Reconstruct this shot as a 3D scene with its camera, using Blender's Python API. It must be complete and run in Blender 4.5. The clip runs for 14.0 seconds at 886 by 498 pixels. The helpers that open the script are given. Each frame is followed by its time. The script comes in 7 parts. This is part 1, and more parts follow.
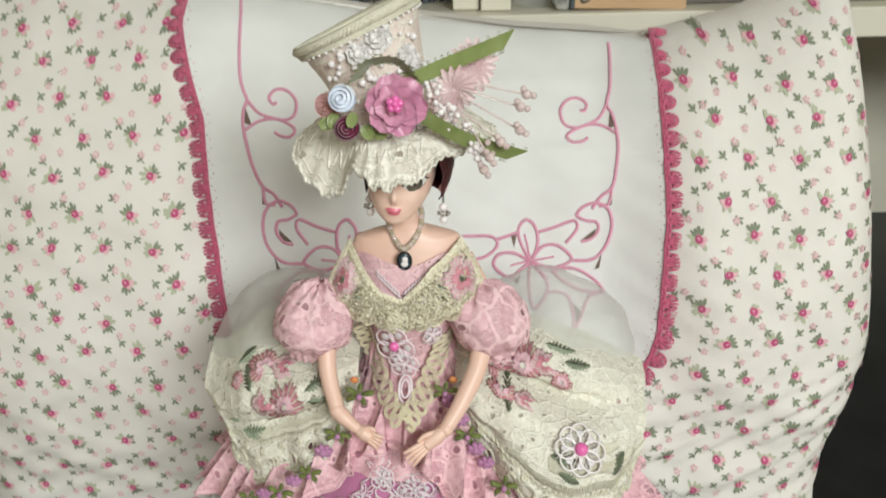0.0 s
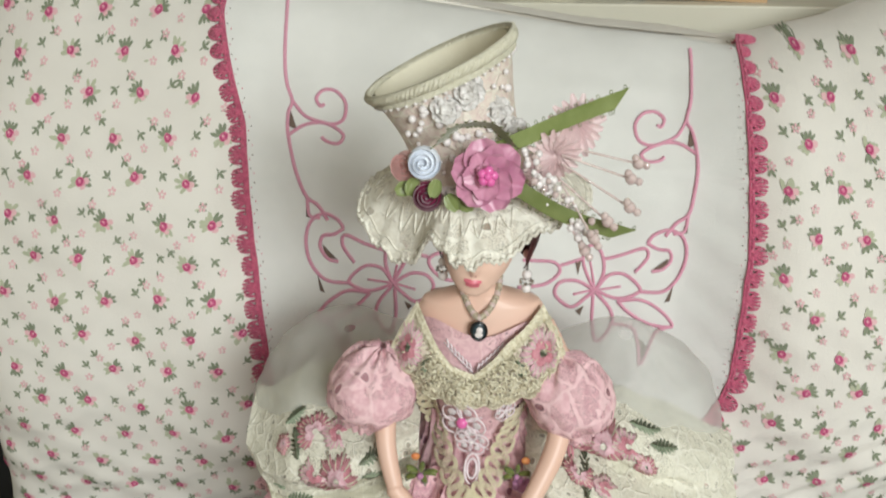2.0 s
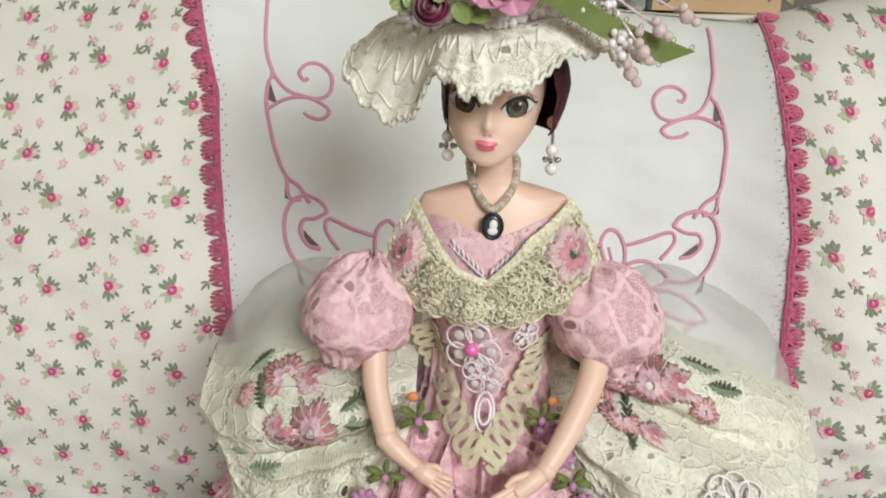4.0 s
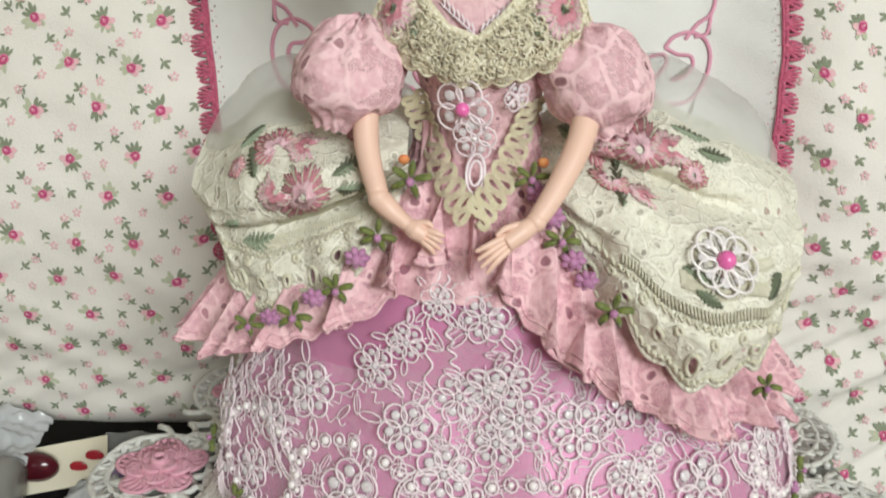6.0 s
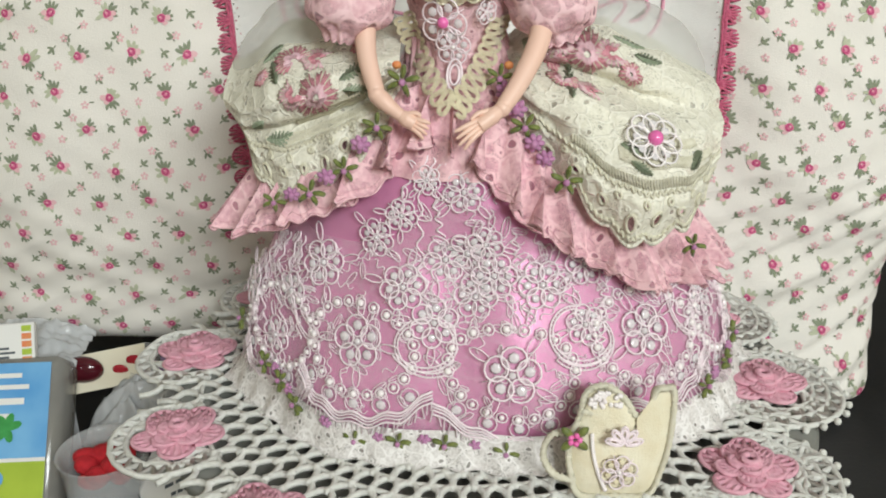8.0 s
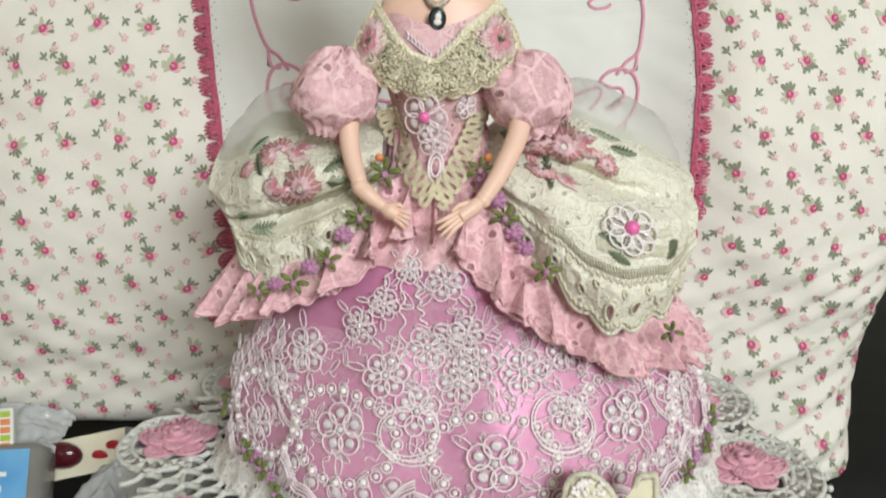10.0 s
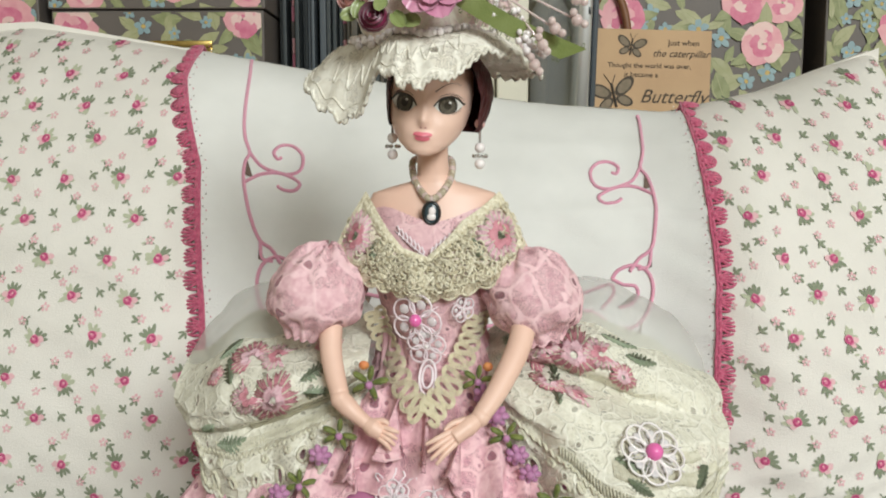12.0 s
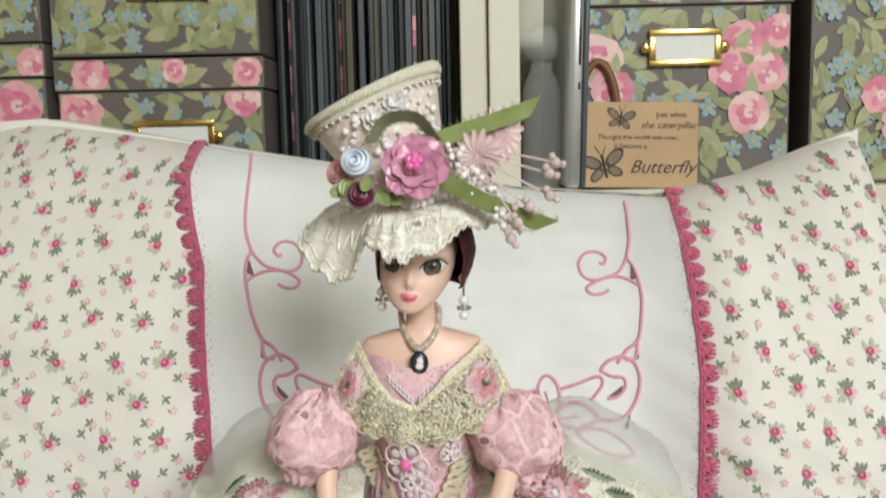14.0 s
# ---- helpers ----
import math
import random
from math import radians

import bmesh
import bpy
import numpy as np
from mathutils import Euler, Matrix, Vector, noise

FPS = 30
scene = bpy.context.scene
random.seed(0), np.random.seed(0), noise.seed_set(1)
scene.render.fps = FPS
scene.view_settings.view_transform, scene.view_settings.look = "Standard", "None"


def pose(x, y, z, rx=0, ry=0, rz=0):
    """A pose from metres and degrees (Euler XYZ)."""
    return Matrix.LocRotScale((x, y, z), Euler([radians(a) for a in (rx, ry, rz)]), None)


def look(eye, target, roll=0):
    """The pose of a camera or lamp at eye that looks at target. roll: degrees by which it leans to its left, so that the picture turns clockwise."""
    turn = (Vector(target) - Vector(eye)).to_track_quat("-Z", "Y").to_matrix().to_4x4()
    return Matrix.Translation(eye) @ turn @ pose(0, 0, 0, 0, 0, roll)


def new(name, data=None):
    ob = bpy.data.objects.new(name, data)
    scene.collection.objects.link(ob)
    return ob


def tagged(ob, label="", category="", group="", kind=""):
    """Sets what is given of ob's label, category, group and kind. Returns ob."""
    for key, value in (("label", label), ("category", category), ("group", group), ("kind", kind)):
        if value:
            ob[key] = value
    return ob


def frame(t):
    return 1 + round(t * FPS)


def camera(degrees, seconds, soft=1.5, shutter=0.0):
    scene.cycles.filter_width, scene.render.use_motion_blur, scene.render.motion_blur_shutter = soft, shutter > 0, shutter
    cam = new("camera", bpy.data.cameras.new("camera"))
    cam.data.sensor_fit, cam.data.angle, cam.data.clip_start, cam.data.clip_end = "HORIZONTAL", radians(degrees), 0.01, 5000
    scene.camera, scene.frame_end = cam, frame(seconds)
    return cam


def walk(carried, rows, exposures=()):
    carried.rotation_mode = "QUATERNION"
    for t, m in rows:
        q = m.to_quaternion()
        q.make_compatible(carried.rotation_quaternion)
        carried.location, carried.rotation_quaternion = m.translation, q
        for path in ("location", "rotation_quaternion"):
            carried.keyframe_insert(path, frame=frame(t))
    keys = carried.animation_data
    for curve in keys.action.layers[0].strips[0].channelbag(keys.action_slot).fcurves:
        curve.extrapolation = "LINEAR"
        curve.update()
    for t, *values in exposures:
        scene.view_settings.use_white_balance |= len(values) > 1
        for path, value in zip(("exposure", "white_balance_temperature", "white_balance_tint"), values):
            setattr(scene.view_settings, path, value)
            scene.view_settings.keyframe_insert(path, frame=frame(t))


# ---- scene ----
cam = camera(51.7, 14.0, 1.9, 0.4)
PATH = [
    (0, (0.022, -0.366, 0.391), (-0.016, 1.474, -0.392), -1.5),
    (0.5, (0.014, -0.326, 0.413), (-0.001, 1.407, -0.585), -0.4),
    (1, (0.005, -0.308, 0.42), (-0.016, 1.382, -0.649), 0.2),
    (1.5, (0.001, -0.3, 0.418), (-0.043, 1.417, -0.607), 0.3),
    (2, (-0.003, -0.306, 0.416), (-0.073, 1.477, -0.486), 0.4),
    (2.5, (-0.004, -0.302, 0.402), (-0.072, 1.526, -0.406), 0.7),
    (2.7, (-0.008, -0.29, 0.386), (-0.072, 1.549, -0.396), 1.0),
    (4.8, (-0.009, -0.271, 0.29), (-0.051, 1.648, -0.27), 0.3),
    (5, (-0.011, -0.268, 0.284), (-0.051, 1.642, -0.308), 0.5),
    (5.5, (-0.012, -0.277, 0.274), (-0.041, 1.586, -0.454), 1.3),
    (6, (-0.008, -0.295, 0.271), (-0.034, 1.55, -0.501), 0.4),
    (6.5, (-0.005, -0.309, 0.264), (-0.034, 1.514, -0.559), -0.2),
    (7, (0.001, -0.333, 0.267), (-0.048, 1.49, -0.556), -0.9),
    (7.2, (0.0, -0.342, 0.265), (-0.049, 1.483, -0.551), -0.9),
    (9.3, (-0.005, -0.393, 0.258), (0.02, 1.476, -0.454), -0.4),
    (9.5, (-0.006, -0.389, 0.26), (0.017, 1.485, -0.437), -0.5),
    (10, (-0.002, -0.374, 0.268), (0.011, 1.522, -0.37), -0.5),
    (10.5, (0.002, -0.361, 0.267), (0.004, 1.575, -0.235), -0.3),
    (11, (0.005, -0.347, 0.261), (-0.007, 1.616, -0.121), -0.6),
    (11.5, (0.007, -0.338, 0.261), (-0.015, 1.64, -0.029), -0.6),
    (12, (0.005, -0.333, 0.266), (-0.008, 1.652, 0.025), -0.1),
    (12.5, (0.006, -0.326, 0.277), (-0.007, 1.658, 0.019), -0.4),
    (13, (0.008, -0.325, 0.29), (0.005, 1.656, 0.015), -0.7),
    (13.5, (0.009, -0.333, 0.31), (0.005, 1.64, -0.015), -1.0),
    (14, (0.013, -0.347, 0.32), (-0.015, 1.639, 0.085), -1.2),
]
walk(cam, [(t, look(eye, target, roll)) for t, eye, target, roll in PATH], [(0, -0.05), (1.0, -0.1), (2.0, -0.1), (4.8, 0.0), (14.0, 0.0)])

# ---- room light ----
world = bpy.data.worlds.new("world")
scene.world = world
world.use_nodes = True
world.node_tree.nodes["Background"].inputs[0].default_value = (1.0, 0.94, 0.82, 1)
world.node_tree.nodes["Background"].inputs[1].default_value = 0.3

# lamp added out of view, aimed to match the doll's shadow
lamp_data = bpy.data.lights.new("ceiling_lamp", "AREA")
lamp_data.shape, lamp_data.size, lamp_data.size_y, lamp_data.energy = "RECTANGLE", 0.9, 0.5, 41
lamp_data.color = (0.94, 1.0, 0.985)
lamp = new("ceiling_lamp", lamp_data)
lamp.matrix_world = look((0.72, -1.80, 1.12), (0.0, 0.05, 0.15))
tagged(lamp, "unseen area lamp lighting the desk from the front right", "lamp")


# ---- mesh and material helpers ----
class Mesh:
    """Collects the faces of one mesh."""

    def __init__(self):
        self.v, self.f, self.m = [], [], []

    def add(self, verts, faces, mat=0):
        n = len(self.v)
        self.v.extend(tuple(p) for p in verts)
        self.f.extend(tuple(i + n for i in f) for f in faces)
        self.m.extend([mat] * len(faces))

    def grid(self, fn, nu, nv, mat=0, wrap=False):
        verts = [fn(i / nu, j / nv) for j in range(nv + 1) for i in range(nu if wrap else nu + 1)]
        w = nu if wrap else nu + 1
        faces = [(j * w + i, j * w + (i + 1) % w, (j + 1) * w + (i + 1) % w, (j + 1) * w + i) for j in range(nv) for i in range(nu)]
        self.add(verts, faces, mat)

    def tube(self, pts, r, sides=5, mat=0, closed=False, taper=None):
        pts = [Vector(p) for p in pts]
        n = len(pts)
        if n < 2:
            return
        verts, up = [], None
        for i, p in enumerate(pts):
            a = pts[(i - 1) % n] if closed or i else p
            b = pts[(i + 1) % n] if closed or i < n - 1 else p
            d = (b - a)
            d = d.normalized() if d.length > 1e-9 else Vector((0, 0, 1))
            if up is None:
                up = d.orthogonal().normalized()
            up = up - d * up.dot(d)
            up = up.normalized() if up.length > 1e-6 else d.orthogonal().normalized()
            side = d.cross(up)
            rr = r * (taper(i / (n - 1)) if taper else 1)
            for k in range(sides):
                t = 2 * math.pi * k / sides
                verts.append(p + rr * (math.cos(t) * up + math.sin(t) * side))
        faces = []
        for i in range(n if closed else n - 1):
            j = (i + 1) % n
            for k in range(sides):
                faces.append((i * sides + k, i * sides + (k + 1) % sides, j * sides + (k + 1) % sides, j * sides + k))
        if not closed:
            faces.append(tuple(range(sides)))
            faces.append(tuple((n - 1) * sides + k for k in range(sides)))
        self.add(verts, faces, mat)

    def ball(self, c, r, mat=0, nu=8, nv=5, axes=None):
        r = (r, r, r) if isinstance(r, (int, float)) else r
        ax = axes or (Vector((1, 0, 0)), Vector((0, 1, 0)), Vector((0, 0, 1)))
        c = Vector(c)
        pt = lambda t, p: c + ax[0] * (r[0] * math.cos(t) * math.sin(p)) + ax[1] * (r[1] * math.sin(t) * math.sin(p)) + ax[2] * (r[2] * math.cos(p))
        verts = [pt(0, 0)] + [pt(2 * math.pi * i / nu, math.pi * j / nv) for j in range(1, nv) for i in range(nu)] + [pt(0, math.pi)]
        faces = [(0, 1 + i, 1 + (i + 1) % nu) for i in range(nu)]
        for j in range(nv - 2):
            for i in range(nu):
                faces.append((1 + j * nu + i, 1 + (j + 1) * nu + i, 1 + (j + 1) * nu + (i + 1) % nu, 1 + j * nu + (i + 1) % nu))
        last = len(verts) - 1
        faces += [(last, 1 + (nv - 2) * nu + (i + 1) % nu, 1 + (nv - 2) * nu + i) for i in range(nu)]
        self.add(verts, faces, mat)

    def fan(self, pts, mat=0):
        c = sum((Vector(p) for p in pts), Vector()) / len(pts)
        n = len(pts)
        self.add([c] + list(pts), [(0, 1 + i, 1 + (i + 1) % n) for i in range(n)], mat)

    def box(self, lo, hi, mat=0, bevel=0.0):
        b = bevel
        xs, ys, zs = (lo[0], hi[0]), (lo[1], hi[1]), (lo[2], hi[2])
        bm = bmesh.new()
        bmesh.ops.create_cube(bm, size=1)
        for v in bm.verts:
            v.co = ((xs[0] + xs[1]) / 2 + v.co.x * (xs[1] - xs[0]), (ys[0] + ys[1]) / 2 + v.co.y * (ys[1] - ys[0]), (zs[0] + zs[1]) / 2 + v.co.z * (zs[1] - zs[0]))
        if b:
            bmesh.ops.bevel(bm, geom=bm.edges[:], offset=b, segments=2, profile=0.5, affect="EDGES")
        bm.verts.index_update()
        self.add([v.co.copy() for v in bm.verts], [[v.index for v in f.verts] for f in bm.faces], mat)
        bm.free()

    def move(self, m):
        self.v = [tuple(m @ Vector(p)) for p in self.v]
        return self


def part(name, mesh, mats, parent=None, label="", smooth=True):
    """Links a Mesh as one object, under a thing or a part."""
    data = bpy.data.meshes.new(name)
    data.from_pydata([tuple(p) for p in mesh.v], [], mesh.f)
    for m in mats if isinstance(mats, (list, tuple)) else [mats]:
        data.materials.append(m)
    data.polygons.foreach_set("material_index", mesh.m)
    data.polygons.foreach_set("use_smooth", [smooth] * len(mesh.f))
    data.validate()
    data.update()
    ob = new(name, data)
    if parent:
        ob.parent = parent
    if label:
        ob["label"] = label
    return ob


def thing(name, label, category, group="", kind=""):
    return tagged(new(name), label, category, group, kind)


def material(name, col, col2=None, scale=60.0, rough=0.7, bump=0.0, bscale=None, metal=0.0, sheen=0.0, alpha=1.0, trans=0.0, coat=0.0, fine=None):
    """A surface with broad and fine variation between two colours, and relief."""
    m = bpy.data.materials.new(name)
    m.use_nodes = True
    nt = m.node_tree
    b = nt.nodes["Principled BSDF"]
    tc = nt.nodes.new("ShaderNodeTexCoord")
    n1 = nt.nodes.new("ShaderNodeTexNoise")
    n1.inputs["Scale"].default_value, n1.inputs["Detail"].default_value = scale, 5
    nt.links.new(tc.outputs["Object"], n1.inputs["Vector"])
    ramp = nt.nodes.new("ShaderNodeValToRGB")
    c2 = col2 or tuple(c * 0.82 for c in col)
    ramp.color_ramp.elements[0].position, ramp.color_ramp.elements[1].position = 0.32, 0.68
    ramp.color_ramp.elements[0].color, ramp.color_ramp.elements[1].color = (*c2, 1), (*col, 1)
    nt.links.new(n1.outputs[0], ramp.inputs[0])
    nt.links.new(ramp.outputs[0], b.inputs["Base Color"])
    b.inputs["Roughness"].default_value, b.inputs["Metallic"].default_value = rough, metal
    b.inputs["Sheen Weight"].default_value, b.inputs["Coat Weight"].default_value = sheen, coat
    b.inputs["Alpha"].default_value, b.inputs["Transmission Weight"].default_value = alpha, trans
    if bump:
        n2 = nt.nodes.new("ShaderNodeTexNoise")
        n2.inputs["Scale"].default_value, n2.inputs["Detail"].default_value = bscale or scale * 8, 4
        nt.links.new(tc.outputs["Object"], n2.inputs["Vector"])
        bp = nt.nodes.new("ShaderNodeBump")
        bp.inputs["Strength"].default_value, bp.inputs["Distance"].default_value = bump, 0.0008
        nt.links.new(n2.outputs[0], bp.inputs["Height"])
        nt.links.new(bp.outputs[0], b.inputs["Normal"])
    return m


def lace_material(name, col, dark, cell=900.0, motif=150.0, eyelets=0.35, net=0.5, solid=0.5, rough=0.75, relief=0.3, cover=1.0):
    """Lace: cloth-like motifs with corded outlines, oval eyelets, and patches of fine net between them."""
    m = bpy.data.materials.new(name)
    m.use_nodes = True
    nt, new_node, link = m.node_tree, m.node_tree.nodes.new, m.node_tree.links.new
    b = nt.nodes["Principled BSDF"]

    def calc(op, a, c, clamp=False, third=None):
        n = new_node("ShaderNodeMath")
        n.operation, n.use_clamp = op, clamp
        for i, v in enumerate((a, c, third)):
            if v is None:
                continue
            if isinstance(v, (int, float)):
                n.inputs[i].default_value = v
            else:
                link(v, n.inputs[i])
        return n.outputs[0]

    def band(value, lo, hi):
        n = new_node("ShaderNodeMapRange")
        n.inputs["From Min"].default_value, n.inputs["From Max"].default_value = lo, hi
        link(value, n.inputs["Value"])
        return n.outputs[0]

    def cells(feature, scale):
        n = new_node("ShaderNodeTexVoronoi")
        n.feature = feature
        n.inputs["Scale"].default_value = scale
        link(warped.outputs[0], n.inputs["Vector"])
        return n

    tc = new_node("ShaderNodeTexCoord")
    warp = new_node("ShaderNodeTexNoise")
    warp.inputs["Scale"].default_value, warp.inputs["Detail"].default_value = motif * 0.9, 1
    link(tc.outputs["Object"], warp.inputs["Vector"])
    warped = new_node("ShaderNodeVectorMath")
    warped.operation = "MULTIPLY_ADD"
    warped.inputs[1].default_value = (0.9 / motif,) * 3
    link(warp.outputs["Color"], warped.inputs[0]), link(tc.outputs["Object"], warped.inputs[2])
    spots, lines, mesh_net = cells("F1", motif), cells("DISTANCE_TO_EDGE", motif * 0.55), cells("DISTANCE_TO_EDGE", cell)
    pick = new_node("ShaderNodeSeparateColor")
    link(spots.outputs["Color"], pick.inputs[0])
    chosen = calc("LESS_THAN", pick.outputs[0], eyelets)
    hole = calc("MULTIPLY", chosen, band(spots.outputs["Distance"], 0.27, 0.21))
    ring = calc("MULTIPLY", chosen, calc("MULTIPLY", band(spots.outputs["Distance"], 0.23, 0.29), band(spots.outputs["Distance"], 0.44, 0.36)))
    cord = band(lines.outputs["Distance"], 0.07, 0.03)
    netted = calc("GREATER_THAN", pick.outputs[1], solid)
    gap = calc("MULTIPLY", calc("MULTIPLY", netted, band(mesh_net.outputs["Distance"], 0.10, 0.22)), calc("SUBTRACT", 1.0, calc("MAXIMUM", cord, ring)))
    see = calc("MULTIPLY_ADD", gap, net - 1.0, True, calc("MULTIPLY_ADD", hole, -0.45, False, 1.0))
    link(calc("MULTIPLY", see, cover), b.inputs["Alpha"])
    grain = new_node("ShaderNodeTexNoise")
    grain.inputs["Scale"].default_value, grain.inputs["Detail"].default_value = motif * 3.2, 3
    link(tc.outputs["Object"], grain.inputs["Vector"])
    tone = calc("MULTIPLY_ADD", calc("MAXIMUM", cord, ring), 0.40, False, band(grain.outputs[0], 0.15, 0.75))
    tone = calc("MULTIPLY_ADD", hole, -0.75, False, calc("MULTIPLY_ADD", gap, -0.30, False, tone))
    mix = new_node("ShaderNodeMix")
    mix.data_type = "RGBA"
    mix.inputs["A"].default_value, mix.inputs["B"].default_value = (*dark, 1), (*col, 1)
    link(calc("MULTIPLY", tone, 1.0, True), mix.inputs["Factor"])
    link(mix.outputs["Result"], b.inputs["Base Color"])
    thread = new_node("ShaderNodeTexNoise")
    thread.inputs["Scale"].default_value = cell * 3
    link(tc.outputs["Object"], thread.inputs["Vector"])
    height = calc("MULTIPLY_ADD", thread.outputs[0], 0.6, False, calc("MAXIMUM", cord, ring))
    bp = new_node("ShaderNodeBump")
    bp.inputs["Strength"].default_value, bp.inputs["Distance"].default_value = relief, 0.0005
    link(height, bp.inputs["Height"])
    link(bp.outputs[0], b.inputs["Normal"])
    b.inputs["Roughness"].default_value = rough
    return m


def spline(pts, n=6, closed=False):
    """A smooth line through the points."""
    pts = [Vector(p) for p in pts]
    out, m = [], len(pts)
    for i in range(m if closed else m - 1):
        g = lambda k: pts[k % m] if closed else pts[max(0, min(m - 1, k))]
        p0, p1, p2, p3 = g(i - 1), g(i), g(i + 1), g(i + 2)
        for k in range(n):
            t = k / n
            out.append(0.5 * (2 * p1 + (p2 - p0) * t + (2 * p0 - 5 * p1 + 4 * p2 - p3) * t * t + (3 * p1 - p0 - 3 * p2 + p3) * t ** 3))
    if not closed:
        out.append(pts[-1])
    return out


def smooth(a, b, x):
    t = min(1, max(0, (x - a) / (b - a)))
    return t * t * (3 - 2 * t)


def frame_on(fn, u, v, eu=1e-3, ev=1e-3, flip=1):
    """Place, two tangents and the outward normal of a surface fn(u, v)."""
    p = Vector(fn(u, v))
    a = (Vector(fn(u + eu, v)) - Vector(fn(u - eu, v))).normalized()
    b = Vector(fn(u, v + ev)) - Vector(fn(u, v - ev))
    b = (b - a * b.dot(a)).normalized()
    return p, a, b, a.cross(b) * flip


rnd = random.Random(7)

# ---- materials ----
WHITE = material("white_cotton", (0.82, 0.81, 0.78), (0.76, 0.75, 0.72), 30, 0.85, 0.5, 1500)
CUSHION = material("cream_cotton", (0.83, 0.79, 0.73), (0.77, 0.73, 0.67), 25, 0.85, 0.4, 1300)
ROSE_DARK = material("print_deep_pink", (0.55, 0.085, 0.21), (0.45, 0.055, 0.16), 900, 0.85)
ROSE_MID = material("print_pink", (0.74, 0.24, 0.37), (0.68, 0.17, 0.30), 900, 0.85)
ROSE_PALE = material("print_pale_pink", (0.80, 0.52, 0.54), (0.78, 0.45, 0.48), 900, 0.85)
LEAF_GREY = material("print_leaf", (0.21, 0.24, 0.16), (0.28, 0.31, 0.22), 900, 0.85)
LEAF_PALE = material("print_pale_leaf", (0.52, 0.54, 0.40), (0.46, 0.48, 0.34), 900, 0.85)
CROCHET = material("raspberry_crochet", (0.70, 0.15, 0.25), (0.50, 0.07, 0.16), 500, 0.85, 0.8, 2500, sheen=0.3)
EMBROIDERY = material("pink_embroidery", (0.88, 0.42, 0.55), (0.82, 0.34, 0.48), 700, 0.7, 0.8, 3000, sheen=0.3)
HOLE_SHADE = material("cutwork_shadow", (0.20, 0.14, 0.11), (0.14, 0.10, 0.08), 300, 0.9)
# wall tint and ceiling grey are chosen for the light they bounce
WALL = material("warm_bounce_wall", (0.80, 0.74, 0.62), (0.76, 0.70, 0.58), 3, 0.8, 0.2, 200)
CEILING = material("dim_bounce_ceiling", (0.50, 0.50, 0.48), (0.46, 0.46, 0.44), 3, 0.8, 0.2, 200)
DESK = material("black_desk", (0.012, 0.012, 0.014), (0.022, 0.022, 0.024), 20, 0.45, 0.15, 400)
FLOOR = material("floor_wood", (0.30, 0.20, 0.12), (0.22, 0.14, 0.08), 6, 0.5, 0.2, 90)
SHELF = material("cream_shelf", (0.74, 0.70, 0.58), (0.68, 0.64, 0.52), 12, 0.5, 0.15, 200)
SKIN = material("doll_skin", (0.84, 0.57, 0.46), (0.82, 0.54, 0.43), 50, 0.42, 0.05, 900)
HAIR = material("auburn_hair", (0.10, 0.018, 0.022), (0.045, 0.008, 0.010), 300, 0.38, 0.8, 1200)
EYE_WHITE = material("doll_eye_white", (0.78, 0.76, 0.72), (0.74, 0.72, 0.68), 200, 0.3)
EYE_DARK = material("doll_eye_paint", (0.02, 0.016, 0.012), (0.035, 0.028, 0.02), 500, 0.3)
EYE_GREY = material("doll_iris", (0.15, 0.13, 0.10), (0.07, 0.06, 0.045), 900, 0.3)
LIPS = material("doll_lips", (0.78, 0.20, 0.26), (0.72, 0.17, 0.23), 300, 0.35)
LIP_LINE = material("doll_lip_line", (0.42, 0.10, 0.12), (0.36, 0.08, 0.10), 300, 0.4)
SATIN = material("pink_satin", (0.72, 0.29, 0.50), (0.64, 0.23, 0.43), 28, 0.42, 0.10, 700, metal=0.25, sheen=0.3)
PINK_LACE = lace_material("pink_lace", (0.87, 0.57, 0.60), (0.60, 0.28, 0.35), 2000, 150, 0.50, 0.66, 0.5)
SLEEVE_LACE = lace_material("sleeve_lace", (0.88, 0.60, 0.63), (0.66, 0.34, 0.40), 2000, 140, 0.50, 0.55, 0.4)
CREAM_LACE = lace_material("cream_lace", (0.87, 0.84, 0.73), (0.64, 0.61, 0.49), 900, 230, 0.30, 0.78, 0.6, relief=0.7)
BRIM_LACE = lace_material("brim_lace", (0.88, 0.85, 0.76), (0.66, 0.61, 0.51), 1600, 170, 0.35, 0.62, 0.5, relief=0.2)
WHITE_LACE = lace_material("white_lace", (0.84, 0.81, 0.79), (0.50, 0.46, 0.43), 900, 260, 0.45, 0.70, 0.7)
ORGANZA = material("organza", (0.80, 0.80, 0.76), (0.76, 0.76, 0.72), 40, 0.4, 0.2, 90, alpha=0.36)
GOLD = material("gold_thread", (0.89, 0.84, 0.68), (0.64, 0.56, 0.38), 900, 0.33, 0.5, 2500, metal=0.12)
GOLD_LACE = lace_material("gold_lace", (0.84, 0.77, 0.62), (0.74, 0.55, 0.50), 1200, 260, 0.15, 0.75, 0.4, 0.5)
FACE = material("doll_face", (0.86, 0.60, 0.49), (0.84, 0.57, 0.46), 50, 0.42)
SOUTACHE = material("ivory_soutache", (0.80, 0.73, 0.52), (0.72, 0.64, 0.43), 600, 0.55, 0.5, 2500, sheen=0.3)
BODICE = lace_material("bodice_lace", (0.84, 0.57, 0.59), (0.64, 0.36, 0.41), 1100, 200, 0.35, 0.75, 0.5)
THREAD = material("silver_pink_thread", (0.93, 0.83, 0.86), (0.84, 0.70, 0.75), 600, 0.35, 0.2, 2500)
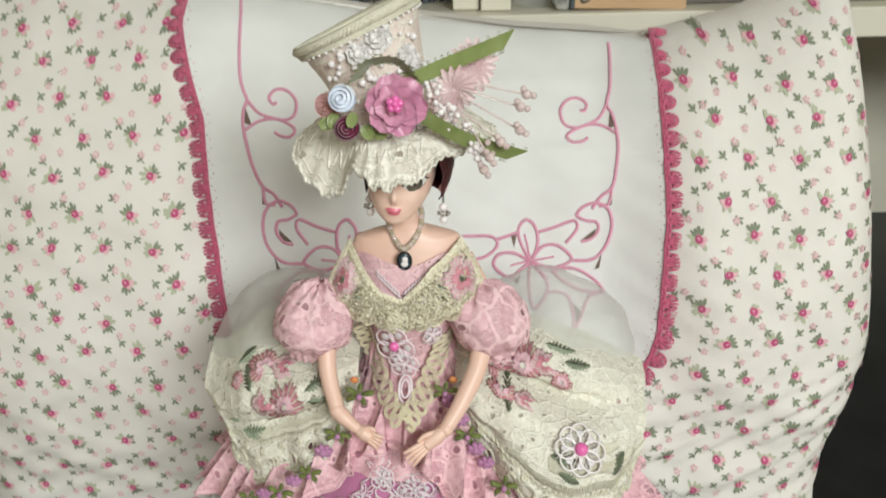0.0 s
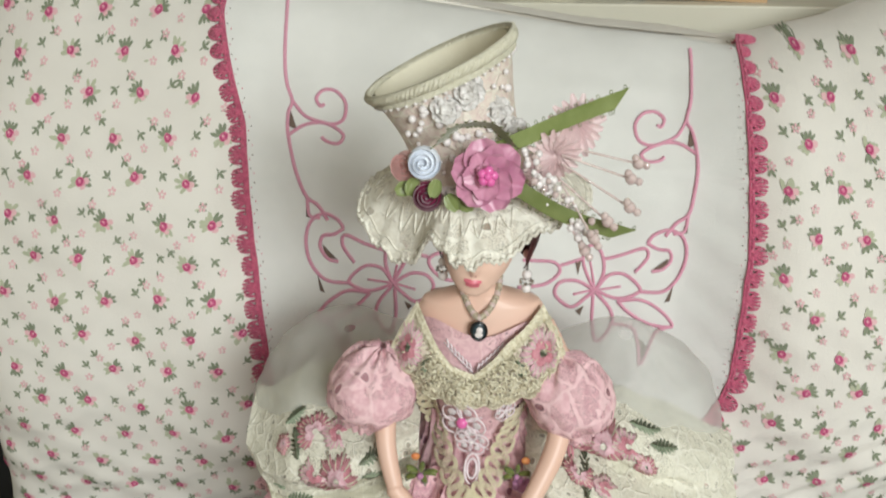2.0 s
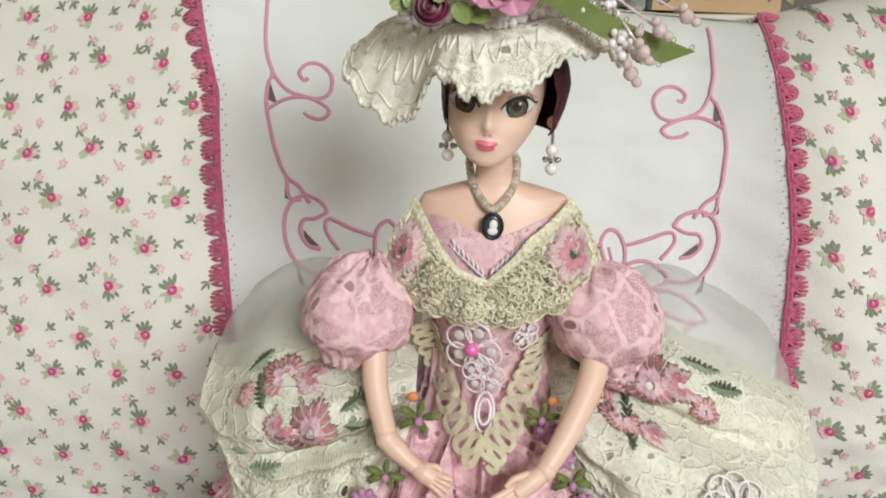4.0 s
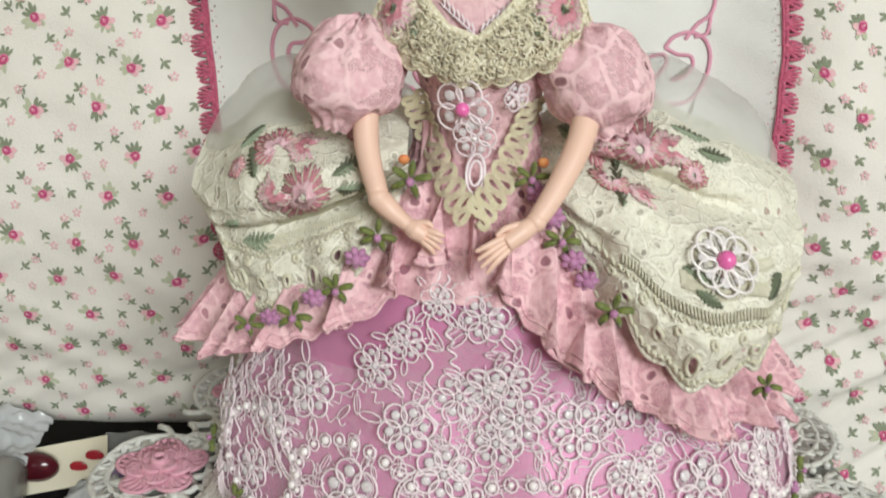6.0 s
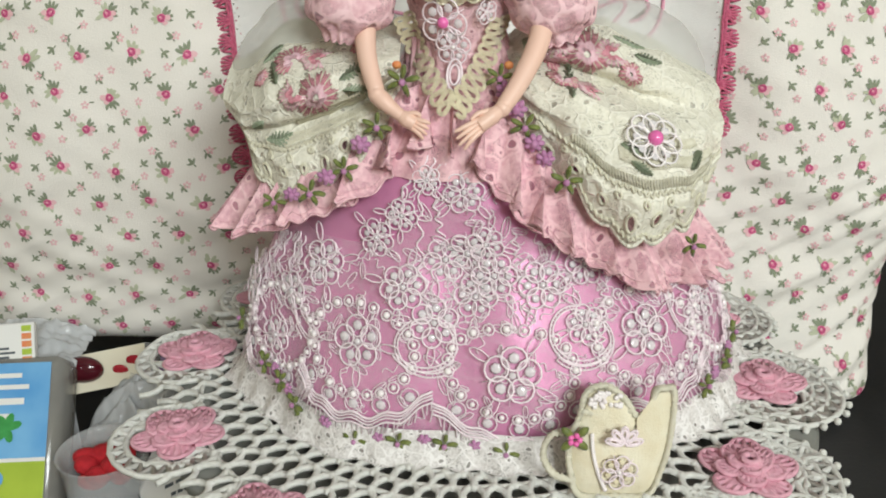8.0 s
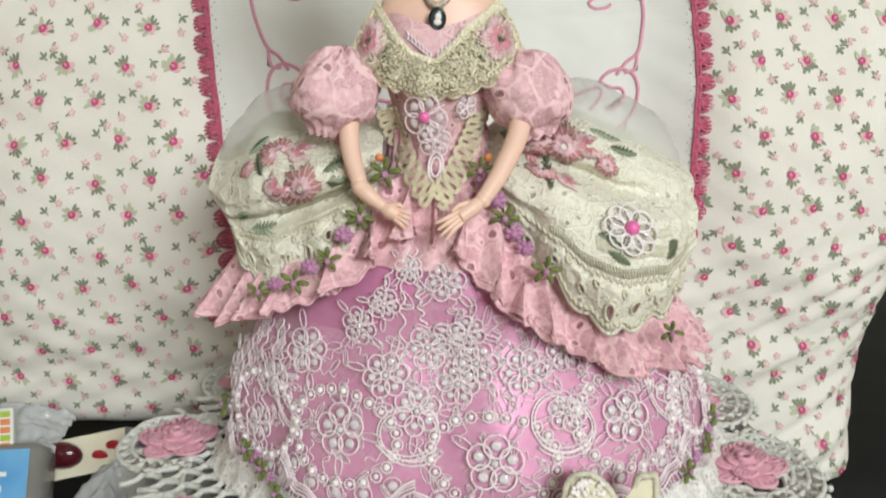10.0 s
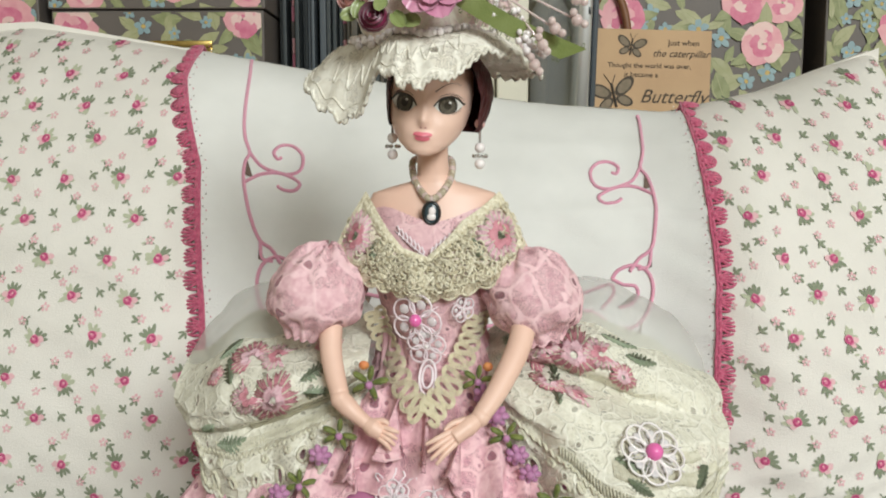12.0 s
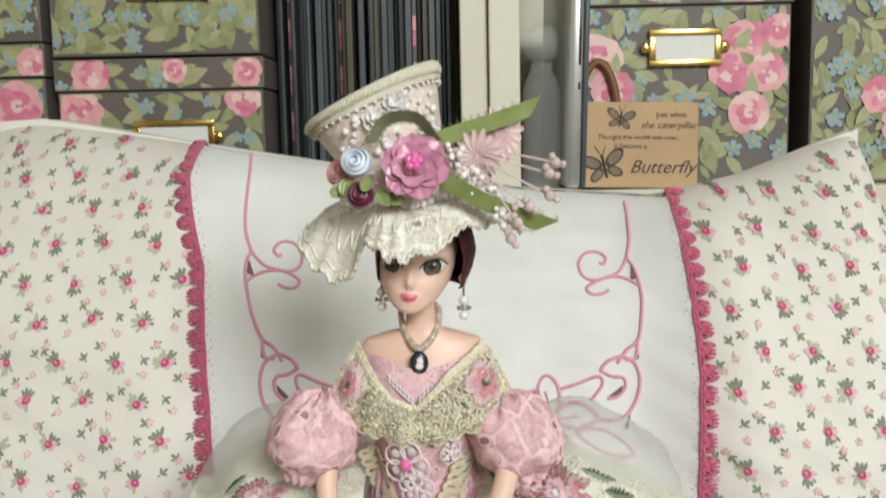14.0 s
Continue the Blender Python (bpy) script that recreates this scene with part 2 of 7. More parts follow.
PEARL = material("pearl", (0.93, 0.88, 0.87), (0.86, 0.79, 0.79), 300, 0.22, coat=0.3)
SEQUIN = material("clear_sequin", (0.96, 0.93, 0.94), (0.78, 0.72, 0.75), 1100, 0.12, alpha=0.72, coat=0.8)
CRYSTAL = material("rose_crystal", (0.86, 0.72, 0.69), (0.70, 0.52, 0.50), 700, 0.06, alpha=0.75, coat=1.0)
SMOKY_CRYSTAL = material("smoky_crystal", (0.62, 0.55, 0.42), (0.34, 0.28, 0.20), 900, 0.12, alpha=0.9, coat=0.8)
BEAD_PINK = material("hot_pink_bead", (0.88, 0.20, 0.50), (0.80, 0.14, 0.42), 300, 0.2, coat=0.5)
LEAF = material("olive_ribbon", (0.18, 0.21, 0.04), (0.10, 0.13, 0.022), 300, 0.5, 0.4, 1200, sheen=0.3)
RIBBON = material("green_satin_ribbon", (0.28, 0.33, 0.13), (0.19, 0.24, 0.07), 110, 0.28, 0.2, 1500, sheen=0.3)
MAUVE = material("mauve_ribbon", (0.52, 0.24, 0.42), (0.40, 0.15, 0.31), 300, 0.5, 0.4, 1200, sheen=0.3)
DUSTY = material("dusty_rose_thread", (0.70, 0.33, 0.38), (0.56, 0.20, 0.25), 800, 0.5, 0.4, 3000)
SHINY_PINK = material("pale_pink_thread", (0.90, 0.64, 0.69), (0.80, 0.46, 0.53), 800, 0.30, 0.6, 3000)
CREAM_THREAD = material("cream_thread", (0.82, 0.78, 0.64), (0.72, 0.68, 0.52), 500, 0.6, 0.8, 2500)
SAGE = material("sage_thread", (0.36, 0.41, 0.30), (0.26, 0.32, 0.21), 800, 0.45, 0.4, 3000)
PETAL = material("rose_satin_petal", (0.52, 0.18, 0.31), (0.72, 0.35, 0.48), 120, 0.32, 0.1, 800, sheen=0.5)
WINE = material("wine_satin", (0.20, 0.015, 0.06), (0.12, 0.01, 0.035), 120, 0.35, sheen=0.4)
BLUE_WHITE = material("white_satin", (0.76, 0.79, 0.86), (0.68, 0.72, 0.80), 200, 0.35, sheen=0.4)
BUD = material("blush_satin", (0.80, 0.50, 0.47), (0.70, 0.40, 0.38), 200, 0.4, sheen=0.4)
SILK = material("blush_organza_petal", (0.82, 0.62, 0.62), (0.76, 0.52, 0.54), 200, 0.4, alpha=0.8, sheen=0.4)
CROWN_LACE = lace_material("crown_lace", (0.86, 0.80, 0.70), (0.76, 0.58, 0.54), 1000, 170, 0.15, 0.92, 0.6, 0.5, 0.6)
HAT_LINING = material("hat_lining", (0.80, 0.75, 0.60), (0.76, 0.70, 0.54), 40, 0.7, 0.3, 900)
METAL = material("silver_metal", (0.62, 0.62, 0.60), (0.50, 0.50, 0.48), 300, 0.22, metal=1.0)
BRASS = material("brass", (0.70, 0.52, 0.18), (0.55, 0.38, 0.12), 100, 0.25, metal=1.0)
CAMEO = material("cameo_blue", (0.05, 0.08, 0.10), (0.03, 0.05, 0.06), 300, 0.25)
RIM_BLACK = material("black_enamel", (0.01, 0.01, 0.01), (0.015, 0.015, 0.015), 100, 0.3)
COTTON_THREAD = material("white_crochet_cotton", (0.87, 0.86, 0.81), (0.76, 0.75, 0.69), 400, 0.85, 0.9, 2500)
PINK_THREAD = material("pink_crochet_cotton", (0.89, 0.50, 0.59), (0.80, 0.38, 0.48), 300, 0.85, 0.9, 2200)
TRAY = material("grey_tray", (0.22, 0.22, 0.20), (0.26, 0.26, 0.24), 15, 0.45, 0.1, 300)
TEAPOT = material("cream_felt", (0.82, 0.77, 0.60), (0.74, 0.66, 0.47), 120, 0.75, 0.6, 1500)
BOX_PAPER = material("taupe_box_paper", (0.145, 0.122, 0.108), (0.125, 0.104, 0.092), 40, 0.55, 0.1, 600)
BOX_EDGE = material("box_shadow_gap", (0.015, 0.012, 0.011), (0.02, 0.016, 0.014), 40, 0.8)
BR_PINK = material("box_rose_pink", (0.62, 0.15, 0.25), (0.72, 0.25, 0.34), 160, 0.55)
BR_LIGHT = material("box_rose_light", (0.80, 0.42, 0.44), (0.74, 0.33, 0.37), 160, 0.55)
BR_PALE = material("box_rose_pale", (0.82, 0.60, 0.55), (0.80, 0.52, 0.49), 160, 0.55)
BR_LEAF = material("box_leaf", (0.22, 0.24, 0.10), (0.32, 0.34, 0.17), 130, 0.55)
BR_LEAF2 = material("box_leaf_pale", (0.42, 0.41, 0.24), (0.34, 0.34, 0.17), 130, 0.55)
BR_BLUE = material("box_flower_blue", (0.30, 0.42, 0.44), (0.24, 0.34, 0.37), 160, 0.55)
BR_YELLOW = material("box_flower_heart", (0.60, 0.42, 0.12), (0.5, 0.33, 0.1), 160, 0.55)
PAPER = material("white_card", (0.80, 0.79, 0.76), (0.77, 0.76, 0.73), 30, 0.7)
KRAFT = material("kraft_board", (0.56, 0.37, 0.21), (0.50, 0.32, 0.18), 30, 0.7, 0.3, 900)
INK = material("dark_ink", (0.06, 0.045, 0.035), (0.09, 0.07, 0.05), 200, 0.8)
FOLDER = material("dark_folder", (0.035, 0.042, 0.045), (0.05, 0.058, 0.06), 30, 0.4, 0.1, 300)
FOLDER2 = material("slate_folder", (0.09, 0.105, 0.12), (0.07, 0.082, 0.095), 30, 0.35, 0.1, 300)
FOLDER3 = material("brown_folder", (0.09, 0.075, 0.055), (0.07, 0.058, 0.042), 30, 0.4, 0.1, 300)
SILVER = material("brushed_aluminium", (0.75, 0.77, 0.79), (0.68, 0.70, 0.72), 60, 0.28, metal=0.85)
PLASTIC = material("clear_plastic", (0.85, 0.86, 0.86), (0.80, 0.81, 0.81), 40, 0.08, alpha=0.28)
CLEAR_GLASS = material("clear_glass", (0.85, 0.87, 0.86), (0.80, 0.82, 0.81), 40, 0.03, alpha=0.12, coat=1.0)
GREY_PLASTIC = material("smoky_plastic", (0.30, 0.29, 0.26), (0.22, 0.21, 0.19), 40, 0.15, alpha=0.75)
WHITE_PLASTIC = material("white_film", (0.66, 0.67, 0.68), (0.50, 0.51, 0.52), 60, 0.22, 0.6, 120, alpha=0.85)
BLUE_LABEL = material("sky_blue_label", (0.10, 0.33, 0.66), (0.22, 0.50, 0.78), 30, 0.35)
GREEN_LABEL = material("lime_label", (0.42, 0.55, 0.06), (0.36, 0.48, 0.05), 60, 0.35)
RED = material("red_yarn", (0.62, 0.02, 0.03), (0.45, 0.01, 0.02), 300, 0.8, 0.9, 900)
CHERRY = material("cherry_red", (0.50, 0.03, 0.05), (0.35, 0.02, 0.03), 100, 0.25)
GARNET = material("garnet_bead", (0.09, 0.008, 0.015), (0.05, 0.005, 0.01), 100, 0.15)
LILAC = material("lilac_bead", (0.42, 0.30, 0.50), (0.36, 0.25, 0.44), 100, 0.2)
ORANGE = material("orange_print", (0.75, 0.20, 0.08), (0.7, 0.3, 0.1), 200, 0.6)
MINT = material("mint_leaf", (0.05, 0.33, 0.08), (0.03, 0.25, 0.05), 200, 0.5)

# ---- room: unseen shell added to close the scene and bounce light ----
DESK_Z = -0.05


def slab(name, lo, hi, mat, label, category, bevel=0.0):
    m = Mesh()
    m.box(lo, hi, 0, bevel)
    return tagged(part(name, m, mat, None, "", False), label, category, "", "structure")


slab("floor", (-1.7, -2.3, -0.825), (1.7, 1.0, -0.775), FLOOR, "brown wooden floor of the room", "floor")
slab("ceiling", (-1.7, -2.3, 1.75), (1.7, 1.0, 1.80), CEILING, "unseen ceiling, greyed so less light bounces down", "ceiling")
slab("wall_north", (-1.7, 0.90, -0.775), (1.7, 1.0, 1.75), WALL, "unseen wall behind the shelves, toned to warm the bounced light", "wall")
slab("wall_south", (-1.7, -2.4, -0.775), (1.7, -2.3, 1.75), WALL, "unseen wall, toned to warm the bounced light", "wall")
slab("wall_west", (-1.8, -2.3, -0.775), (-1.7, 0.9, 1.75), WALL, "unseen wall, toned to warm the bounced light", "wall")
slab("wall_east", (1.7, -2.3, -0.775), (1.8, 0.9, 1.75), WALL, "unseen wall, toned to warm the bounced light", "wall")

desk = thing("desk", "black desk with a smooth matt top", "desk")
m = Mesh()
m.box((-0.9, -0.30, DESK_Z - 0.03), (0.9, 0.89, DESK_Z), 0, 0.003)
part("desktop", m, DESK, desk, smooth=False)
for sx in (-0.85, 0.85):
    for sy in (-0.25, 0.84):
        m = Mesh()
        m.box((sx - 0.025, sy - 0.025, -0.775), (sx + 0.025, sy + 0.025, DESK_Z - 0.0301), 0, 0.003)
        part("leg", m, DESK, desk, smooth=False)

# ---- cushion ----
CX0, CX1 = -0.300, 0.278
CTOP_X, CTOP_Z = (-0.30, -0.257, -0.134, -0.036, 0.06, 0.141, 0.20, 0.283), (0.334, 0.336, 0.314, 0.297, 0.284, 0.278, 0.291, 0.32)


def cushion_span(x):
    """The lowest and the highest point of the cushion over x."""
    return -0.010 - 0.038 * smooth(-0.08, 0.25, x), float(np.interp(x, CTOP_X, CTOP_Z)) + 0.004


def cushion_end(z):
    return 0.250 + 0.028 * smooth(-0.03, 0.12, z)


def cushion_mid(z):
    return 0.177 + 1.1 * max(0, z - 0.1) ** 1.6 - 0.045 * smooth(0.04, -0.05, z)


def cushion_front(x, z):
    zb, zt = cushion_span(x)
    w = min(1, max(0, (z - zb) / (zt - zb)))
    t = max(0.0, 1 - abs(2 * w - 1) ** (5.0 if w < 0.5 else 3.2)) ** (1 / 2.6)
    e = min(1, max(0, (x - CX0) / (cushion_end(z) - CX0)))
    end = max(0.0, 1 - abs(2 * e - 1) ** 14) ** (1 / 2.5)
    mid = cushion_mid(z)
    dent = 0.029 * (1 - smooth(0.095, 0.165, abs(x - 0.01))) * smooth(0.05, 0.15, z) * (1 - 0.6 * smooth(0.26, 0.33, z))
    p = Vector((x, 0, z))
    fold = 0.0030 * noise.noise(p * 22) + 0.0022 * noise.noise(Vector((x * 14 + 3, z * 60 + x * 30, 5)))
    low = (1 - smooth(0.02, 0.16, z)) * (0.3 + 0.7 * smooth(0.0, 0.2, x))
    fold += low * 0.0078 * (noise.noise(Vector((x * 9 + 9, z * 75 - x * 26, 2))) + 0.5 * noise.noise(Vector((x * 20, z * 130 - x * 60, 4))))
    top = smooth(0.27, 0.32, z)
    fold += top * 0.004 * noise.noise(Vector((x * 40, z * 20, 8)))
    return mid - 0.075 * t * end + dent + fold * t * end


def cushion_point(u, s):
    x = CX0 + (CX1 - CX0) * u
    zb, zt = cushion_span(x)
    z = zb + (zt - zb) * (0.5 - 0.5 * math.cos(math.pi * s))
    x = CX0 + (cushion_end(z) - CX0) * u
    return x, cushion_front(x, z), z


def cushion_back(u, s):
    x, y, z = cushion_point(u, s)
    zb, zt = cushion_span(x)
    mid = cushion_mid(z)
    w = (z - zb) / (zt - zb)
    t = max(0.0, 1 - abs(2 * w - 1) ** 3.2) ** (1 / 2.6) * max(0.0, 1 - abs(2 * u - 1) ** 14) ** (1 / 2.5)
    return x, min(mid + 0.03 * t, 0.26), z


cushion = thing("cushion", "cream cotton cushion printed with small pink roses", "cushion")
m = Mesh()
m.grid(cushion_point, 260, 170, 0)
m.grid(lambda u, s: cushion_back(1 - u, s), 80, 50, 0)
part("cover", m, CUSHION, cushion)

# the printed sprigs of the cover
m = Mesh()


def on_cushion(x, z, lift=0.0006):
    h = 0.002
    y = cushion_front(x, z)
    dx = (cushion_front(x + h, z) - cushion_front(x - h, z)) / (2 * h)
    dz = (cushion_front(x, z + h) - cushion_front(x, z - h)) / (2 * h)
    n = Vector((dx, -1, dz)).normalized()
    return Vector((x, y, z)) + n * lift


def blot(cx, cz, rx, rz, turn, mat, lift, n=8, rough=0.18):
    c, s = math.cos(turn), math.sin(turn)
    pts = []
    for k in range(n):
        a = 2 * math.pi * k / n
        r = 1 + rnd.uniform(-rough, rough)
        px, pz = rx * r * math.cos(a), rz * r * math.sin(a)
        pts.append(on_cushion(cx + c * px - s * pz, cz + s * px + c * pz, lift))
    m.fan(pts, mat)


def leaf_print(cx, cz, turn, length, mat):
    blot(cx + math.cos(turn) * length / 2, cz + math.sin(turn) * length / 2, length / 2, length * 0.19, turn, mat, 0.0005, 7, 0.12)


def sprig(cx, cz, turn, flip):
    first = len(m.v)
    for k in range(5):
        leaf_print(cx + rnd.uniform(-1, 1) * 0.0015, cz + rnd.uniform(-1, 1) * 0.001, turn + 2.6 + 0.5 * k + rnd.uniform(-0.2, 0.2), rnd.uniform(0.005, 0.0075), 4)
    for k in range(4):
        a = turn + 0.75 + 0.42 * k
        leaf_print(cx + 0.0018 * math.cos(a), cz + 0.0018 * math.sin(a), a, rnd.uniform(0.0045, 0.0062), 3)
    blot(cx + flip * 0.0034, cz + 0.0002, 0.0021, 0.0018, 0, 2, 0.0007, 8)
    blot(cx + flip * 0.0020, cz - 0.0026, 0.0017, 0.0014, 0, 2, 0.0007, 8)
    blot(cx, cz, 0.0026, 0.0026, turn, 1, 0.0008, 9)
    for k in range(5):
        a = turn + 1.25 * k
        blot(cx + 0.0015 * math.cos(a), cz + 0.0015 * math.sin(a), 0.0012, 0.0007, a + 1.4, 0, 0.0010, 6)
    blot(cx - flip * 0.0005, cz + 0.0006, 0.0007, 0.0005, 0, 2, 0.0012, 5)
    c = on_cushion(cx, cz, 0.0003)
    m.v[first:] = [tuple(c + (Vector(p) - c) * 0.90) for p in m.v[first:]]


def small_flower(cx, cz):
    for k in range(5):
        a = 2 * math.pi * k / 5 + 0.3
        blot(cx + 0.0014 * math.cos(a), cz + 0.0014 * math.sin(a), 0.0009, 0.0007, a, 2, 0.0006, 6)
    blot(cx, cz, 0.0006, 0.0006, 0, 5, 0.0008, 5)
    leaf_print(cx + rnd.uniform(-0.0025, 0.0025), cz + rnd.uniform(-0.002, 0.002), rnd.uniform(0, 6.28), 0.0026, 3 if rnd.random() < 0.4 else 4)


def leaf_trio(cx, cz, turn):
    for k in (-0.9, 0.0, 0.9):
        leaf_print(cx, cz, turn + k, 0.0034 if k else 0.0042, 3)
    leaf_print(cx, cz, turn + 3.1, 0.0022, 3)


def runner_edges(z):
    """The two side edges of the runner at a height."""
    left = float(np.interp(z, (0.085, 0.13, 0.20, 0.25, 0.30), (-0.112, -0.1185, -0.127, -0.133, -0.150)))
    right = float(np.interp(z, (0.085, 0.10, 0.115, 0.13, 0.20, 0.25, 0.30), (0.112, 0.128, 0.137, 0.141, 0.147, 0.147, 0.149)))
    return left, right


def clear_of_runner(x, z):
    return z < 0.085 or x < runner_edges(z)[0] - 0.004 or x > runner_edges(z)[1] + 0.004


row = 0
z = -0.03
while z < 0.345:
    x = CX0 + 0.012 + (0.0145 if row % 2 else 0)
    k = 0
    while x < CX1 - 0.008:
        for kind, ox, oz in (("rose", 0, 0), ("leaf", 0.0145, 0.003), ("flower", 0.0075, -0.0105), ("leaf", 0.021, 0.0085), ("flower", 0.0165, -0.0055)):
            px, pz = x + ox + rnd.uniform(-0.002, 0.002), z + oz + rnd.uniform(-0.002, 0.002)
            zb, zt = cushion_span(px)
            if not (zb + 0.008 < pz < zt - 0.004 and CX0 + 0.012 < px < cushion_end(pz) - 0.006 and clear_of_runner(px, pz)):
                continue
            if kind == "rose":
                sprig(px, pz, rnd.choice((0.2, 0.8, -0.9, 3.6)) + rnd.uniform(-0.2, 0.2), 1 if rnd.random() < 0.6 else -1)
            elif kind == "leaf":
                leaf_trio(px, pz, rnd.choice((0.7, 2.3, 3.9, 5.4)))
            else:
                small_flower(px, pz)
        x += 0.029
        k += 1
    z += 0.0196
    row += 1
tagged(part("rose_print", m, [ROSE_DARK, ROSE_MID, ROSE_PALE, LEAF_GREY, LEAF_PALE, CUSHION], cushion, "small pink rose sprigs with grey-green leaves"), kind="stuff")

# ---- table runner over the cushion ----
RX0, RX1 = -0.131, 0.1445


def runner_lift(x, z):
    crease = 0.0011 * math.exp(-((z - 0.222 - 0.02 * x) / 0.0035) ** 2) + 0.0007 * math.exp(-((z - 0.262 + 0.03 * x) / 0.005) ** 2)
    return 0.0022 + crease + 0.0008 * (1 + noise.noise(Vector((x * 30, z * 18, 3))))


def runner_point(u, s):
    z = 0.085 + s * 0.26
    a, b = runner_edges(z)
    x = a + (b - a) * u
    zt = cushion_span(x)[1]
    if z > zt - 0.003:
        over = z - (zt - 0.003)
        base = on_cushion(x, zt - 0.003, 0.003)
        return base.x, base.y + over * 1.1, base.z + 0.002 * min(1, over * 60) - over * 0.5
    return tuple(on_cushion(x, z, runner_lift(x, z)))


def on_runner(x, z, lift=0.0005):
    return on_cushion(x, z, runner_lift(x, z) + lift)


runner = thing("table_runner", "white cotton runner with raspberry crochet edging and pink cutwork embroidery", "table runner")
m = Mesh()
m.grid(runner_point, 120, 130, 0)
part("cloth", m, WHITE, runner)

CUTWORK = (Mesh(), Mesh())


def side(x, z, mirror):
    """Millimetres of the pattern to metres; the mirrored side is raised and skewed to fit the camera's view."""
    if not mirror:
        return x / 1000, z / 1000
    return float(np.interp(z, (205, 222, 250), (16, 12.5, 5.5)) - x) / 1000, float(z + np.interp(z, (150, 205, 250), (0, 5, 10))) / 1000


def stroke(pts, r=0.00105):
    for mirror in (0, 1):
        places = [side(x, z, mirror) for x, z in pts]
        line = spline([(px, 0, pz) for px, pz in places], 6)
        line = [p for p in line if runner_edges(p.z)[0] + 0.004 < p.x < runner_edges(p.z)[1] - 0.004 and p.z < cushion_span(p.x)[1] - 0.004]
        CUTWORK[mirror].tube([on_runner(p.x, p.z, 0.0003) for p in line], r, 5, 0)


# nothing is cut: a dark patch paints the shade of each opening
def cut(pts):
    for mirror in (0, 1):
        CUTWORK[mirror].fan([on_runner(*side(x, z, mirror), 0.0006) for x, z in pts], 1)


# points traced from the camera's view and laid onto the runner
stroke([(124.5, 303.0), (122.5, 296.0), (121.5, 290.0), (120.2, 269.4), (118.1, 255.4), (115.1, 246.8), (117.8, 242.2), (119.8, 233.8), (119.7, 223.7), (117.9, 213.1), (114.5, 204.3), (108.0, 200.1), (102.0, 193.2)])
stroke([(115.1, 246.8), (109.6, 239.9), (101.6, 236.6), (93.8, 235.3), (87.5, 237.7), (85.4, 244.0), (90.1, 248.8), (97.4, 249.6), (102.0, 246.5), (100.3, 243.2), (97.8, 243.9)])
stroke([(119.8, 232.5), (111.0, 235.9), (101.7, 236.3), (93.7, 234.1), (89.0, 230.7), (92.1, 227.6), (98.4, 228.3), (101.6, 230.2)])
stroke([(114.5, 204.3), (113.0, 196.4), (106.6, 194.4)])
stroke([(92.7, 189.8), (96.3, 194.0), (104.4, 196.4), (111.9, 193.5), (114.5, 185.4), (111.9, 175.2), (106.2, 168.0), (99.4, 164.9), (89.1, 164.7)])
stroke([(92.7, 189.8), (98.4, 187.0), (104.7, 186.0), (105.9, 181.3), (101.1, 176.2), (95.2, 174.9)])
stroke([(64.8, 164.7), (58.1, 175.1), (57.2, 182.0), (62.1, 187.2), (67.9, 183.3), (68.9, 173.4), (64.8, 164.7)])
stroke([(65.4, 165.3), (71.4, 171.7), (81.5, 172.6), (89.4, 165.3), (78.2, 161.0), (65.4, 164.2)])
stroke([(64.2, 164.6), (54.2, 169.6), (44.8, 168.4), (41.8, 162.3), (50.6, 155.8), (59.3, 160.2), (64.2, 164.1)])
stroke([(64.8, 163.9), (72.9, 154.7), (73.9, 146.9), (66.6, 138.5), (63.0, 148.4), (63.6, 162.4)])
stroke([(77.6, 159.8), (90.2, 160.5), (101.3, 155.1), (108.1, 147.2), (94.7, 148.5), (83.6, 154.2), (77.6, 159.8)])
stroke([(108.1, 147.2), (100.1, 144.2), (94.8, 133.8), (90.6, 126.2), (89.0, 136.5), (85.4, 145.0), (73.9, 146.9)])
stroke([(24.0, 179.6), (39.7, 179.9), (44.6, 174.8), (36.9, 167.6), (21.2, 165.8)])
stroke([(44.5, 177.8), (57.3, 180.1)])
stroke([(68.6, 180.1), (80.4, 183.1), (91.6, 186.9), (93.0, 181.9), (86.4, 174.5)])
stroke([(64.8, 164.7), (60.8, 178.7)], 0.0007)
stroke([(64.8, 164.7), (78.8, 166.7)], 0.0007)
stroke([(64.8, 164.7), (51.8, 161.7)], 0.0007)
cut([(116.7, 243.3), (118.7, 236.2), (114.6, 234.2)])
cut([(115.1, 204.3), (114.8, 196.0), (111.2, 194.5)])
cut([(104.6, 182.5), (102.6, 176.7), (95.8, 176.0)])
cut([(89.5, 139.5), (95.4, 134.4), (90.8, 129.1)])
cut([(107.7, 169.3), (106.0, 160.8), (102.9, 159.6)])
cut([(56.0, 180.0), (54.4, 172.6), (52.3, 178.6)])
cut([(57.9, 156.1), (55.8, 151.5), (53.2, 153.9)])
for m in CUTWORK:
    part("cutwork_embroidery", m, [EMBROIDERY, HOLE_SHADE], runner, "pink scrolls and blossoms, with eyelets painted as dark patches")


